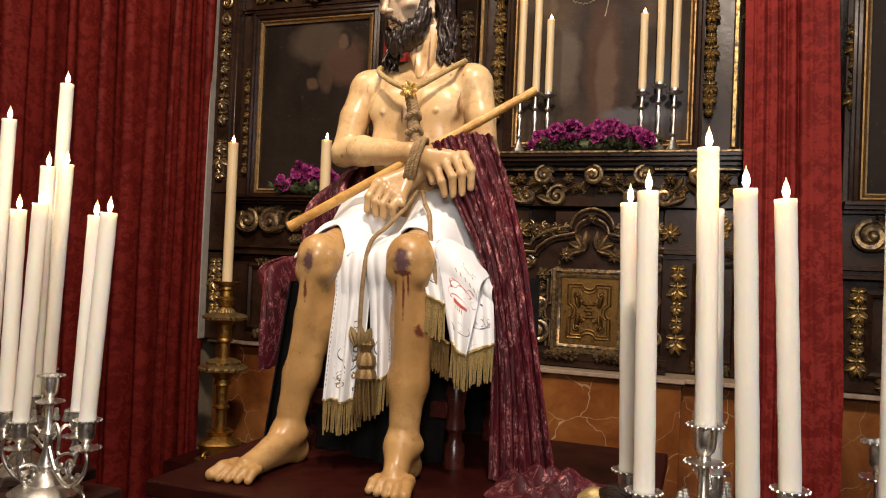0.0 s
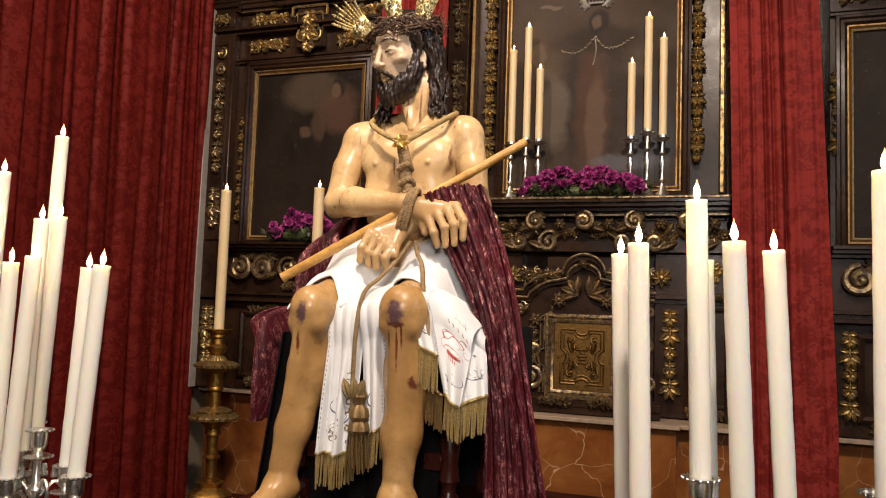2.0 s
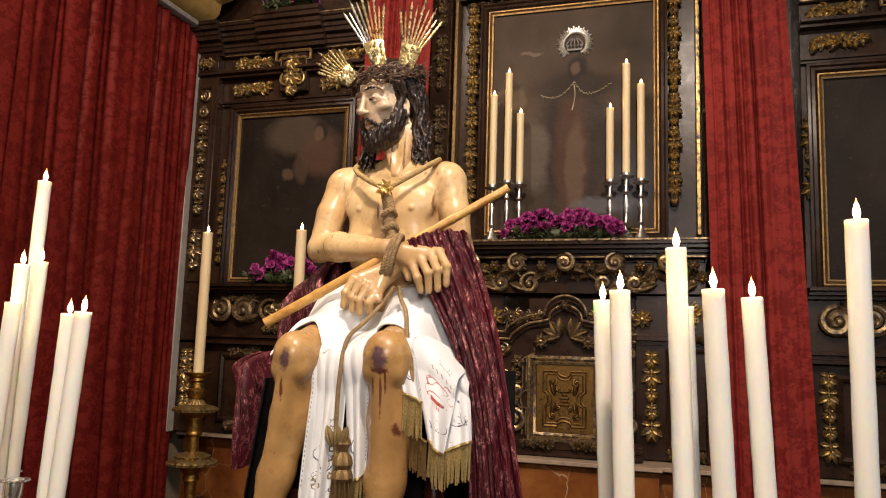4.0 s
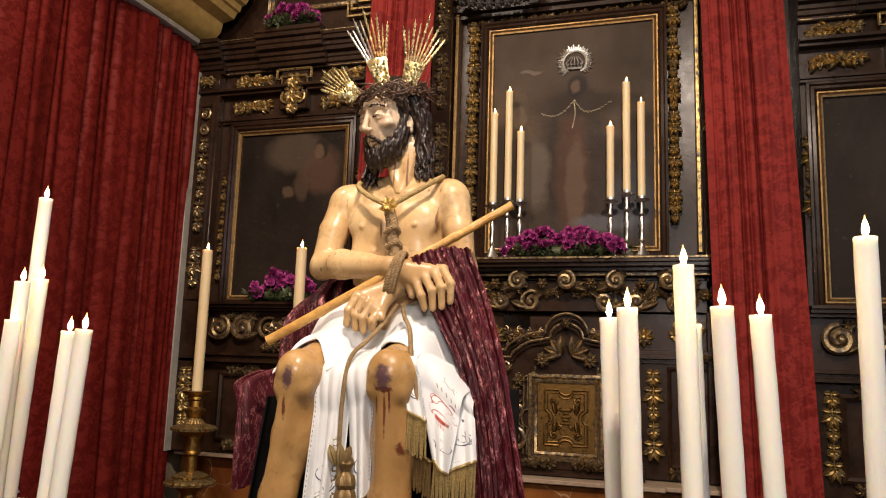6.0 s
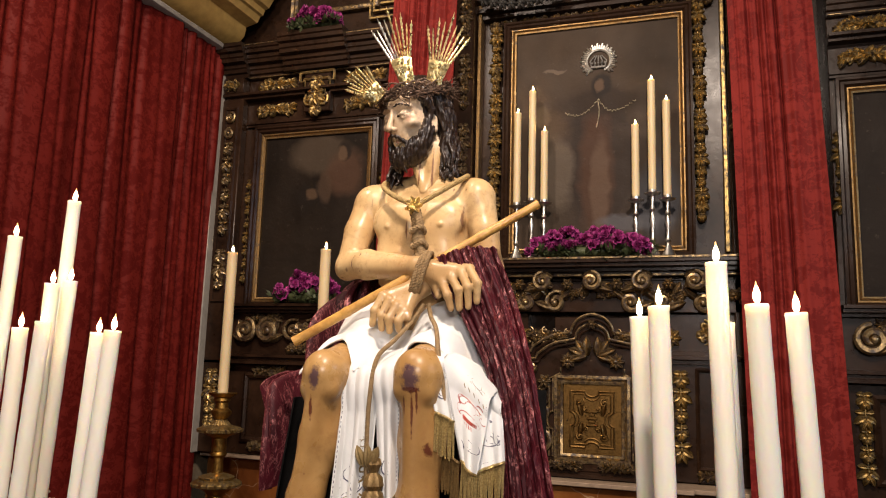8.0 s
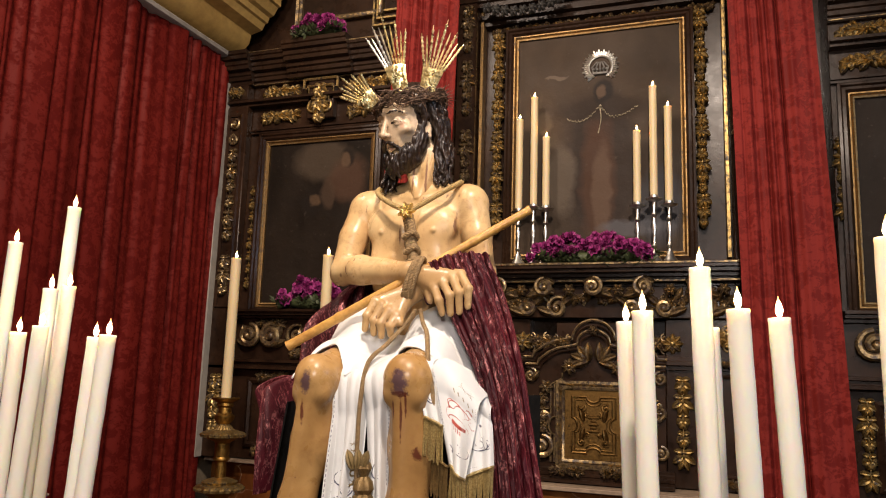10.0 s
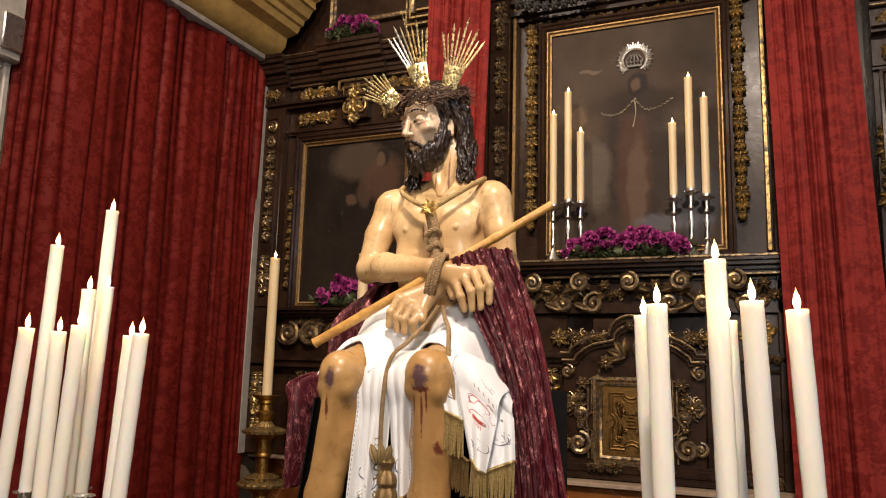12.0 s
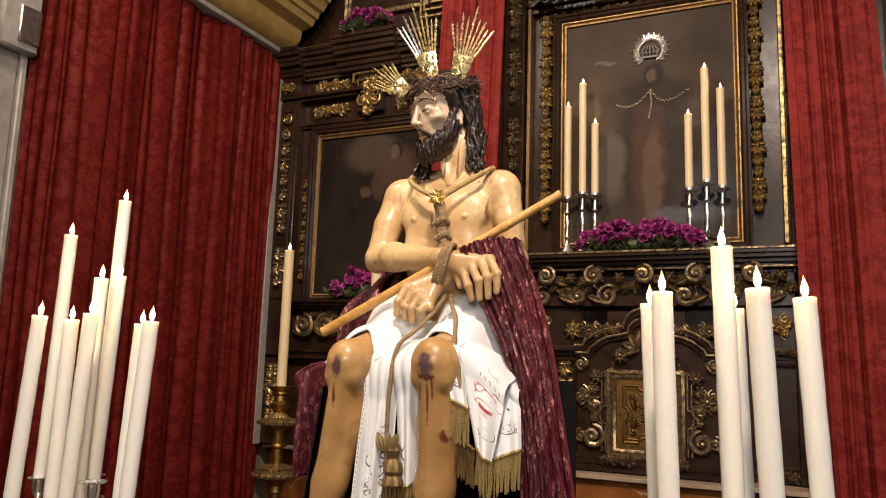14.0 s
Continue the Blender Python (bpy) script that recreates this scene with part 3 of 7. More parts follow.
part("tabernacle_door", Geo().box(-0.65, -0.35, TY - 0.012, TY + 0.01, 1.195, 1.55, 0.002), DOOR_BRONZE, tab, "small bronze-gilt tabernacle door with relief")
cx, cz = CX, 1.372


def bitten_frame(hw, hh, bite, n=9):
    """A rectangle whose four sides are bitten by half-rounds at their middles."""
    pts = []
    for sx, sz, dx, dz in ((-1, -1, 1, 0), (1, -1, 0, 1), (1, 1, -1, 0), (-1, 1, 0, -1)):
        pts.append((sx * hw, sz * hh))
        mx, mz = (0, sz * hh) if dx else (sx * hw, 0)
        for i in range(n):
            a = math.pi * i / (n - 1)
            along, inward = -bite * math.cos(a), bite * 0.75 * math.sin(a)
            pts.append((mx + dx * along - (sx * inward if dz else 0), mz + dz * along - (sz * inward if dx else 0)))
    pts.append(pts[0])
    return pts


for hw, hh, bite, r in ((0.112, 0.142, 0.036, 0.006), (0.096, 0.126, 0.040, 0.004)):
    part("relief_moulding", Geo().tube([(cx + x, TY - 0.014, cz + z) for x, z in bitten_frame(hw, hh, bite)], r, 6), DOOR_BRONZE, tab)
g = Geo()
for sgn in (-1, 1):
    for tz in (-1, 1):
        scroll(g, cx + sgn * 0.062, TY - 0.014, cz + tz * 0.086, 0.022, 1.4, sgn * tz, 45, 0.006)
        leaf(g, cx + sgn * 0.052, TY - 0.013, cz + tz * 0.02, 0.075, 0.030, 90 - sgn * 12 if tz > 0 else -90 + sgn * 12, 0.016)
        scroll(g, cx + sgn * 0.030, TY - 0.013, cz + tz * 0.050, 0.014, 1.2, -sgn * tz, 90 * tz, 0.004)
for k, w in enumerate((0.030, 0.018, 0.024, 0.014, 0.030)):
    g.box(cx - w, cx + w, TY - 0.024, TY - 0.010, cz - 0.035 + 0.017 * k, cz - 0.022 + 0.017 * k, 0.003)
part("door_relief", g, DOOR_BRONZE, tab)
part("keyhole", Geo().lathe([(0.004, 0.0), (0.004, 0.003)], (cx - 0.128, TY - 0.013, cz - 0.01), 10, turned(90, 0, 0)), BLACK_CLOTH, tab)
# stepped arch over the door: four nested fillets
for k in range(4):
    d = 0.019 * k
    half = [(-0.36 - 0.2 * d, 1.66 + d), (-0.285 - 0.7 * d, 1.66 + d), (-0.275 - 0.7 * d, 1.685 + d), (-0.225 - 0.5 * d, 1.725 + d), (-0.185 - 0.4 * d, 1.745 + d), (-0.110 - 0.3 * d, 1.760 + d), (-0.072 - 0.7 * d, 1.768 + d)]
    top = [(-(0.072 + 0.7 * d) * math.cos(a), 1.785 + 0.4 * d + (0.050 + d) * math.sin(a)) for a in [math.pi * i / 24 for i in range(13)]]
    pts = [(CX + x, z) for x, z in half + top]
    pts = pts + [(mirror_x(x), z) for x, z in pts[::-1][1:]]
    part("arch_fillet", Geo().tube([(x, RY - 0.13 - (0.024 if k % 2 else 0.010), z) for x, z in pts], 0.0075, 6), CARVED_WOOD if k % 2 else DARK_WOOD, tab)
for sgn in (-1, 1):
    # double upright fillets with a round swelling beside the door
    for d in (0.0, 0.020):
        pts = [(0.205 + d, 1.175), (0.205 + d, 1.30)] + [(0.205 + d + 0.030 * math.sin(a), 1.36 - 0.045 * math.cos(a)) for a in [math.pi * i / 10 for i in range(11)]] + [(0.205 + d, 1.42), (0.205 + d, 1.575), (0.165, 1.585 + d), (0.165, 1.615 + d)]
        part("upright_fillet", Geo().tube([(CX + sgn * x, TY - 0.008, z) for x, z in pts], 0.006, 6), CARVED_WOOD, tab)
part("arch_panel", Geo().box(-0.70, -0.30, RY - 0.128, RY - 0.09, 1.741, 1.90), DARK_WOOD, tab)
g = Geo()
for sgn in (-1, 1):
    for a in (0, 35, 70, 105):
        leaf(g, CX + sgn * 0.03, TY - 0.006, 1.70, 0.10, 0.05, 90 - sgn * a, 0.035)
    rosette(g, CX + sgn * 0.125, TY - 0.01, 1.67, 0.045, 8)
    rosette(g, CX + sgn * 0.25, TY - 0.01, 1.56, 0.04, 6)
    scroll(g, CX + sgn * 0.27, TY - 0.012, 1.25, 0.06, 1.6, sgn, 90, 0.015)
    scroll(g, CX + sgn * 0.265, TY - 0.012, 1.40, 0.04, 1.4, -sgn, -90, 0.012)
    leaf_drop(g, CX + sgn * 0.265, TY - 0.008, 1.30, 1.52, 0.07, rows=3)
rosette(g, CX, TY - 0.02, 1.86, 0.032, 6)
part("tabernacle_carving", g, CARVED_WOOD, tab)

# dado panels either side of the tabernacle
for s in (-1, 1):
    xc = CX + s * 0.56
    a, b = xc - 0.20, xc + 0.20
    part("dado", Geo().box(a, b, RY - 0.07, RY + 0.018, 1.08, 1.925), DARK_WOOD, altar)
    part("dado_ledge", Geo().moulding(steps(1.665, 1.735, RY - 0.068, [0.02, 0.045, 0.03]), a - 0.01, b + 0.01), DARK_WOOD, altar)
    part("panel_frame", Geo().border(a + 0.17, b - 0.03, 1.16, 1.63, RY - 0.071, [(0, 0), (0, 0.012), (0.01, 0.02), (0.02, 0.012), (0.02, 0)]), DARK_WOOD, altar)
    g = Geo()
    leaf_drop(g, xc - s * 0.12 , RY - 0.075, 1.17, 1.62, 0.10, rows=5)
    part("gilt_drop", g, GOLD, altar, "gilded carved leaf drop")
    g = Geo()
    rosette(g, xc - s * 0.165, RY - 0.075, 1.80, 0.055, 8)
    leaf_spray(g, xc + s * 0.05, RY - 0.073, 1.83, 0.17, 0.15)
    tagged(part("gilt_spray", g, GOLD, altar, "gilded carved leaf spray"), kind="stuff")
    g = Geo()
    leaf_drop(g, xc + s * 0.225, RY - 0.03, 1.15, 2.05, 0.13, rows=7)
    part("carved_bracket", g, GOLD, altar, "gilded carved leaf bracket")

# further carving that fills the plain fields
for s in (-1, 1):
    for dx, z, w, h, y in ((0.40, 2.015, 0.16, 0.10, RY - 0.104), (0.70, 2.02, 0.14, 0.10, RY - 0.104), (0.10, 2.03, 0.16, 0.08, RY - 0.104), (0.17, 1.80, 0.12, 0.09, RY - 0.13), (0.31, 1.80, 0.14, 0.12, RY - 0.05), (0.13, 1.14, 0.18, 0.05, RY - 0.19), (0.30, 1.45, 0.08, 0.14, TY - 0.004), (0.62, 1.12, 0.22, 0.06, RY - 0.074), (0.66, 1.70, 0.14, 0.05, RY - 0.115)):
        g = Geo()
        leaf_spray(g, CX + s * dx, y, z, w, h)
        part("carved_spray", g, CARVED_WOOD, altar)
    for z in (1.25, 1.45, 1.62):
        g = Geo()
        scroll(g, CX + s * 0.335, TY - 0.006, z, 0.035, 1.5, s if z > 1.3 else -s, 90, 0.010)
        leaf(g, CX + s * 0.335, TY - 0.004, z - 0.03, 0.07, 0.04, 90 + s * 40, 0.024)
        part("carved_volute", g, CARVED_WOOD, altar)

# side bays: pilaster, frieze, cornice, ledge and base, mirrored
for s in (-1, 1):
    fx = (lambda x: x) if s < 0 else mirror_x
    lo = lambda a, b: (min(fx(a), fx(b)), max(fx(a), fx(b)))
    YB = 4.213
    x0, x1 = lo(-2.80, -2.64)
    part("side_pilaster", Geo().box(x0, x1, YB - 0.06, YB, 1.08, 3.24, 0.006).border(x0 + 0.045, x1 - 0.045, 1.98, 3.17, YB - 0.061, [(0, 0), (0, 0.008), (0.012, 0.012), (0.02, 0.0)]), DARK_WOOD, altar)
    g = Geo()
    xp = fx(-2.72)
    for i, z in enumerate((3.12, 3.02)):
        scroll(g, xp, YB - 0.066, z, 0.036, 1.5, 1 if i else -1, 90, 0.010)
    leaf_drop(g, xp, YB - 0.064, 2.35, 2.95, 0.085, rows=6)
    leaf_drop(g, xp, YB - 0.064, 2.02, 2.27, 0.10, rows=3)
    part("pilaster_carving", g, CARVED_WOOD, altar)
    g = Geo()
    leaf_drop(g, fx(-2.585), YB - 0.006, 2.06, 2.72, 0.055, rows=8)
    if s < 0:
        leaf_drop(g, fx(-1.69), YB - 0.006, 2.06, 2.72, 0.055, rows=8)
    else:
        leaf_drop(g, 0.695, YB - 0.006, 2.38, 2.78, 0.085, rows=5)
    part("side_strip", g, GOLD, altar, "gilded carved leaf strip")
    xa, xb = lo(-2.80, -1.66)
    g = Geo()
    g.moulding(steps(3.235, 3.275, YB, [0.05, 0.075]), xa, xb)
    g.moulding(steps(3.06, 3.09, YB, [0.02, 0.03]), *lo(-2.63, -1.66))
    part("architrave", g, DARK_WOOD, altar)
    g = Geo()
    g.moulding(steps(3.375, 3.575, YB, [0.02, 0.035, 0.045, 0.075, 0.085, 0.105, 0.115]), xa, xb)
    g.moulding(steps(3.375, 3.58, YB - 0.04, [0.02, 0.035, 0.045, 0.075, 0.085, 0.105, 0.115]), *lo(-2.82, -2.62))
    g.moulding(steps(3.385, 3.60, YB - 0.05, [0.02, 0.035, 0.05, 0.08, 0.09, 0.11, 0.12]), *lo(-2.36, -1.92))
    part("cornice", g, DARK_WOOD, altar)
    part("gilt_fillet", Geo().box(*lo(-2.80, -1.66), YB - 0.028, YB - 0.01, 3.381, 3.389, 0.002).box(*lo(-2.80, -1.66), YB - 0.119, YB - 0.10, 3.564, 3.572, 0.002), CARVED_WOOD, altar, "rubbed gilt fillet")
    part("side_frieze", Geo().box(*lo(-2.80, -2.64), YB - 0.07, YB, 3.276, 3.374, 0.004), DARK_WOOD, altar)
    g = Geo()
    for x in (-2.43, -1.83):
        leaf_spray(g, fx(x), YB - 0.006, 3.325, 0.27, 0.09)
        leaf_spray(g, fx(x), YB - 0.006, 3.165, 0.27, 0.09)
    leaf_spray(g, fx(-2.72), YB - 0.076, 3.325, 0.10, 0.09)
    part("frieze_leaves", g, GOLD, altar, "gilded leaf sprays of the frieze")
    em = part("emblem", Geo().box(fx(-2.13) - 0.09, fx(-2.13) + 0.09, YB - 0.05, YB, 3.12, 3.374, 0.006), DARK_WOOD, altar)
    g = Geo()
    for k in range(3):
        w, z = 0.115 - 0.03 * k, 3.368 - 0.045 * k
        for sgn in (-1, 1):
            g.tube([(fx(-2.13) + sgn * w, YB - 0.056, z), (fx(-2.13) + sgn * w, YB - 0.056, z - 0.06), (fx(-2.13) + sgn * (w - 0.03), YB - 0.056, z - 0.06), (fx(-2.13) + sgn * (w - 0.03), YB - 0.056, z - 0.11)], 0.009, 6)
        g.tube([(fx(-2.13) - w, YB - 0.056, z), (fx(-2.13) + w, YB - 0.056, z)], 0.009, 6)
    acanthus_panel(g, fx(-2.13), YB - 0.054, 3.19, 0.17, 0.13)
    leaf_drop(g, fx(-2.13), YB - 0.06, 3.07, 3.32, 0.12, rows=3)
    part("emblem_carving", g, GOLD, em)
    # ledge below the painting
    g = Geo()
    g.moulding(steps(1.90, 1.955, YB, [0.04, 0.08, 0.10]), *lo(-2.66, -1.66))
    g.moulding(steps(1.60, 1.66, YB, [0.06, 0.03, 0.05]), xa, xb)
    part("ledge", g, DARK_WOOD, altar)
    g = Geo()
    for i, x in enumerate((-2.53, -2.38, -1.93, -1.78)):
        g = Geo()
        scroll(g, fx(x), YB - 0.03, 1.80, 0.07, 1.7, 1 if i % 2 else -1, 90, 0.018)
        leaf(g, fx(x), YB - 0.01, 1.76, 0.12, 0.06, 60 if i % 2 else 120, 0.03)
        leaf(g, fx(x), YB - 0.01, 1.74, 0.10, 0.05, 20 if i % 2 else 160, 0.03)
        part("ledge_scroll", g, CARVED_WOOD, altar)
    g = Geo()
    acanthus_panel(g, fx(-2.155), YB - 0.02, 1.80, 0.26, 0.19)
    part("ledge_centre", g, CARVED_WOOD, altar)
    part("base_panel", Geo().border(*lo(-2.50, -1.80), 1.18, 1.52, YB - 0.001, [(0, 0), (0, 0.015), (0.015, 0.024), (0.03, 0.015), (0.03, 0)]), DARK_WOOD, altar)
    g = Geo()
    acanthus_panel(g, fx(-2.15), YB - 0.006, 1.35, 0.4, 0.22)
    part("base_carving", g, GOLD, altar)
    for xx, zz, ww, hh in ((-2.40, 1.87, 0.2, 0.05), (-1.90, 1.87, 0.2, 0.05), (-2.36, 1.56, 0.22, 0.05), (-1.94, 1.56, 0.22, 0.05), (-2.36, 1.13, 0.24, 0.06), (-1.94, 1.13, 0.24, 0.06), (-2.155, 1.70, 0.20, 0.07)):
        g = Geo()
        leaf_spray(g, fx(xx), YB - 0.008, zz, ww, hh)
        part("carved_spray", g, CARVED_WOOD, altar)
    g = Geo()
    leaf_drop(g, fx(-2.72), YB - 0.064, 1.2, 1.55, 0.11, rows=4)
    part("base_drop", g, GOLD, altar)
    g = Geo()
    leaf_drop(g, fx(-1.74), YB - 0.006, 1.15, 1.55, 0.09, rows=5)
    part("base_drop", g, GOLD, altar)
    # attic panel above the cornice
    part("attic", Geo().box(*lo(-2.82, -1.66), 4.30, RY + 0.018, 3.602, 4.9, 0.006), DARK_WOOD, altar)
    part("attic_frame", Geo().border(*lo(-2.37, -1.83), 3.84, 4.7, 4.299, [(0, 0), (0, 0.02), (0.012, 0.03), (0.026, 0.024), (0.04, 0.034), (0.04, 0)]), BROWN_GOLD if s > 0 else CARVED_WOOD, altar)
    g = Geo()
    for k in range(3):
        g.border(*lo(-1.80 + 0.0, -1.67), 3.83 - 0.03 * k, 4.7, 4.295, [(0.02 * k, 0), (0.02 * k, 0.02 + 0.008 * k), (0.012 + 0.02 * k, 0.02 + 0.008 * k), (0.012 + 0.02 * k, 0)])
    part("attic_border", g, GOLD, altar, "stepped gilt border")

# ---- the platform ----
dais = thing("dais", "low dark red lacquered wooden platform under the statue", "platform")
part("top", Geo().box(-1.046, 0.0, 1.635, 2.46, 1.07, 1.105, 0.004), DAIS_WOOD, dais)
part("body", Geo().box(-1.02, -0.02, 1.66, 2.44, 0.0, 1.068), DAIS_WOOD, dais)


# ---- the statue, one mesh ----
class Field:
    """A distance field on a grid: joined tapered capsules and ellipsoids, blended softly."""

    def __init__(self, lo, hi, step):
        self.lo, self.step = np.array(lo), step
        self.n = [int(round((b - a) / step)) + 1 for a, b in zip(lo, hi)]
        ax = [lo[k] + step * np.arange(self.n[k]) for k in range(3)]
        self.ax = ax
        self.d = np.full(self.n, 0.08, dtype=np.float32)

    def window(self, lo, hi, pad):
        sl, gr = [], []
        for k in range(3):
            a = max(0, int((lo[k] - pad - self.lo[k]) / self.step))
            b = min(self.n[k], int((hi[k] + pad - self.lo[k]) / self.step) + 2)
            sl.append(slice(a, b))
            gr.append(self.ax[k][a:b])
        return tuple(sl), np.meshgrid(*gr, indexing="ij")

    def blend(self, sl, d, k):
        a = self.d[sl]
        h = np.clip(0.5 + 0.5 * (a - d) / k, 0, 1)
        self.d[sl] = a * (1 - h) + d * h - k * h * (1 - h)

    def bone(self, p, q, r0, r1, k=0.02):
        p, q = np.array(p, float), np.array(q, float)
        r = max(r0, r1)
        sl, (x, y, z) = self.window(np.minimum(p, q) - r, np.maximum(p, q) + r, k + 0.02)
        v = q - p
        t = np.clip(((x - p[0]) * v[0] + (y - p[1]) * v[1] + (z - p[2]) * v[2]) / (v @ v), 0, 1)
        d = np.sqrt((x - p[0] - t * v[0]) ** 2 + (y - p[1] - t * v[1]) ** 2 + (z - p[2] - t * v[2]) ** 2) - (r0 + (r1 - r0) * t)
        self.blend(sl, d, k)

    def chain(self, pts, rad, k=0.015):
        for i in range(len(pts) - 1):
            self.bone(pts[i], pts[i + 1], rad[i], rad[i + 1], k)

    def egg(self, c, r, k=0.02, axes=None):
        c, r = np.array(c, float), np.array(r, float)
        sl, (x, y, z) = self.window(c - max(r), c + max(r), k + 0.02)
        p = np.stack([x - c[0], y - c[1], z - c[2]], -1)
        if axes is not None:
            p = p @ np.array(axes).T
        s = np.sqrt(((p / r) ** 2).sum(-1))
        g = np.sqrt(((p / r ** 2) ** 2).sum(-1)) + 1e-9
        self.blend(sl, s * (s - 1) / g, k)

    def carve(self, c, r, k=0.01, axes=None):
        c, r = np.array(c, float), np.array(r, float)
        sl, (x, y, z) = self.window(c - max(r), c + max(r), k + 0.02)
        p = np.stack([x - c[0], y - c[1], z - c[2]], -1)
        if axes is not None:
            p = p @ np.array(axes).T
        s = np.sqrt(((p / r) ** 2).sum(-1))
        g = np.sqrt(((p / r ** 2) ** 2).sum(-1)) + 1e-9
        d = -(s * (s - 1) / g)
        a = self.d[sl]
        h = np.clip(0.5 - 0.5 * (a - d) / k, 0, 1)
        self.d[sl] = a * (1 - h) + d * h + k * h * (1 - h)

    def surface(self):
        """The zero surface as quads: one vertex in each cell that the surface crosses."""
        d, n = self.d, self.n
        inside = d < 0
        cnt = np.zeros([m - 1 for m in n], dtype=np.float32)
        pos = np.zeros([m - 1 for m in n] + [3], dtype=np.float32)
        cut = lambda o: tuple(slice(o[k], n[k] - 1 + o[k]) for k in range(3))
        for a in range(3):
            for b in (0, 1):
                for c in (0, 1):
                    o = [0, 0, 0]
                    o[(a + 1) % 3], o[(a + 2) % 3] = b, c
                    o1 = list(o)
                    o1[a] = 1
                    d0, d1 = d[cut(o)], d[cut(o1)]
                    m = (d0 < 0) != (d1 < 0)
                    t = np.where(m, d0 / np.where(m, d0 - d1, 1), 0)
                    cnt += m
                    for k in range(3):
                        pos[..., k] += m * (o[k] + (t if k == a else 0))
        used = cnt > 0
        idx = -np.ones(used.shape, dtype=np.int64)
        idx[used] = np.arange(used.sum())
        cell = np.stack(np.nonzero(used), -1)
        verts = self.lo + self.step * (cell + pos[used] / cnt[used][:, None])
        faces = []
        for a in range(3):
            b, c = (a + 1) % 3, (a + 2) % 3
            s0, s1 = [slice(1, n[k] - 1) for k in range(3)], [slice(1, n[k] - 1) for k in range(3)]
            s0[a], s1[a] = slice(0, n[a] - 1), slice(1, n[a])
            i0, i1 = inside[tuple(s0)], inside[tuple(s1)]
            e = np.stack(np.nonzero(i0 != i1), -1)
            first = i0[tuple(e.T)]
            e = e + np.array([0 if k == a else 1 for k in range(3)])
            q = []
            for db, dc in ((0, 0), (-1, 0), (-1, -1), (0, -1)):
                o = e.copy()
                o[:, b] += db
                o[:, c] += dc
                q.append(idx[tuple(o.T)])
            q = np.stack(q, -1)
            q[~first] = q[~first][:, ::-1]
            faces.append(q)
        return verts, np.concatenate(faces)[:, ::-1]


V = Vector
LO, HI, ST = (-0.97, 1.62, 1.09), (-0.40, 2.37, 2.26), 0.0034
skin = Field(LO, HI, ST)

# legs and feet
for hip, knee, ank, heel, ball, toe, side in (
        ((-0.765, 2.20, 1.655), (-0.790, 1.905, 1.603), (-0.847, 1.885, 1.185), (-0.846, 1.922, 1.132), (-0.866, 1.745, 1.128), (-0.880, 1.688, 1.120), -1),
        ((-0.575, 2.20, 1.655), (-0.545, 1.880, 1.608), (-0.545, 1.870, 1.195), (-0.546, 1.908, 1.135), (-0.536, 1.800, 1.130), (-0.530, 1.745, 1.121), 1)):
    hip, knee, ank, heel, ball, toe = (Vector(p) for p in (hip, knee, ank, heel, ball, toe))
    q = 0.84 if side < 0 else 0.90
    skin.bone(hip, knee, 0.085, 0.059 * q, 0.03)
    skin.egg(knee + Vector((0, -0.028, 0.0)), (0.040 * q, 0.032, 0.044), 0.03)
    mid = knee.lerp(ank, 0.36) + Vector((0.006, 0.030, 0))
    skin.chain([knee, mid, knee.lerp(ank, 0.68) + Vector((0, 0.012, 0)), ank], [0.052 * q, 0.060 * q, 0.046 * q, 0.032], 0.03)
    skin.bone(knee.lerp(ank, 0.10) + Vector((0, -0.030, 0)), ank + Vector((0, -0.014, 0.05)), 0.028 * q, 0.017, 0.018)
    for w in (-1, 1):
        skin.egg(knee + Vector((w * 0.030, -0.030, -0.036)), (0.018, 0.016, 0.022), 0.016)
    skin.egg(ank + Vector((0.032, 0.01, -0.005)), (0.013, 0.016, 0.016), 0.015)
    skin.egg(ank + Vector((-0.032, 0.01, 0.0)), (0.013, 0.016, 0.016), 0.015)
    skin.bone(ank, heel, 0.034, 0.029, 0.02)
    skin.bone(ank + Vector((0, -0.02, -0.015)), ball, 0.034, 0.021, 0.025)
    skin.bone(heel, ball, 0.026, 0.022, 0.02)
    axis = (toe - ball).normalized()
    across = axis.cross(Vector((0, 0, 1))).normalized()
    for i in range(5):
        k = (i - 2) * 0.0165
        big = i == (4 if side < 0 else 0)
        order = (i if side > 0 else 4 - i)
        reach = (0.062, 0.060, 0.053, 0.044, 0.034)[order]
        r = 0.0135 if big else 0.0095
        root = ball + across * k * 1.05 + Vector((0, 0, 0.002))
        tip = root + axis * reach + across * k * 0.25
        tip.z = 1.105 + r
        bend = root.lerp(tip, 0.55) + Vector((0, 0, 0.006))
        skin.chain([root, bend, tip], [r * 1.15, r, r], 0.007)

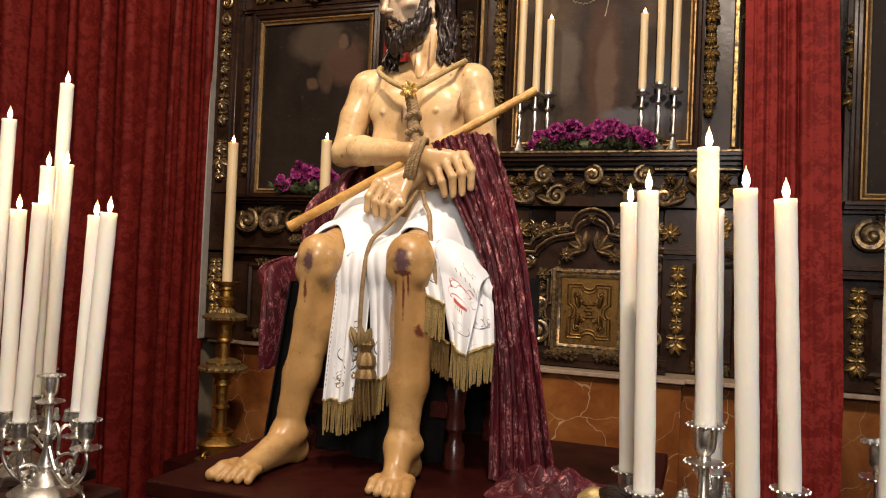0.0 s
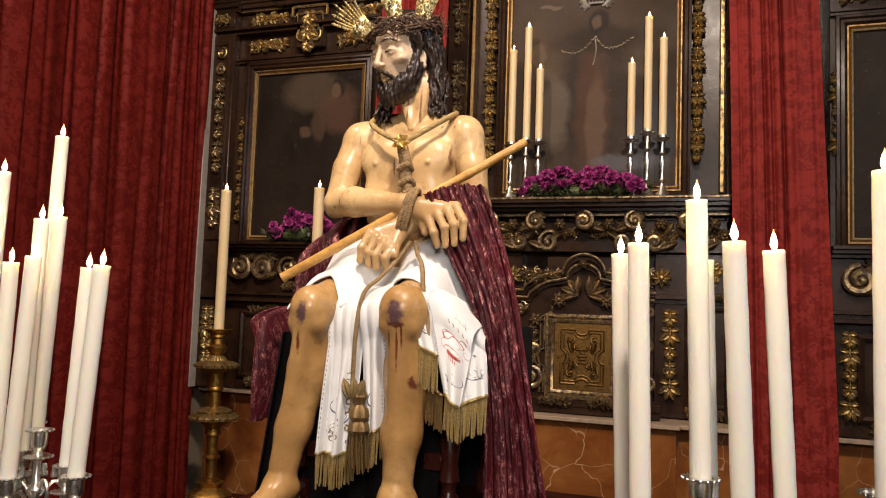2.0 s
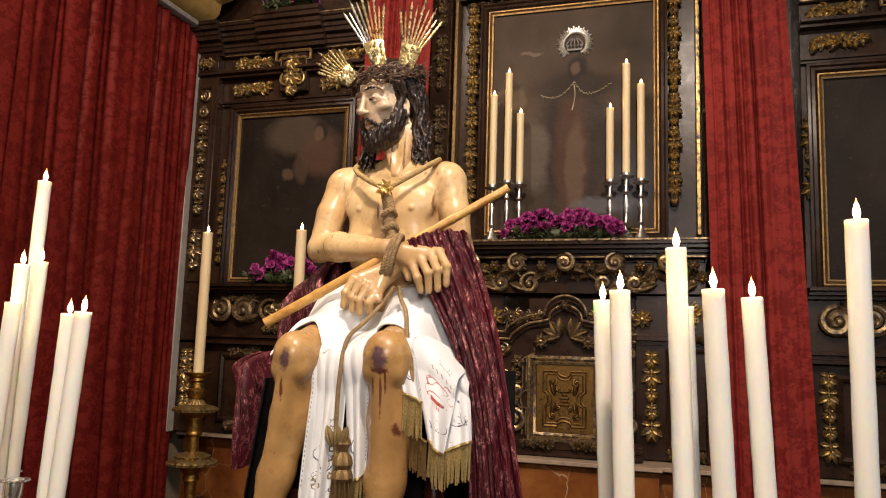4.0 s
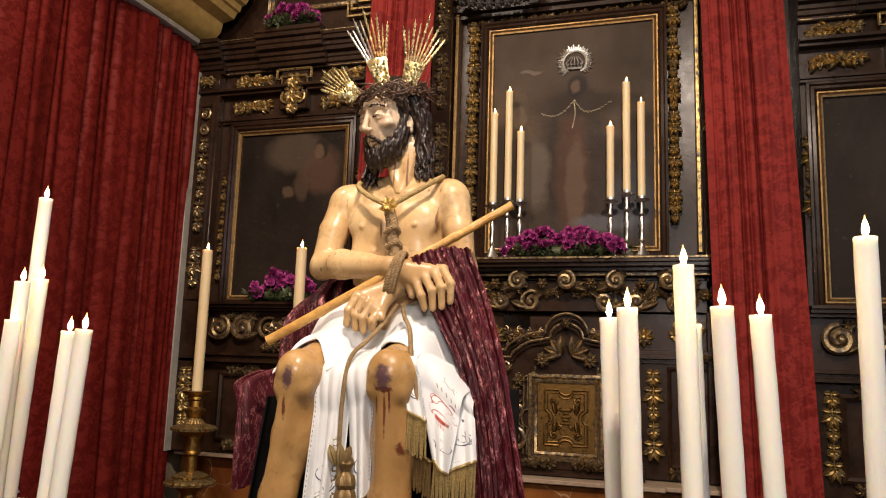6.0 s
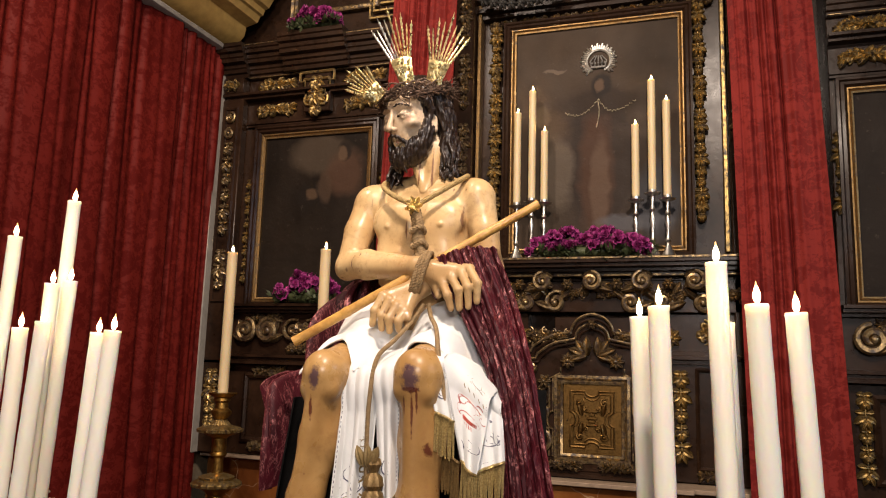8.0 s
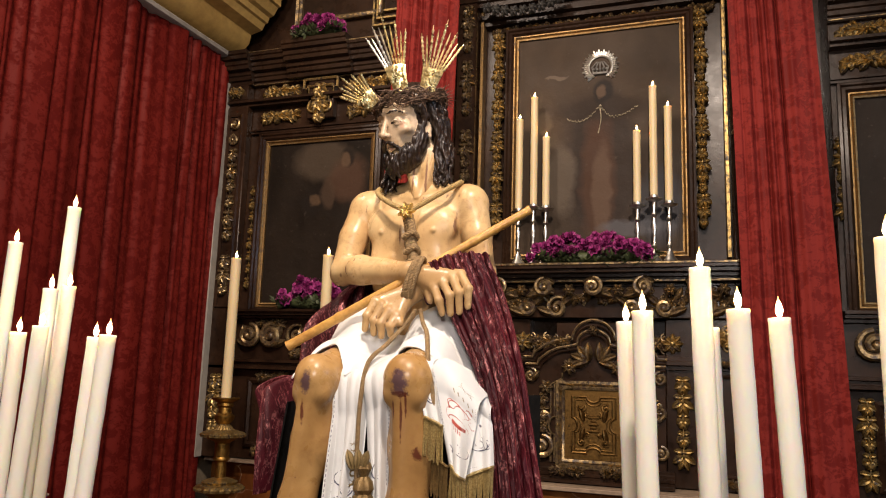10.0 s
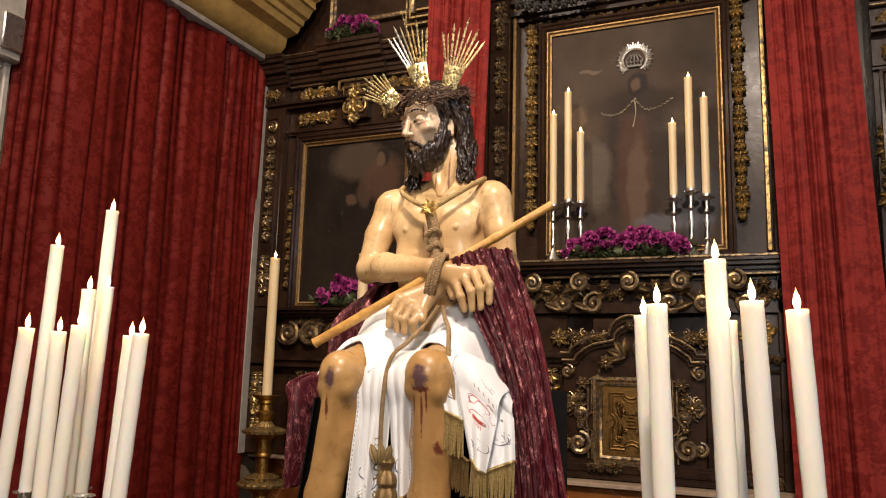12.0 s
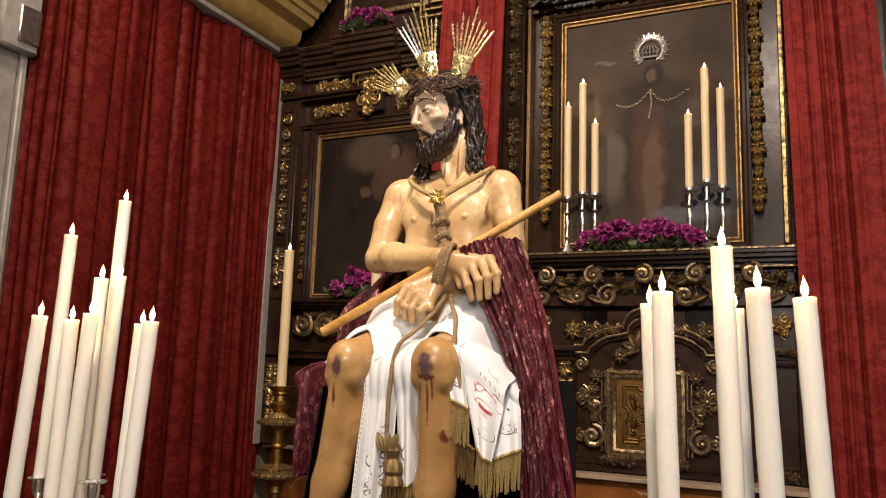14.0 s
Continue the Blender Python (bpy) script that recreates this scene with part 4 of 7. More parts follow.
# torso
T = Vector((-0.676, 2.238, 0))
skin.egg((T.x, T.y, 1.70), (0.150, 0.112, 0.10), 0.04)
skin.egg((T.x, T.y - 0.002, 1.83), (0.112, 0.084, 0.14), 0.05)
skin.egg((T.x, T.y, 1.965), (0.135, 0.098, 0.130), 0.04)
skin.bone((T.x - 0.085, T.y + 0.01, 2.052), (T.x + 0.085, T.y + 0.01, 2.058), 0.075, 0.075, 0.03)
for s in (-1, 1):
    skin.egg((T.x + s * 0.062, T.y - 0.070, 2.012), (0.066, 0.026, 0.050), 0.040)
    skin.egg((T.x + s * 0.075, T.y - 0.048, 1.905), (0.050, 0.044, 0.07), 0.03)
    skin.egg((T.x + s * 0.035, T.y - 0.076, 1.83), (0.032, 0.016, 0.05), 0.03)
    for i in range(4):
        skin.bone((T.x + s * 0.040, T.y - 0.090, 1.930 - 0.026 * i), (T.x + s * 0.108, T.y - 0.048, 1.905 - 0.028 * i), 0.005, 0.006, 0.014)
    skin.egg((T.x + s * 0.076, T.y - 0.100, 1.998), (0.006, 0.004, 0.006), 0.007)
    skin.bone((T.x + s * 0.014 + 0.012, T.y - 0.060, 2.098), (T.x + s * 0.135, T.y - 0.012, 2.118), 0.008, 0.011, 0.022)
    skin.bone((T.x + s * 0.045, T.y + 0.012, 2.135), (T.x + s * 0.150, T.y + 0.004, 2.088), 0.026, 0.038, 0.030)
skin.carve((T.x + 0.012, T.y - 0.112, 1.98), (0.010, 0.018, 0.09), 0.025)
skin.carve((T.x + 0.016, T.y - 0.075, 2.112), (0.012, 0.016, 0.012), 0.014)
for s in (-1, 1):
    skin.carve((T.x + s * 0.026, T.y - 0.100, 1.86), (0.008, 0.010, 0.05), 0.02)
# statue's right arm, in front; the arms lie against the trunk with a crease
SR, ER, WR = Vector((-0.846, 2.228, 2.074)), Vector((-0.874, 2.168, 1.894)), Vector((-0.640, 2.075, 1.876))
skin.egg(SR + Vector((0.006, 0, 0.004)), (0.050, 0.052, 0.056), 0.022)
skin.chain([SR, SR.lerp(ER, 0.45) + Vector((-0.003, -0.006, 0)), ER], [0.044, 0.041, 0.035], 0.009)
skin.chain([ER, ER.lerp(WR, 0.3) + Vector((0, -0.004, 0.004)), ER.lerp(WR, 0.7), WR], [0.037, 0.040, 0.033, 0.027], 0.012)
skin.egg(ER + Vector((-0.012, 0.012, -0.012)), (0.030, 0.028, 0.026), 0.015)
# statue's left arm, behind, crossing below
SL, EL, WL = Vector((-0.519, 2.228, 2.080)), Vector((-0.480, 2.20, 1.885)), Vector((-0.620, 2.085, 1.832))
skin.egg(SL + Vector((-0.006, 0, 0.004)), (0.049, 0.052, 0.055), 0.022)
skin.chain([SL, SL.lerp(EL, 0.45) + Vector((0.003, -0.004, 0)), EL], [0.043, 0.040, 0.035], 0.009)
skin.chain([EL, EL.lerp(WL, 0.35), WL], [0.037, 0.036, 0.026], 0.020)


def palm_and_fingers(wrist, knuckles, joints, tips, thumb):
    ctr = sum(knuckles, Vector()) / 4
    for k in knuckles:
        skin.bone(wrist.lerp(ctr, 0.10), k + Vector((0, 0.006, 0)), 0.023, 0.0125, 0.014)
        skin.egg(k, (0.0115, 0.0115, 0.0115), 0.006)
    for k, m, t in zip(knuckles, joints, tips):
        skin.chain([k, m, t], [0.0112, 0.0103, 0.0086], 0.003)
        skin.egg(m, (0.0112, 0.0112, 0.0105), 0.004)
    skin.chain(thumb, [0.017, 0.0125, 0.0095], 0.010)


palm_and_fingers(WR, [V((-0.552, 2.035, 1.831)), V((-0.528, 2.032, 1.842)), V((-0.504, 2.034, 1.854)), V((-0.485, 2.040, 1.865))],
                 [V((-0.531, 2.015, 1.797)), V((-0.503, 2.012, 1.809)), V((-0.480, 2.014, 1.817)), V((-0.458, 2.020, 1.827))],
                 [V((-0.524, 2.022, 1.766)), V((-0.502, 2.020, 1.766)), V((-0.480, 2.022, 1.770)), V((-0.460, 2.026, 1.783))],
                 [V((-0.59, 2.07, 1.845)), V((-0.572, 2.055, 1.82)), V((-0.565, 2.045, 1.80))])
palm_and_fingers(WL, [V((-0.706, 2.025, 1.797)), V((-0.686, 2.020, 1.786)), V((-0.664, 2.016, 1.772)), V((-0.645, 2.016, 1.760))],
                 [V((-0.720, 2.008, 1.759)), V((-0.698, 2.002, 1.746)), V((-0.676, 1.998, 1.739)), V((-0.651, 1.998, 1.732))],
                 [V((-0.726, 2.012, 1.725)), V((-0.698, 2.006, 1.714)), V((-0.675, 2.002, 1.708)), V((-0.650, 2.002, 1.712))],
                 [V((-0.632, 2.06, 1.81)), V((-0.640, 2.035, 1.775)), V((-0.630, 2.010, 1.741))])

# neck and head; the face is turned to the statue's right and a little down
HC = V((-0.706, 2.196, 2.316))
F = V((-0.37, -0.89, -0.25)).normalized()
SD = F.cross(V((0, 0, 1))).normalized()
U = SD.cross(F).normalized()
AX = [list(SD), list(F), list(U)]
hp = lambda s, f, u: HC + SD * s + F * f + U * u
skin.bone((-0.664, 2.234, 2.09), (-0.674, 2.222, 2.235), 0.044, 0.038, 0.03)
HLO, HHI, HST = (-0.86, 2.03, 2.085), (-0.53, 2.33, 2.45), 0.0023
face, hair = Field(HLO, HHI, HST), Field(HLO, HHI, HST)
face.bone((-0.664, 2.234, 2.13), (-0.676, 2.220, 2.25), 0.0435, 0.039, 0.02)
face.bone((-0.655, 2.180, 2.098), (-0.634, 2.208, 2.235), 0.009, 0.012, 0.022)
face.bone((-0.668, 2.178, 2.098), (-0.708, 2.196, 2.225), 0.009, 0.012, 0.022)
face.egg(hp(0, -0.012, 0.022), (0.070, 0.092, 0.090), 0.02, AX)
face.egg(hp(0, 0.034, -0.036), (0.050, 0.051, 0.074), 0.028, AX)
face.egg(hp(0, 0.064, -0.100), (0.024, 0.021, 0.020), 0.018, AX)
# long straight nose with wings
face.bone(hp(0, 0.083, 0.024), hp(0, 0.108, -0.026), 0.0058, 0.0088, 0.007)
face.egg(hp(0, 0.109, -0.029), (0.0085, 0.0085, 0.0075), 0.004, AX)
for s in (-1, 1):
    face.egg(hp(s * 0.0095, 0.098, -0.031), (0.0065, 0.010, 0.0065), 0.004, AX)
    face.carve(hp(s * 0.006, 0.103, -0.0385), (0.003, 0.004, 0.003), 0.002, AX)
    # brow ridge, socket, ball and the two lids, half closed
    face.bone(hp(s * 0.012, 0.085, 0.030), hp(s * 0.050, 0.066, 0.026), 0.006, 0.006, 0.010)
    face.carve(hp(s * 0.029, 0.098, 0.009), (0.019, 0.016, 0.011), 0.008, AX)
    face.egg(hp(s * 0.030, 0.072, 0.007), (0.0135, 0.0125, 0.0115), 0.002, AX)
    face.chain([hp(s * 0.015, 0.080, 0.006), hp(s * 0.030, 0.086, 0.0085), hp(s * 0.046, 0.072, 0.003)], [0.0022, 0.0028, 0.002], 0.002)
    face.chain([hp(s * 0.015, 0.080, 0.003), hp(s * 0.030, 0.0825, -0.003), hp(s * 0.046, 0.071, 0.0)], [0.002, 0.0024, 0.002], 0.003)
    face.egg(hp(s * 0.042, 0.060, -0.020), (0.019, 0.018, 0.014), 0.018, AX)
    face.carve(hp(s * 0.050, 0.062, -0.058), (0.014, 0.016, 0.022), 0.020, AX)
    # ear with a hollow
    face.egg(hp(s * 0.072, 0.002, -0.022), (0.007, 0.014, 0.022), 0.004, AX)
    face.carve(hp(s * 0.079, 0.005, -0.020), (0.006, 0.008, 0.013), 0.003, AX)
    face.egg(hp(s * 0.074, 0.002, -0.043), (0.006, 0.008, 0.008), 0.003, AX)
# parted lips
face.carve(hp(0, 0.094, -0.0640), (0.0150, 0.014, 0.0045), 0.003, AX)
face.chain([hp(-0.017, 0.080, -0.066), hp(0, 0.0905, -0.0715), hp(0.017, 0.080, -0.066)], [0.003, 0.0052, 0.003], 0.004)
face.chain([hp(-0.016, 0.080, -0.062), hp(0, 0.0925, -0.0568), hp(0.016, 0.080, -0.062)], [0.0025, 0.0038, 0.0025], 0.004)
# hair: cap, short beard in curls, moustache, and wavy locks behind the ears
hair.egg(hp(0, -0.034, 0.040), (0.082, 0.092, 0.084), 0.02, AX)
hair.egg(hp(0, -0.066, -0.03), (0.066, 0.052, 0.085), 0.03, AX)
rnd = random.Random(5)
for s in (-1, 1):
    hair.chain([hp(s * 0.060, 0.052, 0.066), hp(s * 0.074, 0.026, 0.038), hp(s * 0.078, 0.010, 0.010), hp(s * 0.071, 0.020, -0.020)], [0.011, 0.012, 0.009, 0.006], 0.006)
    hair.chain([hp(s * 0.066, 0.024, -0.018), hp(s * 0.060, 0.028, -0.050), hp(s * 0.046, 0.046, -0.078), hp(s * 0.026, 0.064, -0.106)], [0.010, 0.016, 0.018, 0.019], 0.010)
    hair.chain([hp(s * 0.003, 0.1005, -0.0480), hp(s * 0.014, 0.096, -0.0525), hp(s * 0.026, 0.084, -0.066), hp(s * 0.030, 0.074, -0.084)], [0.0042, 0.0052, 0.0052, 0.006], 0.003)
    hair.chain([hp(s * 0.013, 0.0925, 0.0300), hp(s * 0.024, 0.0905, 0.0340), hp(s * 0.036, 0.0850, 0.0335), hp(s * 0.052, 0.0715, 0.0260)], [0.0020, 0.0026, 0.0024, 0.0016], 0.002)
for s in (-1, 1):
    hair.chain([hp(s * 0.066, 0.012, -0.040), hp(s * 0.058, 0.022, -0.072), hp(s * 0.044, 0.040, -0.104), hp(s * 0.020, 0.056, -0.126)], [0.011, 0.014, 0.015, 0.014], 0.008)
hair.egg(hp(0, 0.072, -0.116), (0.030, 0.026, 0.028), 0.010, AX)
hair.egg(hp(0, 0.0865, -0.084), (0.009, 0.007, 0.008), 0.004, AX)


def curl(p, down, out, r, turns, amp):
    """A short wavy lock from p, swinging sideways as it falls."""
    pts = []
    for i in range(9):
        t = i / 8
        pts.append(p + down * t + out * 0.35 * math.sin(math.pi * t) + SD * amp * math.sin(turns * t * 6.28 + p.x * 300))
    hair.chain(pts, [r * (0.75 + 0.5 * math.sin(math.pi * min(1, i / 8 + 0.15))) for i in range(9)], 0.0022)


for i in range(70):
    q = rnd.random()
    s = rnd.choice((-1, 1)) * q
    root = hp(0.066 * s, 0.088 - 0.052 * s * s, -0.080 + 0.046 * s * s - rnd.uniform(0.0, 0.040) * (1 - 0.3 * abs(s)))
    curl(root, F * rnd.uniform(-0.008, 0.004) - U * rnd.uniform(0.024, 0.040) - SD * s * 0.012, F * 0.014, 0.0050, 0.8, 0.0034)
for i in range(64):
    s = -1 if i % 3 else 1
    t = rnd.random()
    p0 = hp(s * (0.080 + 0.006 * t), -0.012 - 0.055 * t, 0.026 - 0.03 * t)
    end = V((-0.604, 2.214, 2.150)) if s < 0 else V((-0.758, 2.182, 2.135))
    end = end + V((rnd.uniform(-0.020, 0.018), rnd.uniform(-0.02, 0.04), rnd.uniform(-0.022, 0.03)))
    pts = spline([p0, p0.lerp(end, 0.35) + SD * s * rnd.uniform(0.0, 0.010) + V((0, 0.012, 0)), p0.lerp(end, 0.7) + SD * s * rnd.uniform(-0.006, 0.006) + V((0, 0.010, 0)), end], 14)
    ph = rnd.uniform(0, 6)
    hair.chain([p + SD * 0.0075 * math.sin(j * 0.95 + ph) for j, p in enumerate(pts)], [0.0064] * 9 + [0.0060, 0.0056, 0.0050, 0.0040, 0.0025], 0.0025)
for i in range(26):
    a = 2 * math.pi * i / 26
    p = hp(0.078 * math.cos(a), -0.030 + 0.088 * math.sin(a), 0.052)
    if math.sin(a) < 0.72:
        curl(p, U * -0.055 - F * 0.006, (p - HC) * 0.10, 0.0062, 0.7, 0.004)
for s in (-1, 1):
    hair.bone(hp(s * 0.017, 0.0835, 0.0035), hp(s * 0.043, 0.0770, 0.0020), 0.0026, 0.0020, 0.001)
# dark blob between the lips, in hair colour, stands in for the mouth's shade
hair.egg(hp(0, 0.0840, -0.0640), (0.013, 0.006, 0.0030), 0.001, AX)
# carved strands in the hair
gx, gy, gz = np.meshgrid(*[a.astype(np.float32) for a in hair.ax], indexing="ij")
ps = (gx - HC.x) * SD.x + (gy - HC.y) * SD.y
pf = (gx - HC.x) * F.x + (gy - HC.y) * F.y
hair.d += 0.0011 * np.sin(620 * (0.75 * ps + 0.66 * pf) + 3.0 * np.sin(60 * gz + 40 * ps))
del gx, gy, gz, ps, pf
both = Field(HLO, HHI, HST)
both.d = np.minimum(face.d, hair.d)
both.d[:, :, :3] = 0.02
hv, hf = both.surface()
# which surface each face belongs to
fc = hv[hf].mean(1)
gi = tuple(np.clip(np.round((fc[:, k] - HLO[k]) / HST).astype(int), 0, both.n[k] - 1) for k in range(3))
head_mat = (hair.d[gi] < face.d[gi]).astype(int)
sv, sf = skin.surface()
face_mat = np.concatenate([np.zeros(len(sf), dtype=int), head_mat])
sf = np.concatenate([sf, hf + len(sv)])
sv = np.concatenate([sv, hv])


def flesh_material():
    k = Mat("polychrome_flesh_paint", 0.36, 0.0, 0.42)
    n = k.noise(7, 4)
    # three tones of old oil paint: pale face, ivory trunk and arms, ochre legs darkened for their weaker light
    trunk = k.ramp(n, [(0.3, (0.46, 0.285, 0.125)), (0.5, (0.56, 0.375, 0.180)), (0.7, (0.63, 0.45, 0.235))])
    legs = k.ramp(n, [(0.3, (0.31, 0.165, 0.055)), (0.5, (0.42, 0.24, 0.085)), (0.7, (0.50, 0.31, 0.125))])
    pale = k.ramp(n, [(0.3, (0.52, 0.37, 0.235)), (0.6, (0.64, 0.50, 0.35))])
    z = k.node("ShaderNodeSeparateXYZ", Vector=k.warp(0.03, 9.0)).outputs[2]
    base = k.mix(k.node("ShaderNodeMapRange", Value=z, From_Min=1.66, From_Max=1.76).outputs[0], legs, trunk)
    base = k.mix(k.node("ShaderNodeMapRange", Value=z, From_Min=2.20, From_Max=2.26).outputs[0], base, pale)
    fine = k.noise(60, 5, 0.65)
    base = k.mix(k.ramp(fine, [(0.52, (0,) * 3), (0.75, (0.5,) * 3)]), base, (0.28, 0.13, 0.05))
    # grime settled along the grain
    base = k.mix(k.ramp(k.noise(14, 6, 0.7, 0.6), [(0.54, (0,) * 3), (0.70, (0.42,) * 3)]), base, (0.20, 0.095, 0.035))
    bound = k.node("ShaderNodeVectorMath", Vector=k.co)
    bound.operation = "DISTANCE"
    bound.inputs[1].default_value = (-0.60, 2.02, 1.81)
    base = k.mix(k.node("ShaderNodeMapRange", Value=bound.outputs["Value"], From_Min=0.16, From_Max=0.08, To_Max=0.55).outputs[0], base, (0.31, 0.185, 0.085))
    # thin painted trickles running downwards
    st = k.noise(1.0, 3, 0.5, stretch=(95, 95, 4.0))
    gate = k.noise(6, 2)
    t = k.mix(1.0, k.ramp(st, [(0.69, (0,) * 3), (0.72, (1,) * 3)]), k.ramp(gate, [(0.50, (0,) * 3), (0.58, (0.85,) * 3)]), "MULTIPLY")
    base = k.mix(t, base, (0.10, 0.03, 0.015))
    # painted wounds on knees and shins, spots on trunk and arms, a flush on the cheek, the lips
    KN, RED, SPOT = (0.085, 0.045, 0.060), (0.095, 0.018, 0.010), (0.14, 0.055, 0.022)
    marks = [
        ((-0.791, 1.846, 1.593), (0.014, 0.05, 0.026), KN, 0.92),
        ((-0.546, 1.812, 1.601), (0.019, 0.05, 0.028), KN, 0.92),
        ((-0.545, 1.815, 1.575), (0.016, 0.05, 0.006), (0.07, 0.016, 0.012), 0.85),
        ((-0.511, 1.862, 1.447), (0.009, 0.05, 0.014), RED, 0.92),
        ((-0.799, 1.850, 1.524), (0.004, 0.05, 0.026), RED, 0.92),
        ((-0.561, 1.820, 1.543), (0.003, 0.05, 0.022), RED, 0.92),
        ((-0.541, 1.820, 1.522), (0.003, 0.05, 0.045), RED, 0.92),
        ((-0.531, 1.820, 1.550), (0.0025, 0.05, 0.028), RED, 0.92),
        ((-0.543, 2.170, 2.099), (0.0036, 0.02, 0.0047), SPOT, 0.7),
        ((-0.860, 2.130, 1.878), (0.0042, 0.02, 0.0055), SPOT, 0.7),
        ((-0.839, 2.180, 2.115), (0.0030, 0.02, 0.0039), SPOT, 0.7),
        ((-0.687, 2.130, 1.983), (0.0024, 0.02, 0.0031), SPOT, 0.7),
        ((-0.543, 1.860, 1.454), (0.0024, 0.02, 0.0031), SPOT, 0.7),
        ((-0.810, 1.850, 1.376), (0.0024, 0.02, 0.0031), SPOT, 0.7),
        ((-0.770, 1.860, 1.412), (0.0036, 0.02, 0.0047), SPOT, 0.7),
        ((-0.694, 2.130, 1.987), (0.0028, 0.04, 0.03), RED, 0.75),
        ((-0.743, 2.160, 2.153), (0.0028, 0.04, 0.05), RED, 0.75),
        ((-0.642, 2.180, 2.161), (0.0028, 0.04, 0.06), RED, 0.75),
        ((-0.624, 2.180, 2.176), (0.0028, 0.04, 0.05), RED, 0.75),
        ((-0.678, 2.170, 2.160), (0.0028, 0.04, 0.05), RED, 0.75),
        ((-0.547, 2.150, 2.009), (0.0028, 0.04, 0.05), RED, 0.75),
        ((-0.689, 2.130, 2.291), (0.012, 0.03, 0.010), (0.48, 0.22, 0.14), 0.5),
        ((-0.726, 2.100, 2.228), (0.012, 0.03, 0.008), (0.28, 0.075, 0.05), 0.8)]
    for c, r, colour, most in marks:
        sh = k.node("ShaderNodeVectorMath", Vector=k.co)
        sh.operation = "SUBTRACT"
        sh.inputs[1].default_value = c
        sc = k.node("ShaderNodeVectorMath", Vector=sh.outputs[0])
        sc.operation = "DIVIDE"
        sc.inputs[1].default_value = r
        ln = k.node("ShaderNodeVectorMath", Vector=sc.outputs[0])
        ln.operation = "LENGTH"
        edge = k.node("ShaderNodeMath", Value=fine)
        edge.operation = "MULTIPLY_ADD"
        edge.inputs[1].default_value = 2.2
        k.t.links.new(ln.outputs["Value"], edge.inputs[2])
        base = k.mix(k.node("ShaderNodeMapRange", Value=edge.outputs[0], From_Min=2.25, From_Max=1.8, To_Max=most).outputs[0], base, colour)
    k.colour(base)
    k.roughness(k.ramp(k.noise(22), [(0.3, (0.22,) * 3), (0.7, (0.46,) * 3)]))
    k.bump(k.noise(34, 6, 0.6), 0.20, 0.003)
    return k.m


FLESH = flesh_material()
HAIR = two_tone("carved_dark_brown_hair", (0.010, 0.006, 0.004), (0.030, 0.017, 0.011), 30, 0.34, bump=0.5, bscale=140, dist=0.003)
g = Geo()
g.v, g.f, g.m = [tuple(p) for p in sv.tolist()], [tuple(q) for q in sf.tolist()], face_mat.tolist()
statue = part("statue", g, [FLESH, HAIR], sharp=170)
tagged(statue, "painted wooden seated figure, carved and glossy, hands bound with rope", "statue")
sm = statue.modifiers.new("smooth", "SMOOTH")
sm.factor, sm.iterations = 0.5, 1

# ---- candles ----
def candle(at, height, r, name="candle", group="", lean=0.0, flame=1.0, label="tall cream wax candle, lit, with a melted rim", seed=0, wax=None):
    rd = random.Random(seed)
    c = thing(name, label, "candle", group, at=at)
    c.rotation_euler = (0, math.atan(lean), 0)
    g = Geo()
    n = 14
    prof = [(r * (1.0 + 0.02 * math.sin(i * 2.1 + seed)), height * i / n) for i in range(n)]
    prof += [(r * 0.99, height - 0.006), (r * 1.03, height - 0.001), (r * 0.99, height + 0.003), (r * 0.86, height + 0.001), (r * 0.6, height - 0.006), (r * 0.15, height - 0.007)]
    g.lathe(prof, seg=20)
    part("wax_body", g, wax or WAX, c)
    part("wick", Geo().tube([(0, 0, height - 0.007), (0.0006, 0, height + 0.004), (0.002, 0, height + 0.010)], 0.0012, 6), WICK, c)
    if flame:
        f = r / 0.0195 * flame
        part("flame", Geo().lathe([(0.0014, -0.002), (0.0044 * f, 0.003 * f), (0.0064 * f, 0.009 * f), (0.0062 * f, 0.015 * f), (0.0042 * f, 0.023 * f), (0.0019 * f, 0.031 * f), (0.0004, 0.038 * f)], (0.001, 0, height + 0.005), 10), FLAME, c)
    return c


# group by the right-hand candelabrum
RIGHT = [((0.091, 1.73), 1.33, 1.826, 0.079), ((-0.009, 1.70), 1.207, 1.744, -0.021), ((-0.050, 1.85), 1.202, 1.735, -0.067), ((0.105, 1.80), 1.231, 1.721, 0.092),
         ((0.162, 1.64), 1.18, 1.743, 0.140), ((0.234, 1.75), 1.23, 1.737, 0.211), ((0.378, 1.70), 1.22, 1.868, 0.376)]
LEFT = [((-1.862, 1.93), 1.23, 1.961, -1.838), ((-1.780, 2.05), 1.23, 2.088, -1.754), ((-1.676, 1.70), 1.17, 1.697, -1.638), ((-1.612, 1.77), 1.172, 1.690, -1.602), ((-1.608, 1.85), 1.20, 1.812, -1.596),
        ((-1.666, 1.95), 1.23, 1.832, -1.637), ((-1.536, 1.75), 1.155, 1.706, -1.506), ((-1.305, 1.73), 1.187, 1.686, -1.270), ((-1.452, 1.85), 1.175, 1.684, -1.426)]
for i, ((x, y), z0, z1, xt) in enumerate(RIGHT + LEFT):
    candle((x, y, z0), z1 - z0, 0.0190 if i < len(RIGHT) else 0.0195, group="candles of the candelabra", seed=i, lean=(xt - x) / (z1 - z0))
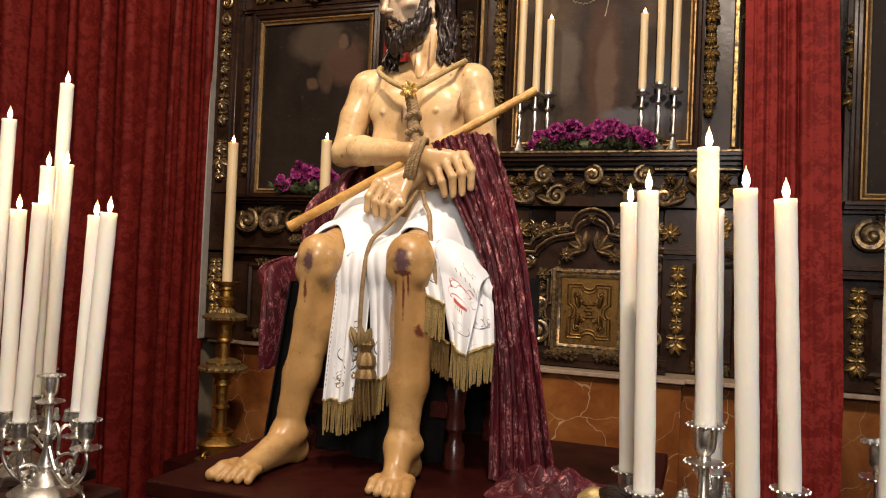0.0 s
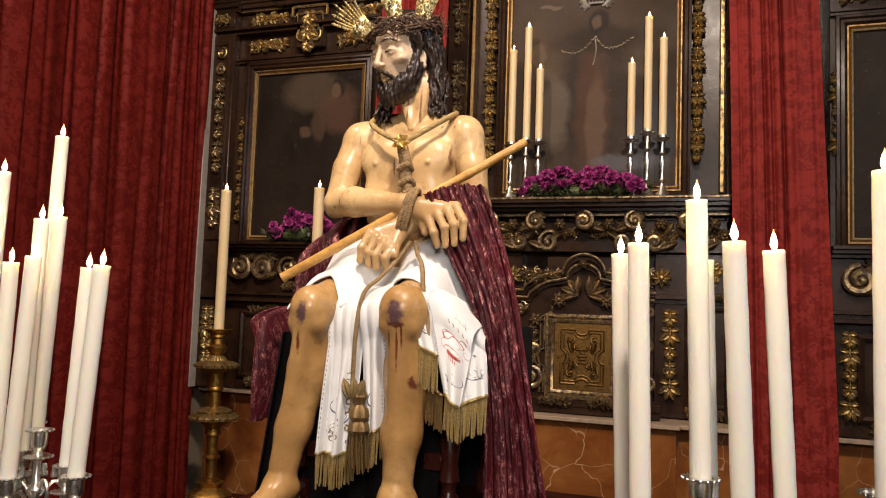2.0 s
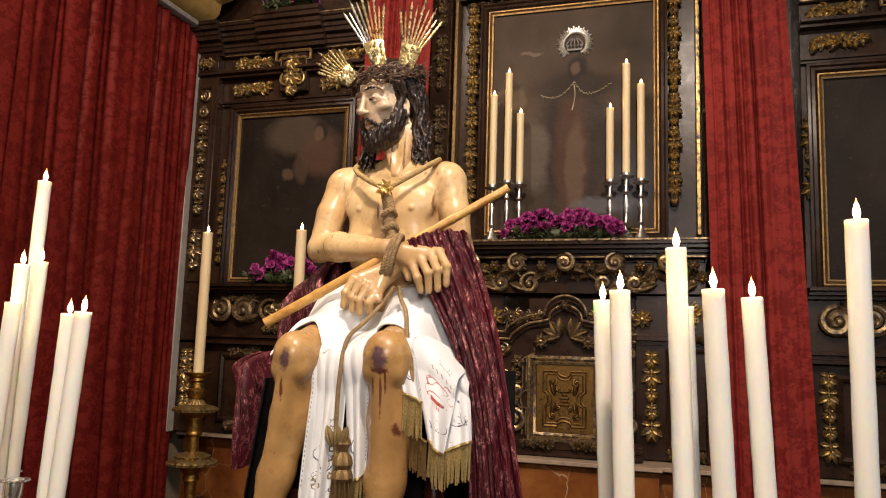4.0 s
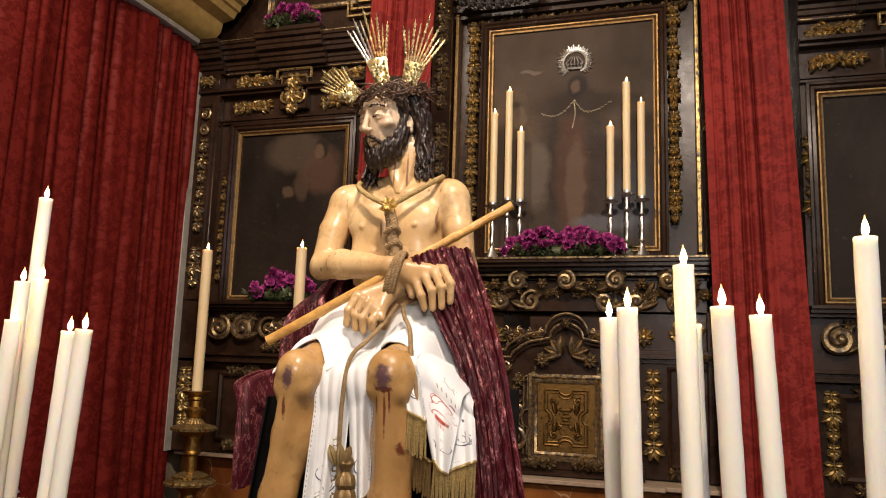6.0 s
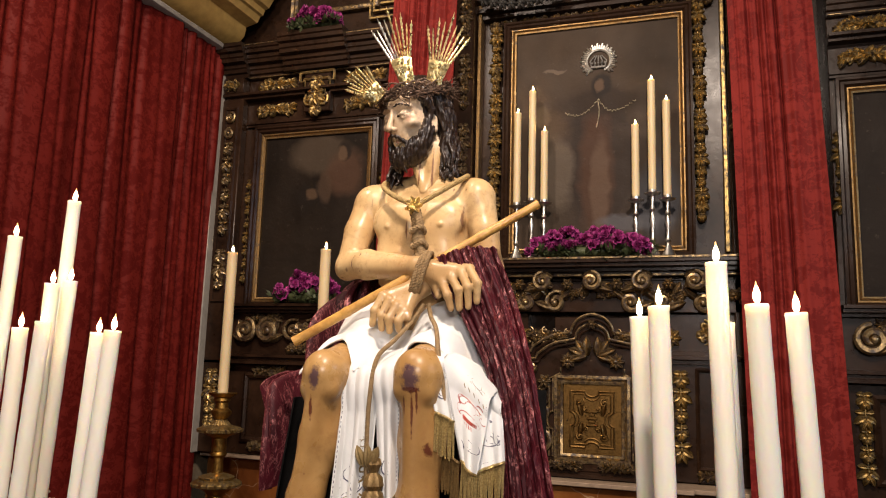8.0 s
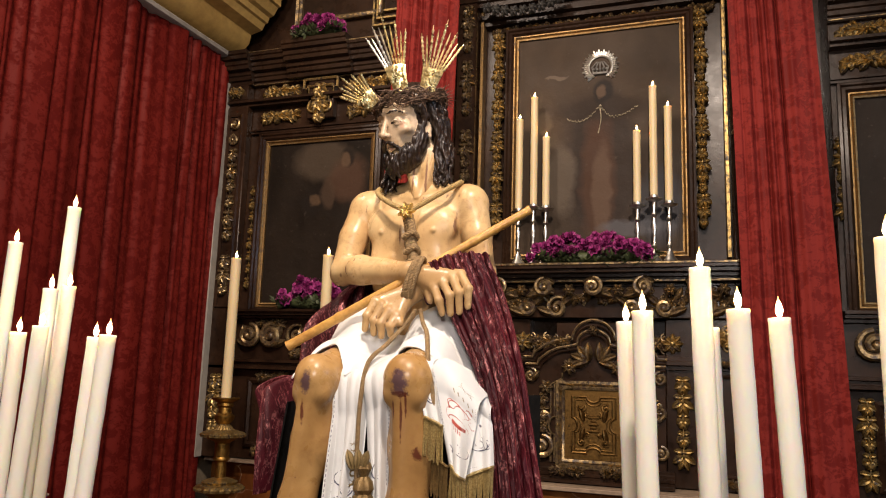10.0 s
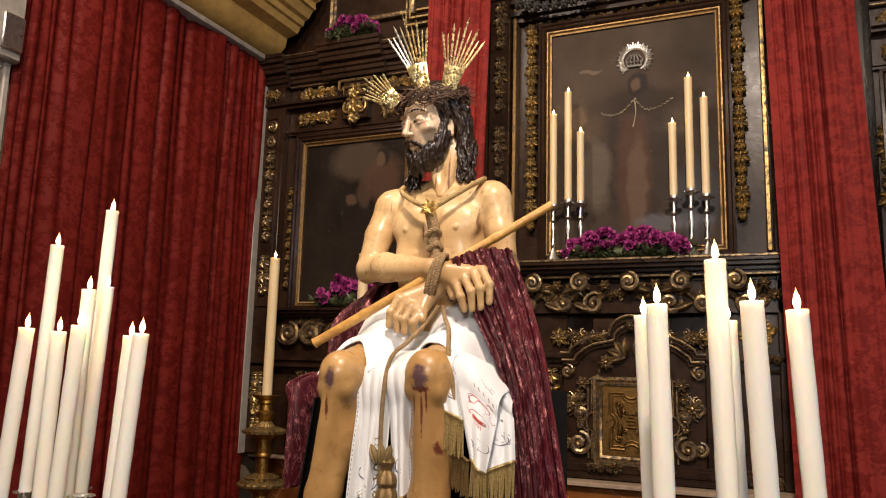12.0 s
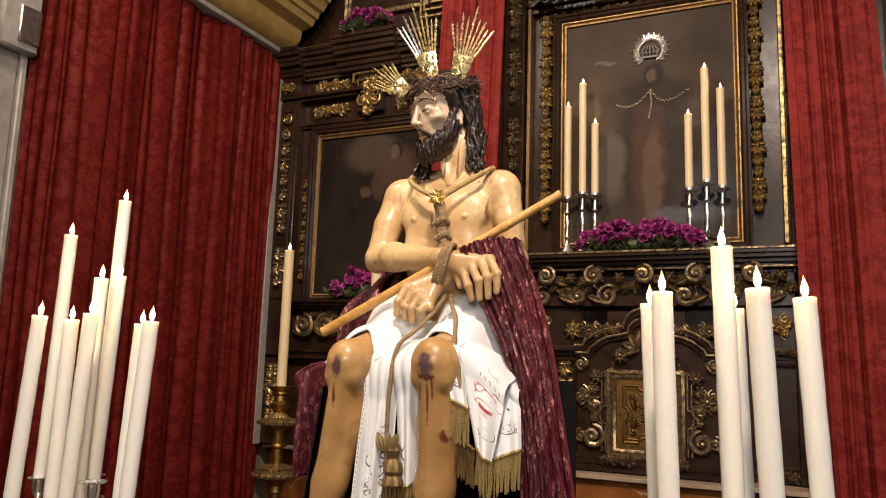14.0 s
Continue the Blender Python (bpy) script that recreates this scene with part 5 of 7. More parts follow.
# six on the altar shelf
for i, (x, z0, z1) in enumerate(((-0.923, 2.54, 3.06), (-0.838, 2.562, 3.185), (-0.768, 2.55, 2.943), (-0.272, 2.547, 2.942), (-0.186, 2.581, 3.187), (-0.109, 2.547, 3.066))):
    candle((x, 4.34, z0), z1 - z0, 0.0205, group="candles on the altar shelf", seed=40 + i, flame=0.8, wax=YELLOW_WAX)
candle((-2.44, 3.87, 1.443), 2.215 - 1.443, 0.028, seed=50, flame=0.8, wax=YELLOW_WAX)
candle((-1.855, 3.87, 1.443), 2.22 - 1.443, 0.028, seed=51, flame=0.8, wax=YELLOW_WAX)

# ---- chair under the statue ----
VELVET_RED = two_tone("dark_red_varnished_wood", (0.035, 0.007, 0.005), (0.08, 0.016, 0.011), 12, 0.28, bump=0.05)
chair = thing("chair", "dark red wooden seat draped in black cloth under the statue", "chair")
part("seat", Geo().box(-0.905, -0.435, 1.985, 2.42, 1.545, 1.575, 0.008), VELVET_RED, chair)
for x in (-0.885, -0.482):
    for y in (2.05, 2.38):
        prof = [(0.026, 1.105), (0.026, 1.16), (0.018, 1.17), (0.018, 1.19), (0.026, 1.20), (0.020, 1.24), (0.027, 1.30), (0.018, 1.315), (0.024, 1.33), (0.026, 1.545)]
        part("leg", Geo().lathe(prof, (x, y, 0), 14), VELVET_RED, chair)
part("stretcher", Geo().box(-0.87, -0.50, 2.04, 2.065, 1.22, 1.262, 0.004), VELVET_RED, chair)
part("drape", Geo().sheet(50, 24, lambda u, v: (-0.88 + 0.42 * u, 2.028 + 0.012 * math.sin(u * 31) * (1 - 0.4 * v) + 0.03 * (1 - v) * math.sin(u * 9), 1.30 + 0.24 * v if u > 0.86 else 1.107 + 0.435 * v), 0.004), BLACK_CLOTH, chair, "black velvet sheet closing off the space under the seat", sharp=80)
# black sheet added behind the legs in place of the shade under the seat
part("back_drape", Geo().sheet(50, 16, lambda u, v: (-0.93 + 0.56 * u, 2.425 + 0.012 * math.sin(u * 27), 1.107 + 0.46 * v), 0.004), BLACK_CLOTH, chair, "black velvet sheet closing off the space under the seat", sharp=80)
part("side_drape", Geo().sheet(40, 20, lambda u, v: (-0.925 - 0.012 * math.sin(u * 17) - 0.06 * (1 - v), 2.0 + 0.42 * u, 1.107 + 0.43 * v), 0.004), BLACK_CLOTH, chair, "black velvet sheet closing off the space under the seat", sharp=80)


# ---- white loincloth with gold fringe ----
def linen_material():
    k = Mat("white_satin_linen", 0.55, 0.0, 0.35)
    k.colour(k.ramp(k.noise(9, 4), [(0.3, (0.66, 0.67, 0.67)), (0.7, (0.78, 0.79, 0.79))]))
    k.b.inputs["Sheen Weight"].default_value = 0.3
    k.bump(k.noise(700, 2), 0.12, 0.0006)
    return k.m


LINEN = linen_material()
FRINGE = two_tone("gold_thread_fringe", (0.27, 0.185, 0.07), (0.62, 0.47, 0.20), 260, 0.38, 0.55, bump=0.3)
DARK_FRINGE = two_tone("tarnished_gold_thread", (0.13, 0.08, 0.03), (0.28, 0.18, 0.07), 260, 0.42, 0.5, bump=0.3)
RED_THREAD = two_tone("red_embroidery_thread", (0.30, 0.03, 0.02), (0.45, 0.06, 0.035), 200, 0.6)
BLUE_THREAD = two_tone("dark_blue_embroidery_thread", (0.03, 0.03, 0.06), (0.08, 0.08, 0.14), 200, 0.6)
OLIVE_THREAD = two_tone("olive_gold_embroidery_thread", (0.16, 0.11, 0.04), (0.30, 0.21, 0.09), 200, 0.5, 0.3)
LEGS = [(Vector((-0.765, 2.20, 1.655)), Vector((-0.795, 1.905, 1.603))), (Vector((-0.575, 2.20, 1.655)), Vector((-0.545, 1.880, 1.608)))]


def lap_height(x, y):
    top = []
    for hip, knee in LEGS:
        t = (hip.y - y) / (hip.y - knee.y)
        r = 0.085 - 0.025 * min(max(t, 0), 1.1) + 0.005
        c = hip.lerp(knee, t)
        q = (x - c.x) / r
        top.append(c.z + r * (math.sqrt(1 - q * q) if abs(q) < 0.9 else 0.436 - 1.7 * (abs(q) - 0.9)))
    s = 60.0
    z = math.log(sum(math.exp(s * min(a, 3)) for a in top)) / s
    floor_z = 1.655 - 0.16 * max(0, 2.0 - y)
    z = max(z, 1.578 if (x < -0.84 or x > -0.50) else floor_z - 0.4 * max(0, 1.96 - y))
    k = min(max((y - 2.03) / 0.09, 0), 1)
    return z + 0.055 * k * k * (3 - 2 * k)


def lap(u, v):
    x = -0.872 + (0.872 - 0.432) * u
    edge = 1.935 + 0.030 * math.cos((x + 0.795) * 26) * (1 if x < -0.68 else 0) + 0.02 * math.sin(u * 13)
    if -0.72 < x < -0.61:
        edge = 1.915
    y = 2.16 + (edge - 2.16) * v
    z = lap_height(x, y)
    w = math.sin(60 * (x + 0.35 * y) + 4 * math.sin(9 * y)) * 0.5 + math.sin(95 * (x - 0.6 * y)) * 0.3
    roll = max(0, (v - 0.9) / 0.1)
    fold = 0.5 + 0.5 * math.sin(34 * (x + 0.66) * (0.55 + 0.45 * v) + 2.2 * math.sin(5 * y))
    return x, y - 0.003 * w, z + 0.0035 * w + 0.011 * fold ** 3 * (1 - 0.55 * v) + 0.004 - 0.012 * roll * roll


cloth = thing("loincloth", "white embroidered linen cloth with gold fringe draped over the lap", "cloth")
part("lap_cloth", Geo().sheet(90, 50, lap, 0.004), LINEN, cloth, sharp=80)


def fringe(name, func, n, length, mats, parent, label="", seed=0):
    rd = random.Random(seed)
    g = Geo()
    for i in range(n):
        p = Vector(func((i + 0.5) / n, 1.0))
        l = length * rd.uniform(0.9, 1.05)
        dx, dy = rd.uniform(-0.004, 0.004), rd.uniform(-0.006, 0.004)
        g.tube([p + Vector((0, 0.001, 0.004)), p + Vector((dx * 0.5, dy * 0.4, -l * 0.5)), p + Vector((dx, dy, -l))], [0.0022, 0.0019, 0.0017], 5)
    q = [Vector(func(i / 24, 1.0)) for i in range(25)]
    g.tube([p + Vector((0, -0.002, 0.002)) for p in q], 0.004, 6)
    return part(name, g, mats, parent, label)


def drape(top, bottom, waves, amp, seed):
    T, B = spline(top, 41), spline(bottom, 41)
    pick = lambda c, u: c[min(int(u * 40), 39)].lerp(c[min(int(u * 40), 39) + 1], u * 40 - min(int(u * 40), 39))

    def f(u, v):
        p = pick(T, u).lerp(pick(B, u), v)
        s = min(1, 0.2 + 1.2 * v)
        w = 0.65 * math.sin(waves * 2 * math.pi * u + seed + 0.9 * v) + 0.35 * math.sin(2.3 * waves * 2 * math.pi * u + 2 * seed - 0.7 * v)
        return Vector((p.x + 0.25 * amp * s * w, p.y - amp * s * w - 0.012 * math.sin(math.pi * min(1, v * 3)) + 0.045 * max(0.0, 1 - v / 0.10) ** 2, p.z))
    return f


# each hanging panel: its top, its hem, waves, depth, fringe strands, fringe length
PANELS = [
    ("front_panel", drape([(-0.748, 1.935, 1.650), (-0.70, 1.915, 1.642), (-0.655, 1.915, 1.640)], [(-0.758, 1.900, 1.267), (-0.710, 1.882, 1.267), (-0.670, 1.895, 1.279)], 1.7, 0.026, 0.6), 34, 0.076),
    ("front_panel", drape([(-0.668, 1.905, 1.640), (-0.64, 1.905, 1.646), (-0.606, 1.920, 1.652)], [(-0.644, 1.905, 1.309), (-0.616, 1.888, 1.325), (-0.599, 1.900, 1.343)], 1.1, 0.018, 2.4), 17, 0.074),
    ("side_panel", drape([(-0.548, 1.885, 1.664), (-0.520, 1.882, 1.662), (-0.492, 1.888, 1.655)], [(-0.500, 1.862, 1.525), (-0.476, 1.856, 1.517), (-0.458, 1.865, 1.507)], 0.8, 0.007, 1.4), 16, 0.082),
    ("side_panel", drape([(-0.500, 1.886, 1.660), (-0.455, 1.925, 1.638), (-0.398, 1.955, 1.573)], [(-0.441, 1.872, 1.427), (-0.424, 1.866, 1.409), (-0.408, 1.876, 1.396)], 0.9, 0.010, 3.4), 12, 0.080),
    ("side_panel", drape([(-0.47, 1.935, 1.645), (-0.43, 1.985, 1.615), (-0.388, 2.000, 1.560)], [(-0.429, 1.925, 1.395), (-0.395, 1.930, 1.408), (-0.367, 1.950, 1.420)], 1.2, 0.010, 0.2), 28, 0.080),
]
for nm, f, n, ln in PANELS:
    part(nm, Geo().sheet(60, 46, f, 0.003), LINEN, cloth, sharp=80)
    fringe("fringe", f, n, ln, FRINGE, cloth, "gold thread fringe", n)
FRONT, FRONT_B, SIDE_A, SIDE_B, SIDE_C = [p[1] for p in PANELS]
fringe("fringe", lambda u, v: SIDE_A(0.2 + 0.95 * u, v) + Vector((0.004, 0.02, -0.085)), 22, 0.078, DARK_FRINGE, cloth, "tarnished gold fringe", 3)


def on_flap(func, pts, lift=0.0025):
    out = []
    for u, v in pts:
        p = Vector(func(u, v))
        out.append(p + Vector((0.3 * lift, -lift, 0)))
    return out


def ring(cu, cv, ru, rv, n=20, a0=0, a1=360):
    return [(cu + ru * math.cos(radians(a0 + (a1 - a0) * i / n)), cv + rv * math.sin(radians(a0 + (a1 - a0) * i / n))) for i in range(n + 1)]


g = Geo()
for f, c, r in ((FRONT, (0.72, 0.52), (0.15, 0.040)), (SIDE_B, (0.72, 0.10), (0.16, 0.06))):
    g.tube(on_flap(f, ring(*c, r[0] * 0.5, r[1] * 0.5)), 0.0015, 4)
    for k in range(8):
        a, b = radians(k * 45 - 14), radians(k * 45 + 14)
        g.tube(on_flap(f, [(c[0] + r[0] * 0.5 * math.cos(a), c[1] + r[1] * 0.5 * math.sin(a)), (c[0] + r[0] * math.cos(a * 0.5 + b * 0.5), c[1] + r[1] * math.sin(a * 0.5 + b * 0.5)), (c[0] + r[0] * 0.5 * math.cos(b), c[1] + r[1] * 0.5 * math.sin(b))]), 0.0013, 4)
tagged(part("wheel_embroidery", g, OLIVE_THREAD, cloth, "olive thread wheel embroidery"), kind="stuff")
g = Geo()
for k in range(6):
    a = radians(60 * k)
    g.tube(on_flap(FRONT, ring(0.42 + 0.10 * math.cos(a), 0.88 + 0.026 * math.sin(a), 0.065, 0.018, 10)), 0.0017, 4)
for k in range(9):
    c = (0.86 + 0.06 * math.sin(k * 2.3), 0.62 + 0.028 * k)
    g.tube(on_flap(FRONT, ring(c[0], c[1], 0.07 + 0.02 * (k % 3), 0.018, 10, 40 * k, 40 * k + 250)), 0.0030, 4)
tagged(part("flower_embroidery", g, OLIVE_THREAD, cloth, "olive thread flower embroidery"), kind="stuff")
g = Geo()
for f, c, r, s in ((FRONT, (0.50, 0.71), (0.24, 0.05), 1), (FRONT, (0.62, 0.76), (0.20, 0.05), -1), (FRONT, (0.36, 0.83), (0.26, 0.045), 1), (FRONT_B, (0.55, 0.76), (0.30, 0.06), 1), (SIDE_A, (0.52, 0.62), (0.22, 0.10), 1), (SIDE_B, (0.55, 0.74), (0.36, 0.07), -1), (SIDE_C, (0.55, 0.70), (0.26, 0.08), -1), (SIDE_C, (0.78, 0.66), (0.10, 0.09), 1)):
    g.tube(on_flap(f, ring(c[0], c[1], s * r[0], r[1], 16, 20, 250)), [0.0007 + 0.0013 * math.sin(math.pi * i / 16) for i in range(17)], 4)
    g.tube(on_flap(f, ring(c[0] + 0.03, c[1] + 0.01, s * r[0] * 0.45, r[1] * 0.5, 12, 0, 300)), 0.0012, 4)
for f, c in ((SIDE_A, (0.45, 0.45)), (SIDE_B, (0.35, 0.82)), (SIDE_C, (0.62, 0.50)), (FRONT, (0.2, 0.74)), (FRONT, (0.8, 0.93))):
    g.tube(on_flap(f, ring(*c, 0.03, 0.010, 8)), 0.0016, 4)
for f in (FRONT, FRONT_B, SIDE_A, SIDE_B, SIDE_C):
    for u0 in (0.05, 0.95):
        for i in range(30):
            a = 0.06 + 0.86 * i / 30
            g.tube(on_flap(f, [(u0, a), (u0, a + 0.015)]), 0.0008, 4)
    for i in range(16):
        b = 0.06 + 0.88 * i / 16
        g.tube(on_flap(f, [(b, 0.935), (b + 0.028, 0.935)]), 0.0008, 4)
tagged(part("blue_embroidery", g, BLUE_THREAD, cloth, "dark thread scrolls and stitched hems"), kind="stuff")
g = Geo()
for c, r, a0, a1, w in (((0.52, 0.40), (0.20, 0.060), 150, 400, 0.0013), ((0.40, 0.38), (0.10, 0.040), 0, 300, 0.0011), ((0.66, 0.38), (0.14, 0.030), 180, 420, 0.0014), ((0.80, 0.33), (0.07, 0.035), 60, 330, 0.0012), ((0.56, 0.52), (0.26, 0.045), 180, 380, 0.0013), ((0.34, 0.48), (0.10, 0.050), 90, 280, 0.0011), ((0.88, 0.42), (0.08, 0.03), 0, 250, 0.0012)):
    g.tube(on_flap(SIDE_B, ring(*c, *r, 16, a0, a1)), w, 5)
for k in range(3):
    g.tube(on_flap(SIDE_B, [(0.40 + 0.05 * i, 0.525 + 0.012 * k + 0.010 * i * (6 - i) / 9) for i in range(8)]), 0.0019, 5)
for i in range(6):
    g.tube(on_flap(SIDE_B, [(0.44 + 0.06 * i, 0.575), (0.45 + 0.06 * i, 0.615)]), 0.0013, 4)
tagged(part("red_embroidery", g, RED_THREAD, cloth, "red embroidered motif"), kind="stuff")
g = Geo()
for i in range(5):
    g.tube(on_flap(SIDE_B, [(0.50 + 0.09 * i, 0.205 + 0.004 * i), (0.52 + 0.09 * i, 0.240 + 0.004 * i)]), 0.0012, 4)
tagged(part("brown_embroidery", g, OLIVE_THREAD, cloth, "row of small brown stitched bars"), kind="stuff")
# heavy bell tassel that hangs between the two front panels
TX, TZ = -0.649, 1.348
tas = part("bell_tassel", Geo().lathe([(0.006, 0.075), (0.014, 0.070), (0.018, 0.058), (0.012, 0.048), (0.010, 0.040), (0.020, 0.030), (0.023, 0.012), (0.017, 0.002), (0.022, -0.004), (0.025, -0.018), (0.020, -0.026), (0.010, -0.027)], (TX, 1.882, TZ), 22, lobes=11, depth=0.05), DARK_FRINGE, cloth, "bell-shaped tarnished gold tassel with a dark skirt")
g = Geo()
for i in range(34):
    a = i * 2.4
    r = 0.006 + 0.016 * (i % 5) / 4
    g.tube([(TX + r * math.cos(a), 1.882 + r * math.sin(a), TZ - 0.022), (TX + 1.15 * r * math.cos(a), 1.882 + r * math.sin(a), TZ - 0.06), (TX + 1.35 * r * math.cos(a + 0.2), 1.882 + r * math.sin(a), TZ - 0.105 + 0.01 * math.sin(i))], 0.0021, 5)
part("skirt", g, DARK_FRINGE, tas, "tarnished thread skirt")
g = Geo()
for sx, ang in ((-0.012, 110), (0.0, 90), (0.010, 72)):
    leaf(g, TX - 0.012 + sx, 1.872, TZ + 0.055, 0.045, 0.020, ang, 0.008)
part("leaf_embroidery", g, OLIVE_THREAD, cloth, "raised gold thread leaf")


# ---- burgundy brocade robe ----
def brocade():
    """Crushed burgundy velvet with pale metal thread in broken upright sprigs."""
    k = Mat("burgundy_brocade_velvet", 0.58, 0.0, 0.3)
    base = k.ramp(k.noise(6, 5), [(0.3, (0.016, 0.0009, 0.0028)), (0.7, (0.068, 0.0040, 0.0105))])
    co = k.node("ShaderNodeMapping", Vector=k.warp(0.02, 26.0), Scale=(1.0, 1.0, 0.42)).outputs[0]
    fig = k.node("ShaderNodeTexNoise", Vector=co, Scale=150.0, Detail=3.0, Roughness=0.6, Distortion=1.6).outputs[0]
    m = k.mix(1.0, k.ramp(k.noise(46, 3, 0.6, 1.0, (1, 1, 0.3)), [(0.47, (0,) * 3), (0.55, (1,) * 3)]), k.ramp(fig, [(0.50, (0,) * 3), (0.56, (0.9,) * 3)]), "MULTIPLY")
    k.colour(k.mix(m, base, (0.46, 0.19, 0.19)))
    k.t.links.new(m, k.b.inputs["Metallic"])
    k.b.inputs["Sheen Weight"].default_value = 0.14
    k.b.inputs["Sheen Tint"].default_value = (0.7, 0.08, 0.12, 1)
    k.bump(fig, 0.5, 0.003)
    return k.m


BROCADE = brocade()
robe = thing("robe", "burgundy brocade velvet robe draped behind the statue to the platform", "robe")
TOPL = spline([(-0.575, 2.055, 1.895), (-0.515, 2.045, 1.77), (-0.425, 2.015, 1.60), (-0.385, 2.0, 1.40), (-0.372, 1.985, 1.109)], 41)
TOPR = spline([(-0.455, 2.155, 1.932), (-0.400, 2.16, 1.80), (-0.345, 2.12, 1.635), (-0.305, 2.08, 1.46), (-0.262, 2.05, 1.25), (-0.225, 2.02, 1.109)], 41)


def robe_fall(u, v):
    k = min(int(v * 40), 39)
    f = v * 40 - k
    a, b = TOPL[k].lerp(TOPL[k + 1], f), TOPR[k].lerp(TOPR[k + 1], f)
    p = a.lerp(b, u)
    bulge = 0.045 * math.sin(math.pi * u) * (1 - 0.5 * v)
    q = u + 0.010 * math.sin(9 * v + 11 * u)
    w = 0.55 * math.sin(2 * math.pi * 4.3 * q + 1.2 * math.sin(2.2 * v)) + 0.5 * (1 - 2 * abs(math.sin(math.pi * 9.4 * q + 0.8 * v))) + 0.15 * math.sin(2 * math.pi * 21 * q + 3 * math.sin(6 * v))
    amp = 0.016 + 0.018 * min(1, 1.4 * v)
    n = Vector((0.25, -0.95, 0.15))
    return p + n * (bulge + amp * w)


part("fall", Geo().sheet(190, 110, robe_fall, 0.004), BROCADE, robe, sharp=80)


def robe_arm(u, v):
    """The part laid over the left forearm and lifted behind the elbow."""
    a = radians(-65 + 215 * v)
    x = -0.590 + 0.135 * u
    c = Vector((x, 2.105 + 0.075 * u, 1.842 + 0.038 * u))
    r = 0.050 + 0.006 * u + 0.004 * math.sin(u * 40 + v * 3)
    return c.x, c.y - r * math.cos(a), c.z + r * math.sin(a) * 1.05


part("sleeve_fold", Geo().sheet(60, 26, robe_arm, 0.004), BROCADE, robe, sharp=80)


def robe_back(u, v):
    """Behind the back and hips."""
    x = -0.90 + 0.42 * u - 0.06 * (1 - v)
    z = 1.50 + 0.42 * v
    return x, 2.345 + 0.018 * math.sin(u * 40 + v * 2) - 0.09 * (abs(u - 0.5) * 2) ** 2, z


part("back", Geo().sheet(70, 26, robe_back, 0.005), BROCADE, robe, sharp=80)


def robe_left(u, v):
    """The end that hangs down beside the right thigh."""
    zt = 1.60 + 0.27 * min(1, max(0, (u - 0.35) / 0.4))
    z = zt + (1.28 + 0.10 * u - zt) * v
    x = -1.125 + 0.25 * u + 0.05 * v * (1 - u) + 0.02 * math.sin(v * 3.1)
    y = 2.12 + 0.12 * u + 0.045 * math.sin(u * 17 + v * 2.5) + 0.020 * math.sin(u * 37 + 2 * v)
    y -= 0.04 * math.sin(math.pi * v)
    if v < 0.16:
        y += 0.10 * (1 - v / 0.16) ** 2
        x += 0.04 * (1 - u) * (1 - v / 0.16) ** 2
    return x, y, z


part("hanging_end", Geo().sheet(60, 44, robe_left, 0.005), BROCADE, robe, sharp=80)


def robe_left_black(u, v):
    return -1.03 + 0.14 * u - 0.06 * v, 2.25 + 0.015 * math.sin(u * 15), 1.60 + (1.107 - 1.60) * v


part("lining", Geo().sheet(24, 14, robe_left_black, 0.004), BLACK_CLOTH, robe, "dark lining", sharp=80)


def robe_tail(u, v):
    x = -0.34 + 0.25 * u
    y = 1.80 + 0.24 * v
    h = 0.055 * math.sin(math.pi * min(1, u * 1.02)) ** 0.6 * math.sin(math.pi * v) ** 0.6
    h *= 0.75 + 0.45 * math.sin(u * 17 + v * 9) * math.sin(v * 13 - u * 7)
    return x + 0.012 * math.sin(v * 17), y, 1.109 + max(0, h)


part("tail", Geo().sheet(44, 34, robe_tail, 0.003), BROCADE, robe, sharp=60)
# a heavy tassel at the end of the robe
tassel = thing("tassel", "gold and dark silk tassel lying at the robe's hem", "tassel")
g = Geo()
for i in range(26):
    a = i * 0.55
    g.tube(spline([(-0.115, 1.86, 1.145), (-0.07, 1.85 + 0.03 * math.cos(a), 1.15 + 0.018 * math.sin(a)), (-0.005, 1.85 + 0.04 * math.cos(a), 1.118 + 0.010 * (1 + math.sin(a)))], 7), [0.006, 0.006, 0.005, 0.005, 0.005, 0.004, 0.003], 6)
part("skirt", g, HAIR, tassel, "dark silk skirt of the tassel")
part("head", Geo().lathe([(0.004, -0.035), (0.014, -0.03), (0.022, -0.012), (0.024, 0.006), (0.016, 0.024), (0.008, 0.034)], (-0.118, 1.86, 1.135), 14, turned(0, 70, 0)), FRINGE, tassel, "gold thread head of the tassel")


# ---- rope ----
ROPE = two_tone("brown_hemp_rope", (0.15, 0.095, 0.042), (0.33, 0.215, 0.10), 90, 0.8, bump=0.6, bscale=400)
GOLD_ROPE = two_tone("golden_cord", (0.26, 0.17, 0.06), (0.42, 0.29, 0.11), 90, 0.6, bump=0.6, bscale=400)


def twisted(g, path, r, turns, n=None, strands=3):
    n = n or max(24, int(turns * 10))
    pts = spline(path, n)
    side = None
    fr = []
    for i, p in enumerate(pts):
        d = (pts[min(i + 1, n - 1)] - pts[max(i - 1, 0)]).normalized()
        if side is None:
            side = d.cross(Vector((0, 1, 0.3))).normalized()
        side = (side - d * side.dot(d)).normalized()
        fr.append((p, side, d.cross(side)))
    for s in range(strands):
        a0 = 2 * math.pi * s / strands
        g.tube([p + 0.52 * r * (math.cos(a0 + 2 * math.pi * turns * i / n) * e + math.sin(a0 + 2 * math.pi * turns * i / n) * f) for i, (p, e, f) in enumerate(fr)], 0.56 * r, 6)


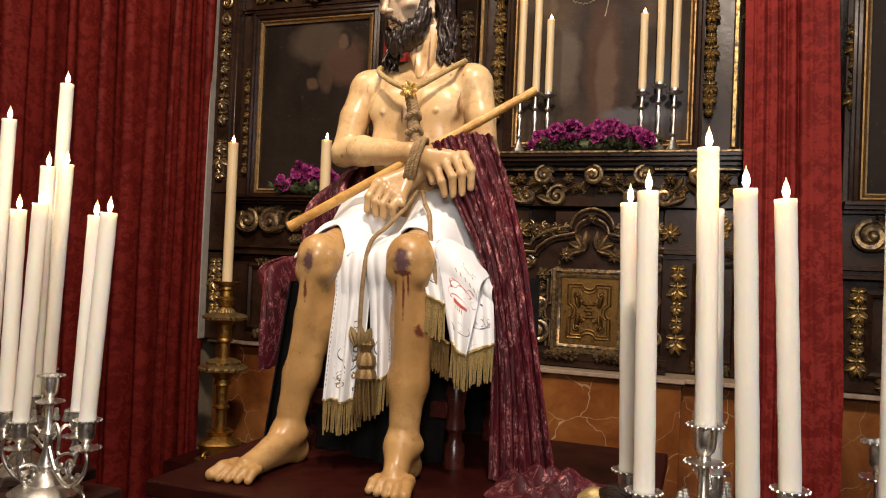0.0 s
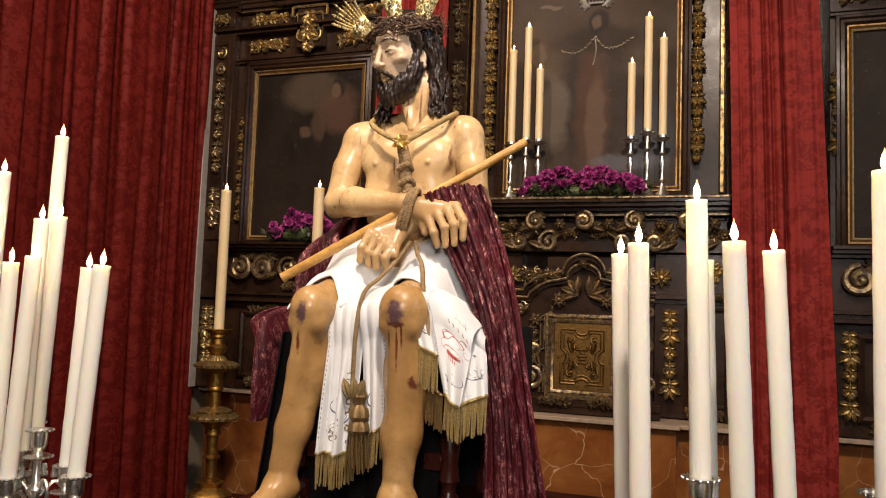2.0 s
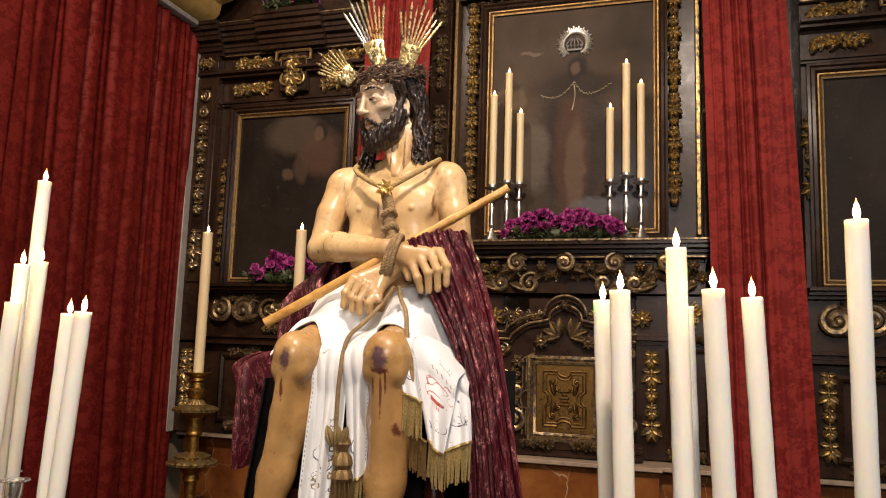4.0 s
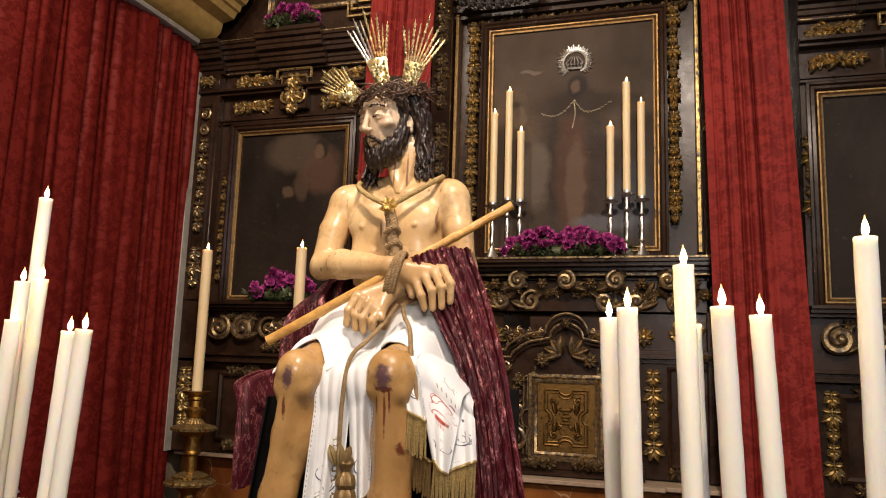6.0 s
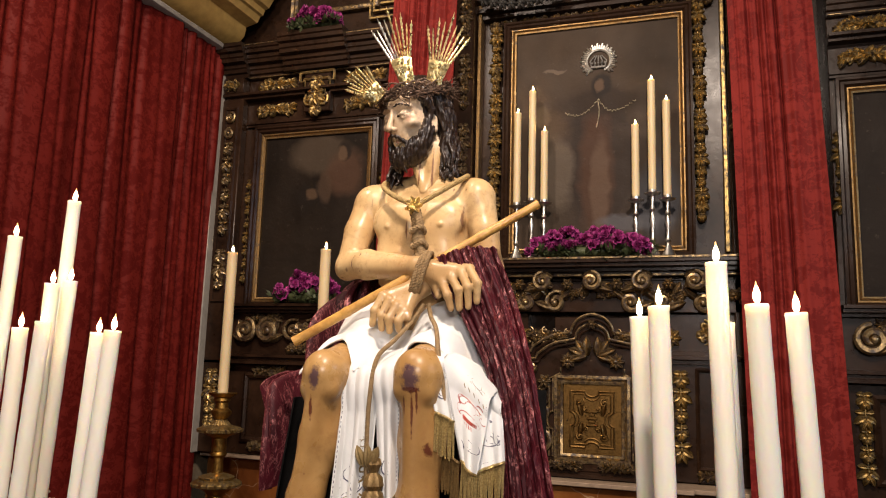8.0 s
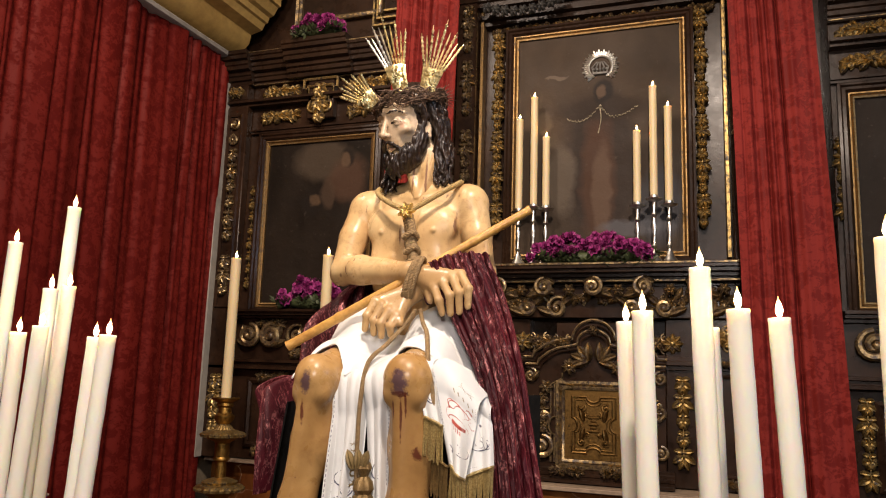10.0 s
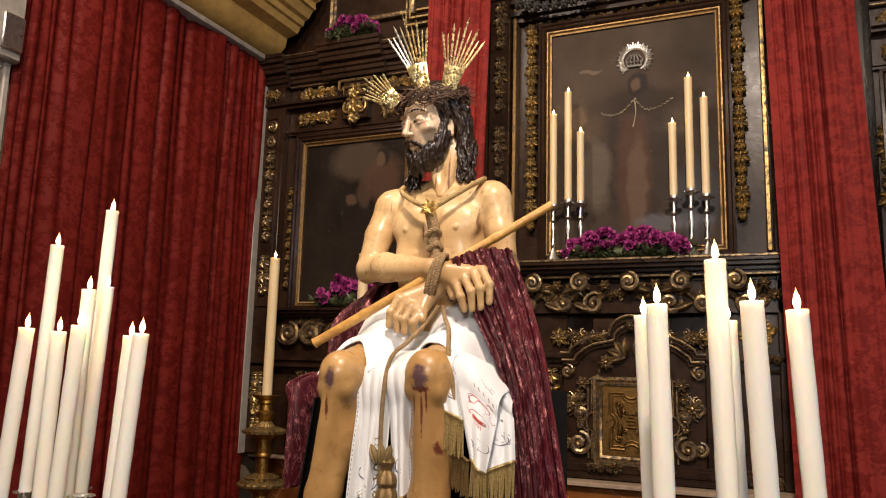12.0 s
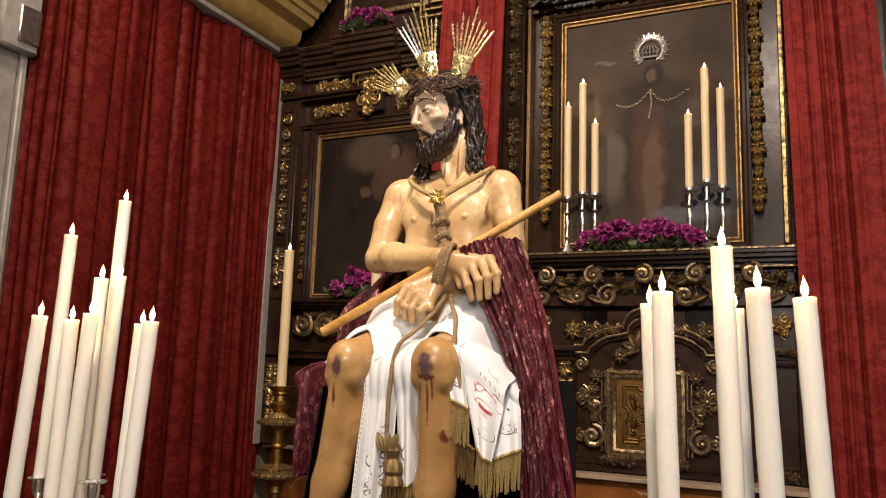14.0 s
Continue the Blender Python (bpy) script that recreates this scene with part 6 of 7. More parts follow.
rope = thing("rope", "brown hemp rope knotted at the neck and wound round the wrists", "rope")
g = Geo()
twisted(g, [(-0.655, 2.098, 2.042), (-0.715, 2.105, 2.070), (-0.772, 2.150, 2.112), (-0.775, 2.235, 2.150), (-0.70, 2.295, 2.165), (-0.60, 2.285, 2.155), (-0.553, 2.225, 2.148), (-0.555, 2.165, 2.122), (-0.598, 2.118, 2.080), (-0.655, 2.098, 2.042)], 0.0072, 48)
part("neck_cord", g, GOLD_ROPE, rope, "golden twisted neck cord")
g = Geo()
twisted(g, [(-0.655, 2.094, 2.03), (-0.648, 2.098, 1.99), (-0.640, 2.092, 1.95), (-0.634, 2.088, 1.91), (-0.628, 2.080, 1.88)], 0.0150, 8)
twisted(g, [(-0.648, 2.090, 2.02), (-0.638, 2.088, 1.985), (-0.645, 2.086, 1.95), (-0.626, 2.080, 1.91), (-0.618, 2.062, 1.88)], 0.0120, 8)
for z, x in ((1.975, -0.643), (1.935, -0.637), (1.905, -0.632)):
    twisted(g, [(x + 0.017 * math.cos(a), 2.088 - 0.017 * math.sin(a), z + 0.006 * math.sin(a * 2)) for a in [k * 0.63 for k in range(11)]], 0.0075, 6)
part("chest_braid", g, ROPE, rope)
for k in range(3):
    g = Geo()
    cx, cy, cz = -0.634 + 0.011 * k, 2.070, 1.846
    twisted(g, [(cx + 0.010 * math.cos(a) + 0.016 * math.sin(a), cy - 0.044 * math.cos(a), cz + (0.056 + 0.006 * (k % 2)) * math.sin(a) + 0.004 * k) for a in [j * 2 * math.pi / 12 for j in range(13)]], 0.0062, 18)
    part("wrist_coil", g, ROPE, rope)
for pts in ([(-0.598, 2.03, 1.775), (-0.622, 2.018, 1.735), (-0.645, 1.965, 1.685), (-0.662, 1.905, 1.640), (-0.668, 1.885, 1.55), (-0.668, 1.880, 1.42), (-0.664, 1.880, 1.36)],
            [(-0.585, 2.03, 1.775), (-0.574, 2.02, 1.745), (-0.540, 1.965, 1.712), (-0.505, 1.885, 1.655), (-0.487, 1.872, 1.58), (-0.480, 1.868, 1.50), (-0.478, 1.872, 1.46)]):
    g = Geo()
    twisted(g, pts, 0.0052, 56)
    part("hanging_strand", g, ROPE, rope)
g = Geo()
for i in range(7):
    a = i * 2 * math.pi / 7
    leaf(g, -0.655, 2.082, 2.040, 0.026, 0.014, math.degrees(a), 0.012)
part("knot", g, BRIGHT_GOLD, rope, "gilt star-shaped knot at the neck")

# ---- cane ----
CANE = two_tone("yellow_reed_cane", (0.36, 0.16, 0.035), (0.60, 0.35, 0.09), 16, 0.35, bump=0.15, bscale=90)
A, B = Vector((-0.938, 2.000, 1.677)), Vector((-0.340, 2.160, 2.047))
cane = thing("cane", "yellow reed cane held aslant between the bound hands", "cane")
g = Geo()
pts, rad = [], []
for i in range(61):
    t = i / 60
    node_d = min(abs(t - q) for q in (0.0, 0.215, 0.50, 0.77, 1.0))
    pts.append(A.lerp(B, t))
    rad.append((0.0125 - 0.0015 * t) * (1 + (0.14 if node_d < 0.006 else 0.05 * math.exp(-node_d * 60))))
g.tube(pts, rad, 14)
part("stem", g, CANE, cane)
DIR = (B - A).normalized()
part("hollow_end", Geo().tube([A - DIR * 0.001, A + DIR * 0.004], [0.0085, 0.0085], 12), BLACK_CLOTH, cane, "dark hollow end")

# ---- crown of thorns and the three sprays of rays ----
THORN = two_tone("dry_thorn_wood", (0.030, 0.016, 0.009), (0.15, 0.085, 0.05), 60, 0.6, bump=0.3)
crown = thing("crown_of_thorns", "woven crown of dry brown thorn twigs on the statue's head", "crown")
rd = random.Random(11)
CC = hp(0, -0.016, 0.066)
for k in range(18):
    g = Geo()
    ph, tl = rd.uniform(0, 6.28), rd.uniform(-0.015, 0.013)
    pts = []
    for i in range(41):
        a = 2 * math.pi * i / 40
        wob = 0.010 * math.sin(5 * a + ph) + 0.006 * math.sin(9 * a + 2 * ph)
        r = 1.0 + 0.05 * math.sin(4 * a + ph * 1.7)
        pts.append(CC + SD * 0.096 * r * math.cos(a) + F * 0.110 * r * math.sin(a) + U * (wob + tl))
    g.tube(pts, 0.0024, 6)
    for i in range(k % 3, 40, 3):
        p = pts[i]
        o = (p - CC).normalized()
        d = (o * rd.uniform(0.2, 1) + U * rd.uniform(-0.9, 0.9) + (SD * rd.uniform(-1, 1) + F * rd.uniform(-1, 1)) * 0.7).normalized()
        g.tube([p, p + d * rd.uniform(0.016, 0.040)], [0.0017, 0.0004], 5)
    part("thorn_twig", g, THORN, crown)

RAYS = [("ray_spray", Vector((-0.776, 2.085, 2.352)), Vector((-0.850, 2.05, 2.415)), 34, 9), ("ray_spray", Vector((-0.708, 2.12, 2.415)), Vector((-0.772, 2.12, 2.618)), 27, 9), ("ray_spray", Vector((-0.632, 2.15, 2.412)), Vector((-0.585, 2.16, 2.595)), 33, 9)]
for q, (nm, b, tip, spread, n) in enumerate(RAYS):
    sp = thing(nm, "fan of gilded metal rays fixed above the crown of thorns", "halo rays", "three ray sprays of the crown")
    ax = tip - b
    ln = ax.length
    ax.normalize()
    nrm = Vector((0.33, -0.94, 0.0))
    sdv = ax.cross(nrm).normalized()
    nrm = sdv.cross(ax)
    g = Geo()
    root = b - ax * ln * 0.15
    w = 0.025 if q else 0.026
    h = ln * 0.40
    g.sheet(8, 10, lambda u, v: root + ax * h * v + sdv * (u - 0.5) * 2 * w * (0.75 + 0.45 * v) + nrm * (0.008 * math.cos((u - 0.5) * 2.6) + 0.003 * math.sin(u * 20) * math.sin(v * 23)), 0.002)
    for j in range(46):
        a, c = rd.uniform(-0.8, 0.8), rd.uniform(0.1, 0.95)
        g.blob(root + ax * h * c + sdv * a * w + nrm * 0.010, (0.0048, 0.004, 0.0048), nu=6, nv=4)
    part("mount", g, BRIGHT_GOLD, sp)
    for i in range(n):
        t = (i / (n - 1) - 0.5) * 2
        ang = radians(spread * 0.62 * t)
        d = ax * math.cos(ang) + sdv * math.sin(ang)
        l = ln * (1.0 - 0.30 * abs(t)) * (1.0 if i % 2 == 0 else 0.86)
        p0 = b + sdv * t * w * 0.8 + ax * ln * 0.15
        g = Geo()
        g.tube([p0, p0 + d * l * 0.9 * 0.85, p0 + d * l * 0.9], [0.0030, 0.0026, 0.0008], 6)
        if i % 2 == 0:
            for j in range(7):
                g.blob(p0 + d * l * (0.2 + 0.1 * j), (0.0047, 0.0040, 0.0047), nu=6, nv=4)
        part("ray", g, BRIGHT_GOLD if q != 1 or i > 3 else SILVER, sp)

# ---- silver candelabra ----
def nozzle(g, x, y, z, r=0.0212):
    """A cup with beaded rims that holds a candle whose foot is at z."""
    g.lathe([(0.008, z - 0.075), (0.030, z - 0.068), (0.034, z - 0.064), (0.012, z - 0.060), (0.010, z - 0.052), (0.017, z - 0.044), (r * 0.92, z - 0.034), (r * 0.98, z - 0.010), (r * 0.95, z - 0.004), (r * 1.45, z - 0.001), (r * 1.5, z + 0.003), (r * 1.05, z + 0.003), (r * 1.02, z - 0.002), (0.004, z - 0.003)], (x, y, 0), 22)
    for k in range(16):
        a = 2 * math.pi * k / 16
        g.blob((x + r * 1.5 * math.cos(a), y + r * 1.5 * math.sin(a), z + 0.001), (0.0032, 0.0032, 0.0032), nu=6, nv=4)
        g.blob((x + 0.034 * math.cos(a), y + 0.034 * math.sin(a), z - 0.065), (0.0028, 0.0028, 0.0028), nu=6, nv=4)


STAND = two_tone("dark_wood_stand", (0.018, 0.008, 0.006), (0.04, 0.016, 0.012), 8, 0.4)


def candelabrum(cx, cy, ztop, holders, zbase, has_top):
    c = thing("candelabrum", "ornate silver candelabrum with scrolled arms carrying lit candles", "candelabrum", "silver candelabra")
    prof = [(0.085, zbase), (0.088, zbase + 0.008), (0.07, zbase + 0.022), (0.045, zbase + 0.030), (0.032, zbase + 0.05), (0.014, zbase + 0.062), (0.022, zbase + 0.075), (0.013, zbase + 0.09), (0.011, ztop - 0.16), (0.021, ztop - 0.145), (0.010, ztop - 0.13), (0.009, ztop - 0.075)]
    part("stem", Geo().lathe(prof, (cx, cy, 0), 20, lobes=8, depth=0.03), SILVER, c)
    if has_top:
        g = Geo()
        nozzle(g, cx, cy, ztop)
        part("cup", g, SILVER, c)
    for x, y, z in holders:
        g = Geo()
        nozzle(g, x, y, z)
        part("cup", g, SILVER, c)
        d = Vector((x - cx, y - cy, 0))
        l = d.length
        d.normalize()
        P = lambda a, zz: (cx + d.x * a, cy + d.y * a, zz)
        g = Geo()
        zl = z - 0.17
        g.tube(spline([P(0.010, zl + 0.07), P(l * 0.25, zl + 0.02), P(l * 0.6, zl - 0.005), P(l * 0.92, zl + 0.03), P(l * 1.04, zl + 0.07), P(l, z - 0.072)], 20), [0.0055] * 14 + [0.005] * 6, 8)
        # scrolled sprig and leaf finial on the arm
        pts = []
        for i in range(16):
            a = 0.5 + i * 0.42
            rr = 0.030 * (1 - i / 19)
            pts.append(P(l * 0.62 + rr * math.cos(a), zl + 0.035 + rr * math.sin(a)))
        g.tube(pts, [0.0045 - 0.00015 * i for i in range(16)], 7)
        g.tube(spline([P(0.012, zl + 0.10), P(0.040, zl + 0.135), P(0.062, zl + 0.11), P(0.058, zl + 0.07), P(0.070, zl + 0.06)], 14), 0.005, 7)
        g.tube(spline([P(l * 0.75, zl + 0.002), P(l * 0.98, zl - 0.008), P(l * 1.05, zl - 0.028)], 8), [0.0055, 0.005, 0.005, 0.0045, 0.004, 0.004, 0.0035, 0.003], 7)
        for k in range(5):
            q = P(0.040, zl + 0.148 + 0.006 * k)
            for s in range(5 - k // 2):
                a = s * 1.3 + k
                g.blob((q[0] + (0.006 - 0.001 * k) * math.cos(a), q[1] + (0.006 - 0.001 * k) * math.sin(a), q[2]), (0.0042, 0.0042, 0.0046), nu=6, nv=4)
        for k in range(4):
            q = P(l * (0.3 + 0.18 * k), zl + 0.018 + 0.012 * (k % 2))
            g.blob(q, (0.008, 0.006, 0.010), turned(0, 40 * k, 0), nu=7, nv=5)
        part("arm", g, SILVER, c)
    st = thing("stand", "plain dark wooden stand under the candelabrum", "stand", "stands of the candelabra")
    part("top", Geo().box(cx - 0.13, cx + 0.13, cy - 0.13, cy + 0.13, zbase - 0.034, zbase - 0.0005, 0.004), STAND, st)
    part("column", Geo().box(cx - 0.09, cx + 0.09, cy - 0.09, cy + 0.09, 0.0, zbase - 0.035, 0.004), STAND, st)
    return c


hold = lambda lst: [(x, y, z0) for (x, y), z0, z1, xt in lst]
candelabrum(0.091, 1.73, 1.33, hold([RIGHT[1], RIGHT[2], RIGHT[3], RIGHT[4], RIGHT[5]]), 0.985, True)
candelabrum(0.40, 1.90, 1.30, hold([RIGHT[6]]), 0.985, True)
candelabrum(-1.497, 1.80, 1.268, hold([LEFT[3], LEFT[6], LEFT[7], LEFT[8]]), 0.965, True)
candelabrum(-1.70, 1.92, 1.30, hold([LEFT[0], LEFT[1], LEFT[2], LEFT[4], LEFT[5]]), 0.965, True)

# ---- silver candlesticks on the altar shelf ----
for i, (x, z0) in enumerate(((-0.923, 2.54), (-0.838, 2.562), (-0.768, 2.55), (-0.272, 2.547), (-0.186, 2.581), (-0.109, 2.547))):
    c = thing("candlestick", "slender silver candlestick standing on the altar shelf", "candlestick", "candlesticks on the altar shelf", at=(x, 4.34, 0))
    zb = 2.2025
    h = z0 - zb
    part("foot", Geo().lathe([(0.046, zb), (0.048, zb + 0.006), (0.040, zb + 0.012), (0.034, zb + 0.03), (0.022, zb + 0.05), (0.014, zb + 0.075)], seg=18, lobes=3, depth=0.10), SILVER, c)
    prof = [(0.014, zb + 0.0755), (0.009, zb + 0.09), (0.016, zb + 0.105), (0.009, zb + 0.12), (0.008, zb + 0.16), (0.014, zb + 0.20), (0.012, zb + h * 0.62), (0.007, zb + h * 0.68), (0.016, zb + h * 0.72), (0.008, zb + h * 0.78), (0.009, z0 - 0.035)]
    part("shaft", Geo().lathe(prof, seg=14), SILVER, c)
    part("pan", Geo().lathe([(0.010, z0 - 0.035), (0.040, z0 - 0.024), (0.044, z0 - 0.019), (0.024, z0 - 0.02), (0.0215, z0 - 0.018), (0.0215, z0 - 0.0005)], seg=18), SILVER, c)

# ---- tall gilded candlesticks on the altar step ----
step = part("altar_step", Geo().box(-2.70, 1.9, 3.72, 4.279, 0.0, 0.45, 0.01), DAIS_WOOD)
tagged(step, "dark wooden step before the altarpiece", "step", kind="structure")
for x in (-2.44, -1.855):
    c = thing("tall_candlestick", "tall turned gilt wooden candlestick with gadrooned rings", "candlestick", "tall gilt candlesticks", at=(x, 3.87, 0))
    z = 0.45
    part("base", Geo().lathe([(0.12, z), (0.12, z + 0.02), (0.09, z + 0.03), (0.095, z + 0.07), (0.115, z + 0.10), (0.10, z + 0.115), (0.055, z + 0.14), (0.075, z + 0.165), (0.03, z + 0.185)], seg=24, lobes=3, depth=0.12), BROWN_GOLD, c)
    for k in range(3):
        g = Geo()
        a = radians(30 + 120 * k)
        pts = []
        for i in range(18):
            q = 0.3 + i * 0.4
            rr = 0.034 * (1 - i / 21)
            pts.append(((0.115 + rr * math.cos(q)) * math.cos(a), (0.115 + rr * math.cos(q)) * math.sin(a), z + 0.04 + rr * math.sin(q)))
        g.tube(pts, 0.010, 8)
        part("scroll_foot", g, BROWN_GOLD, c)
    prof = [(0.03, 0.636), (0.026, 0.70), (0.030, 0.735), (0.045, 0.742), (0.045, 0.752), (0.030, 0.76), (0.028, 0.80), (0.034, 0.865), (0.046, 0.87), (0.040, 0.90), (0.060, 0.925), (0.10, 0.945)]
    part("lower_shaft", Geo().lathe(prof, seg=22), BROWN_GOLD, c)
    part("lower_ring", Geo().lathe([(0.10, 0.9455), (0.128, 0.952), (0.132, 0.965), (0.118, 0.978), (0.085, 0.985), (0.095, 0.998), (0.07, 1.008), (0.03, 1.02)], seg=72, lobes=24, depth=0.03), GOLD, c, "gadrooned gilt ring")
    part("middle_shaft", Geo().lathe([(0.03, 1.0205), (0.028, 1.10), (0.044, 1.112), (0.044, 1.122), (0.038, 1.13), (0.040, 1.20), (0.05, 1.21), (0.09, 1.228)], seg=22), BROWN_GOLD, c)
    part("upper_ring", Geo().lathe([(0.09, 1.2285), (0.118, 1.235), (0.122, 1.248), (0.105, 1.258), (0.055, 1.272), (0.042, 1.29), (0.03, 1.30)], seg=72, lobes=24, depth=0.03), GOLD, c, "gadrooned gilt ring")
    part("socket", Geo().lathe([(0.03, 1.3005), (0.052, 1.325), (0.054, 1.345), (0.036, 1.36), (0.033, 1.39), (0.046, 1.40), (0.043, 1.415), (0.075, 1.435), (0.078, 1.442), (0.02, 1.4425)], seg=24), BROWN_GOLD, c)

# ---- flowers ----
MAGENTA = two_tone("magenta_petals", (0.17, 0.010, 0.085), (0.36, 0.035, 0.20), 40, 0.6, bump=0.2)
LEAF_GREEN = two_tone("dark_green_foliage", (0.022, 0.030, 0.010), (0.07, 0.085, 0.03), 30, 0.6, bump=0.2)


def bloom_mesh(seed):
    rd = random.Random(seed)
    g = Geo()
    for layer in range(4):
        n = 16
        r, lift = 0.032 - 0.006 * layer, 0.006 * layer
        vs = [(0, 0, -0.010 + lift)]
        for i in range(n):
            a = 2 * math.pi * i / n + layer * 0.3
            rr = r * rd.uniform(0.85, 1.1)
            vs.append((0.55 * rr * math.cos(a), 0.55 * rr * math.sin(a), lift + rd.uniform(-0.002, 0.006)))
        for i in range(n):
            a = 2 * math.pi * i / n + layer * 0.3
            rr = r * rd.uniform(0.85, 1.15)
            vs.append((rr * math.cos(a), rr * math.sin(a), lift + 0.004 + (0.006 if i % 2 else -0.004) + rd.uniform(-0.002, 0.002) + layer * 0.003))
        fs = [(0, 1 + i, 1 + (i + 1) % n) for i in range(n)] + [(1 + i, 1 + n + i, 1 + n + (i + 1) % n, 1 + (i + 1) % n) for i in range(n)]
        g.add(vs, fs)
    return mesh_of("bloom", g, MAGENTA, 60)


def sprig_mesh(seed):
    rd = random.Random(seed)
    g = Geo()
    for i in range(12):
        a = rd.uniform(0, 6.28)
        d = Vector((math.cos(a), math.sin(a), rd.uniform(0.0, 0.9))).normalized()
        l = rd.uniform(0.03, 0.065)
        s = d.cross(Vector((0, 0, 1))).normalized()
        g.add([d * 0.004, d * l * 0.5 + s * 0.008, d * l, d * l * 0.5 - s * 0.008 + Vector((0, 0, 0.004))], [(0, 1, 2), (0, 2, 3)])
    return mesh_of("foliage", g, LEAF_GREEN)


BLOOMS, SPRIGS = [bloom_mesh(i) for i in range(4)], [sprig_mesh(i) for i in range(3)]


def bouquet(x0, x1, y, z0, h, n, label, seed):
    rd = random.Random(seed)
    b = thing("flower_arrangement", label, "flowers", at=(0, 0, 0))
    g = Geo()
    g.blob(((x0 + x1) / 2, y, z0 + h * 0.22), ((x1 - x0) * 0.44, 0.05, h * 0.22), nu=16, nv=8)
    part("moss_base", g, LEAF_GREEN, b)
    for i in range(n):
        u = rd.uniform(-1, 1)
        arch = math.sqrt(max(0.05, 1 - u * u * 0.9))
        p = Vector(((x0 + x1) / 2 + u * (x1 - x0) / 2, y + rd.uniform(-0.07, 0.04), z0 + h * arch * rd.uniform(0.35, 1.0)))
        o = new("bloom", BLOOMS[i % 4])
        o.parent = b
        o.matrix_basis = Matrix.LocRotScale(p, Euler((radians(rd.uniform(20, 75)), 0, radians(rd.uniform(-60, 60)))), Vector((1, 1, 1)) * rd.uniform(0.8, 1.15))
    for i in range(n // 2):
        u = rd.uniform(-1.1, 1.1)
        o = new("foliage", SPRIGS[i % 3])
        o.parent = b
        o.matrix_basis = Matrix.LocRotScale(Vector(((x0 + x1) / 2 + u * (x1 - x0) / 2, y - 0.06 + rd.uniform(-0.03, 0.03), z0 + h * rd.uniform(0.02, 0.3))), Euler((radians(rd.uniform(0, 60)), 0, rd.uniform(0, 6))), None)
    return b


bouquet(-0.83, -0.20, 4.29, 2.206, 0.165, 90, "low mound of magenta carnations and greenery on the altar shelf", 1)
bouquet(-2.30, -1.92, 4.17, 1.956, 0.17, 46, "magenta carnations standing on the side ledge", 2)
bouquet(-2.25, -1.95, 4.09, 3.602, 0.11, 40, "magenta carnations on top of the cornice", 3)

# ---- metal crown on the central painting, its necklace and plain painted forms ----
halo = thing("metal_halo", "pierced silver-gilt sunburst crown applied to the painting", "crown", at=(0, 0, 0))
HX, HZ, HY = -0.478, 3.365, 4.425
g = Geo()
for i in range(34):
    a = radians(-48 + 276 * i / 33)
    d = Vector((math.cos(a), 0, math.sin(a)))
    l = 0.105 if i % 2 else 0.094
    g.tube([Vector((HX, HY, HZ)) + d * 0.062, Vector((HX, HY - 0.004, HZ)) + d * l], [0.0075, 0.0045], 6)
part("rays", g, SILVER, halo)
g = Geo()
g.tube([(HX + 0.066 * math.cos(radians(-60 + 300 * i / 30)), HY - 0.003, HZ + 0.066 * math.sin(radians(-60 + 300 * i / 30))) for i in range(31)], 0.007, 8)
part("ring", g, SILVER, halo)
g = Geo()
g.box(HX - 0.044, HX + 0.044, HY - 0.012, HY + 0.004, HZ - 0.045, HZ - 0.03, 0.003)
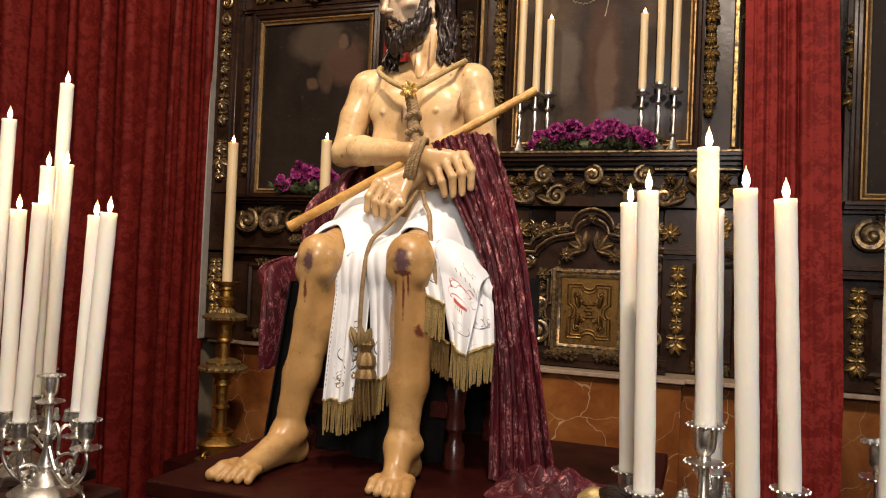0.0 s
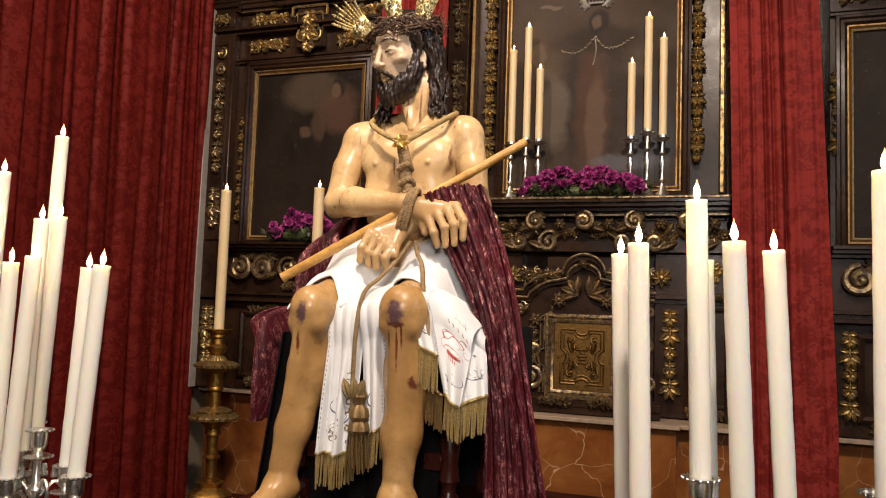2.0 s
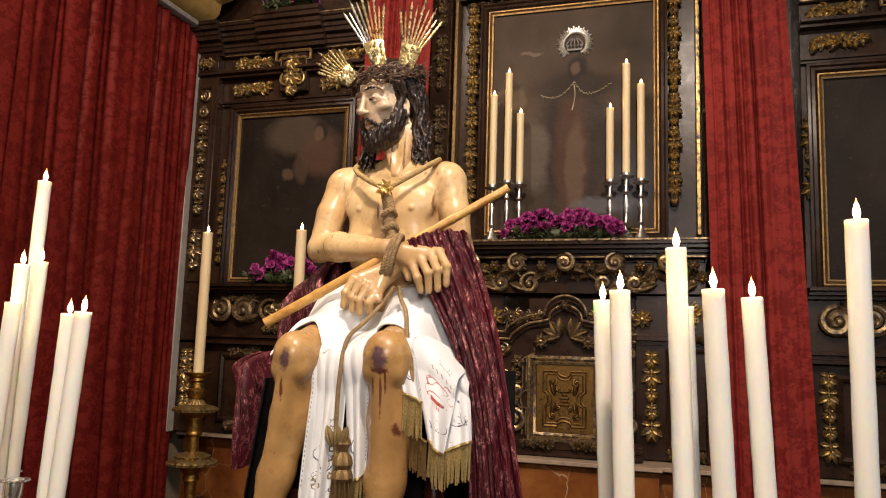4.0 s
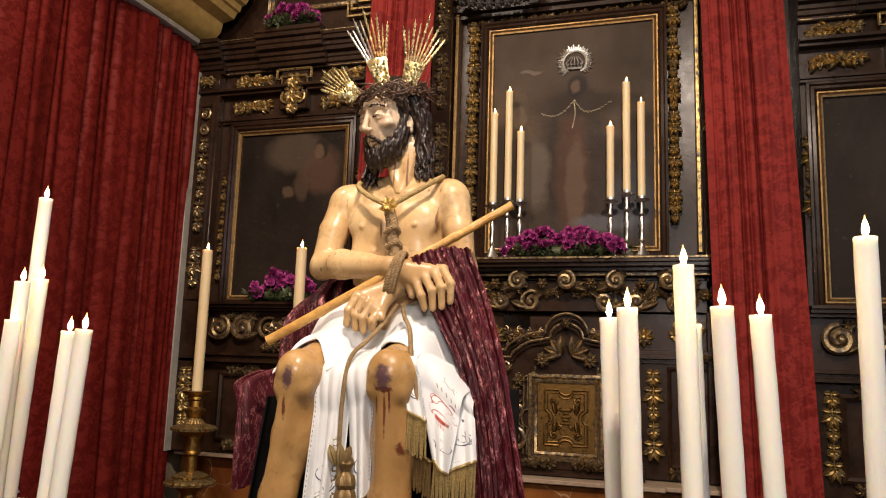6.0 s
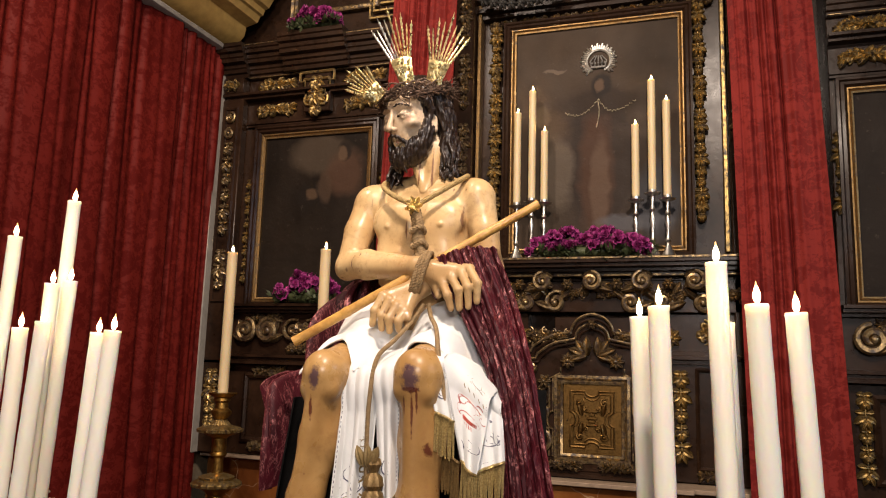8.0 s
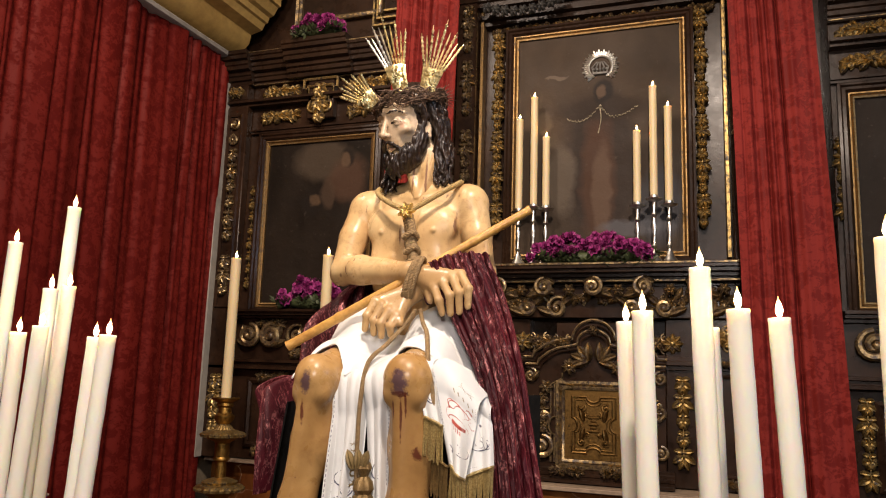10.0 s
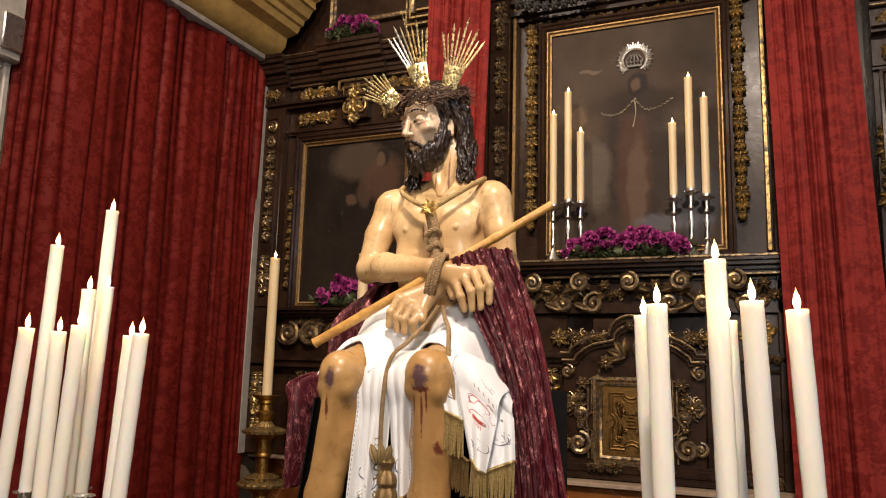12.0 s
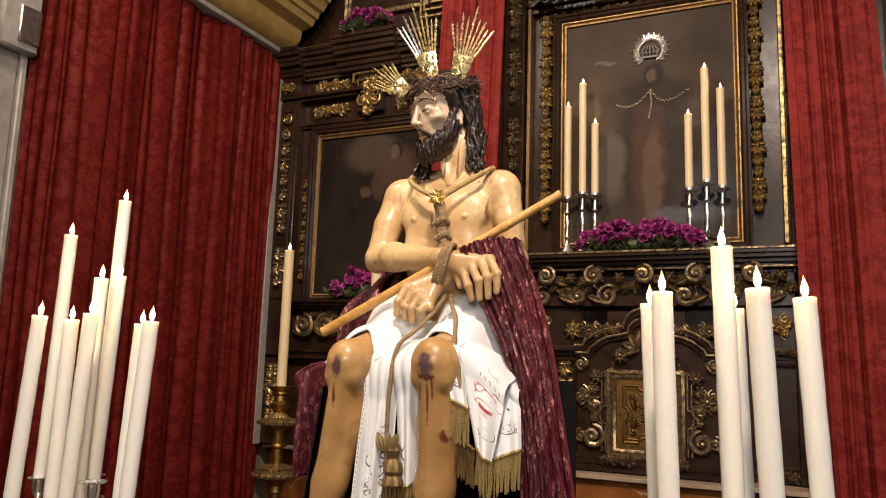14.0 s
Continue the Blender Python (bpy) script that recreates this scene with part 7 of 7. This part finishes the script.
for i in range(5):
    x = HX - 0.036 + 0.018 * i
    g.tube([(x, HY - 0.006, HZ - 0.035), (x * 1.0 + (x - HX) * 0.3, HY - 0.010, HZ - 0.005), (HX + (x - HX) * 0.5, HY - 0.008, HZ + 0.030)], 0.0045, 6)
    g.blob((x, HY - 0.012, HZ - 0.015), (0.007, 0.005, 0.010), nu=8, nv=5)
part("cap", g, DULL_SILVER, halo, "darker embossed crown cap")
neck = thing("necklace", "thin garland of pale beads fixed across the painting", "necklace")
g = Geo()
for path in ([(-0.665, 4.424, 3.068), (-0.60, 4.424, 3.052), (-0.54, 4.424, 3.075), (-0.482, 4.424, 3.135)], [(-0.478, 4.424, 3.135), (-0.425, 4.424, 3.072), (-0.35, 4.424, 3.075), (-0.275, 4.424, 3.118)], [(-0.48, 4.424, 3.12), (-0.475, 4.424, 3.05), (-0.49, 4.424, 2.98)]):
    for p in spline(path, 26):
        g.blob((p.x, p.y, p.z + 0.004 * math.sin(p.x * 300)), (0.0042, 0.003, 0.0042), nu=6, nv=4)
part("strand", g, gilt("dull_beads", 0.9, (0.22, 0.19, 0.13), (0.07, 0.055, 0.04)), neck)
# ---- emergency lamp and door jamb beside the curtain ----
jamb = part("door_jamb", Geo().box(X0, X0 + 0.06, 2.17, 2.35, 0.0, 3.53, 0.006).box(X0, X0 + 0.075, 2.355, 2.385, 0.0, 3.53, 0.006), GREY_PAINT)
tagged(jamb, "pale grey painted door jamb beside the curtain", "door jamb", kind="structure")
lamp = thing("emergency_light", "white plastic emergency light box fixed on the jamb", "emergency light")
part("housing", Geo().box(X0 + 0.061, X0 + 0.115, 2.22, 2.40, 2.86, 3.22, 0.012), GREY_PAINT, lamp)
part("lens", Geo().box(X0 + 0.116, X0 + 0.130, 2.29, 2.39, 2.90, 3.06, 0.012), SILVER, lamp, "clear ribbed lamp lens")
# pale frame strip low on the side bay behind the tall candlestick
strip = part("bay_edge", Geo().box(-2.802, -2.785, 4.10, 4.20, 1.08, 3.4, 0.003), GREY_PAINT)
tagged(strip, "pale plaster edge between curtain and altarpiece", "trim", kind="structure")
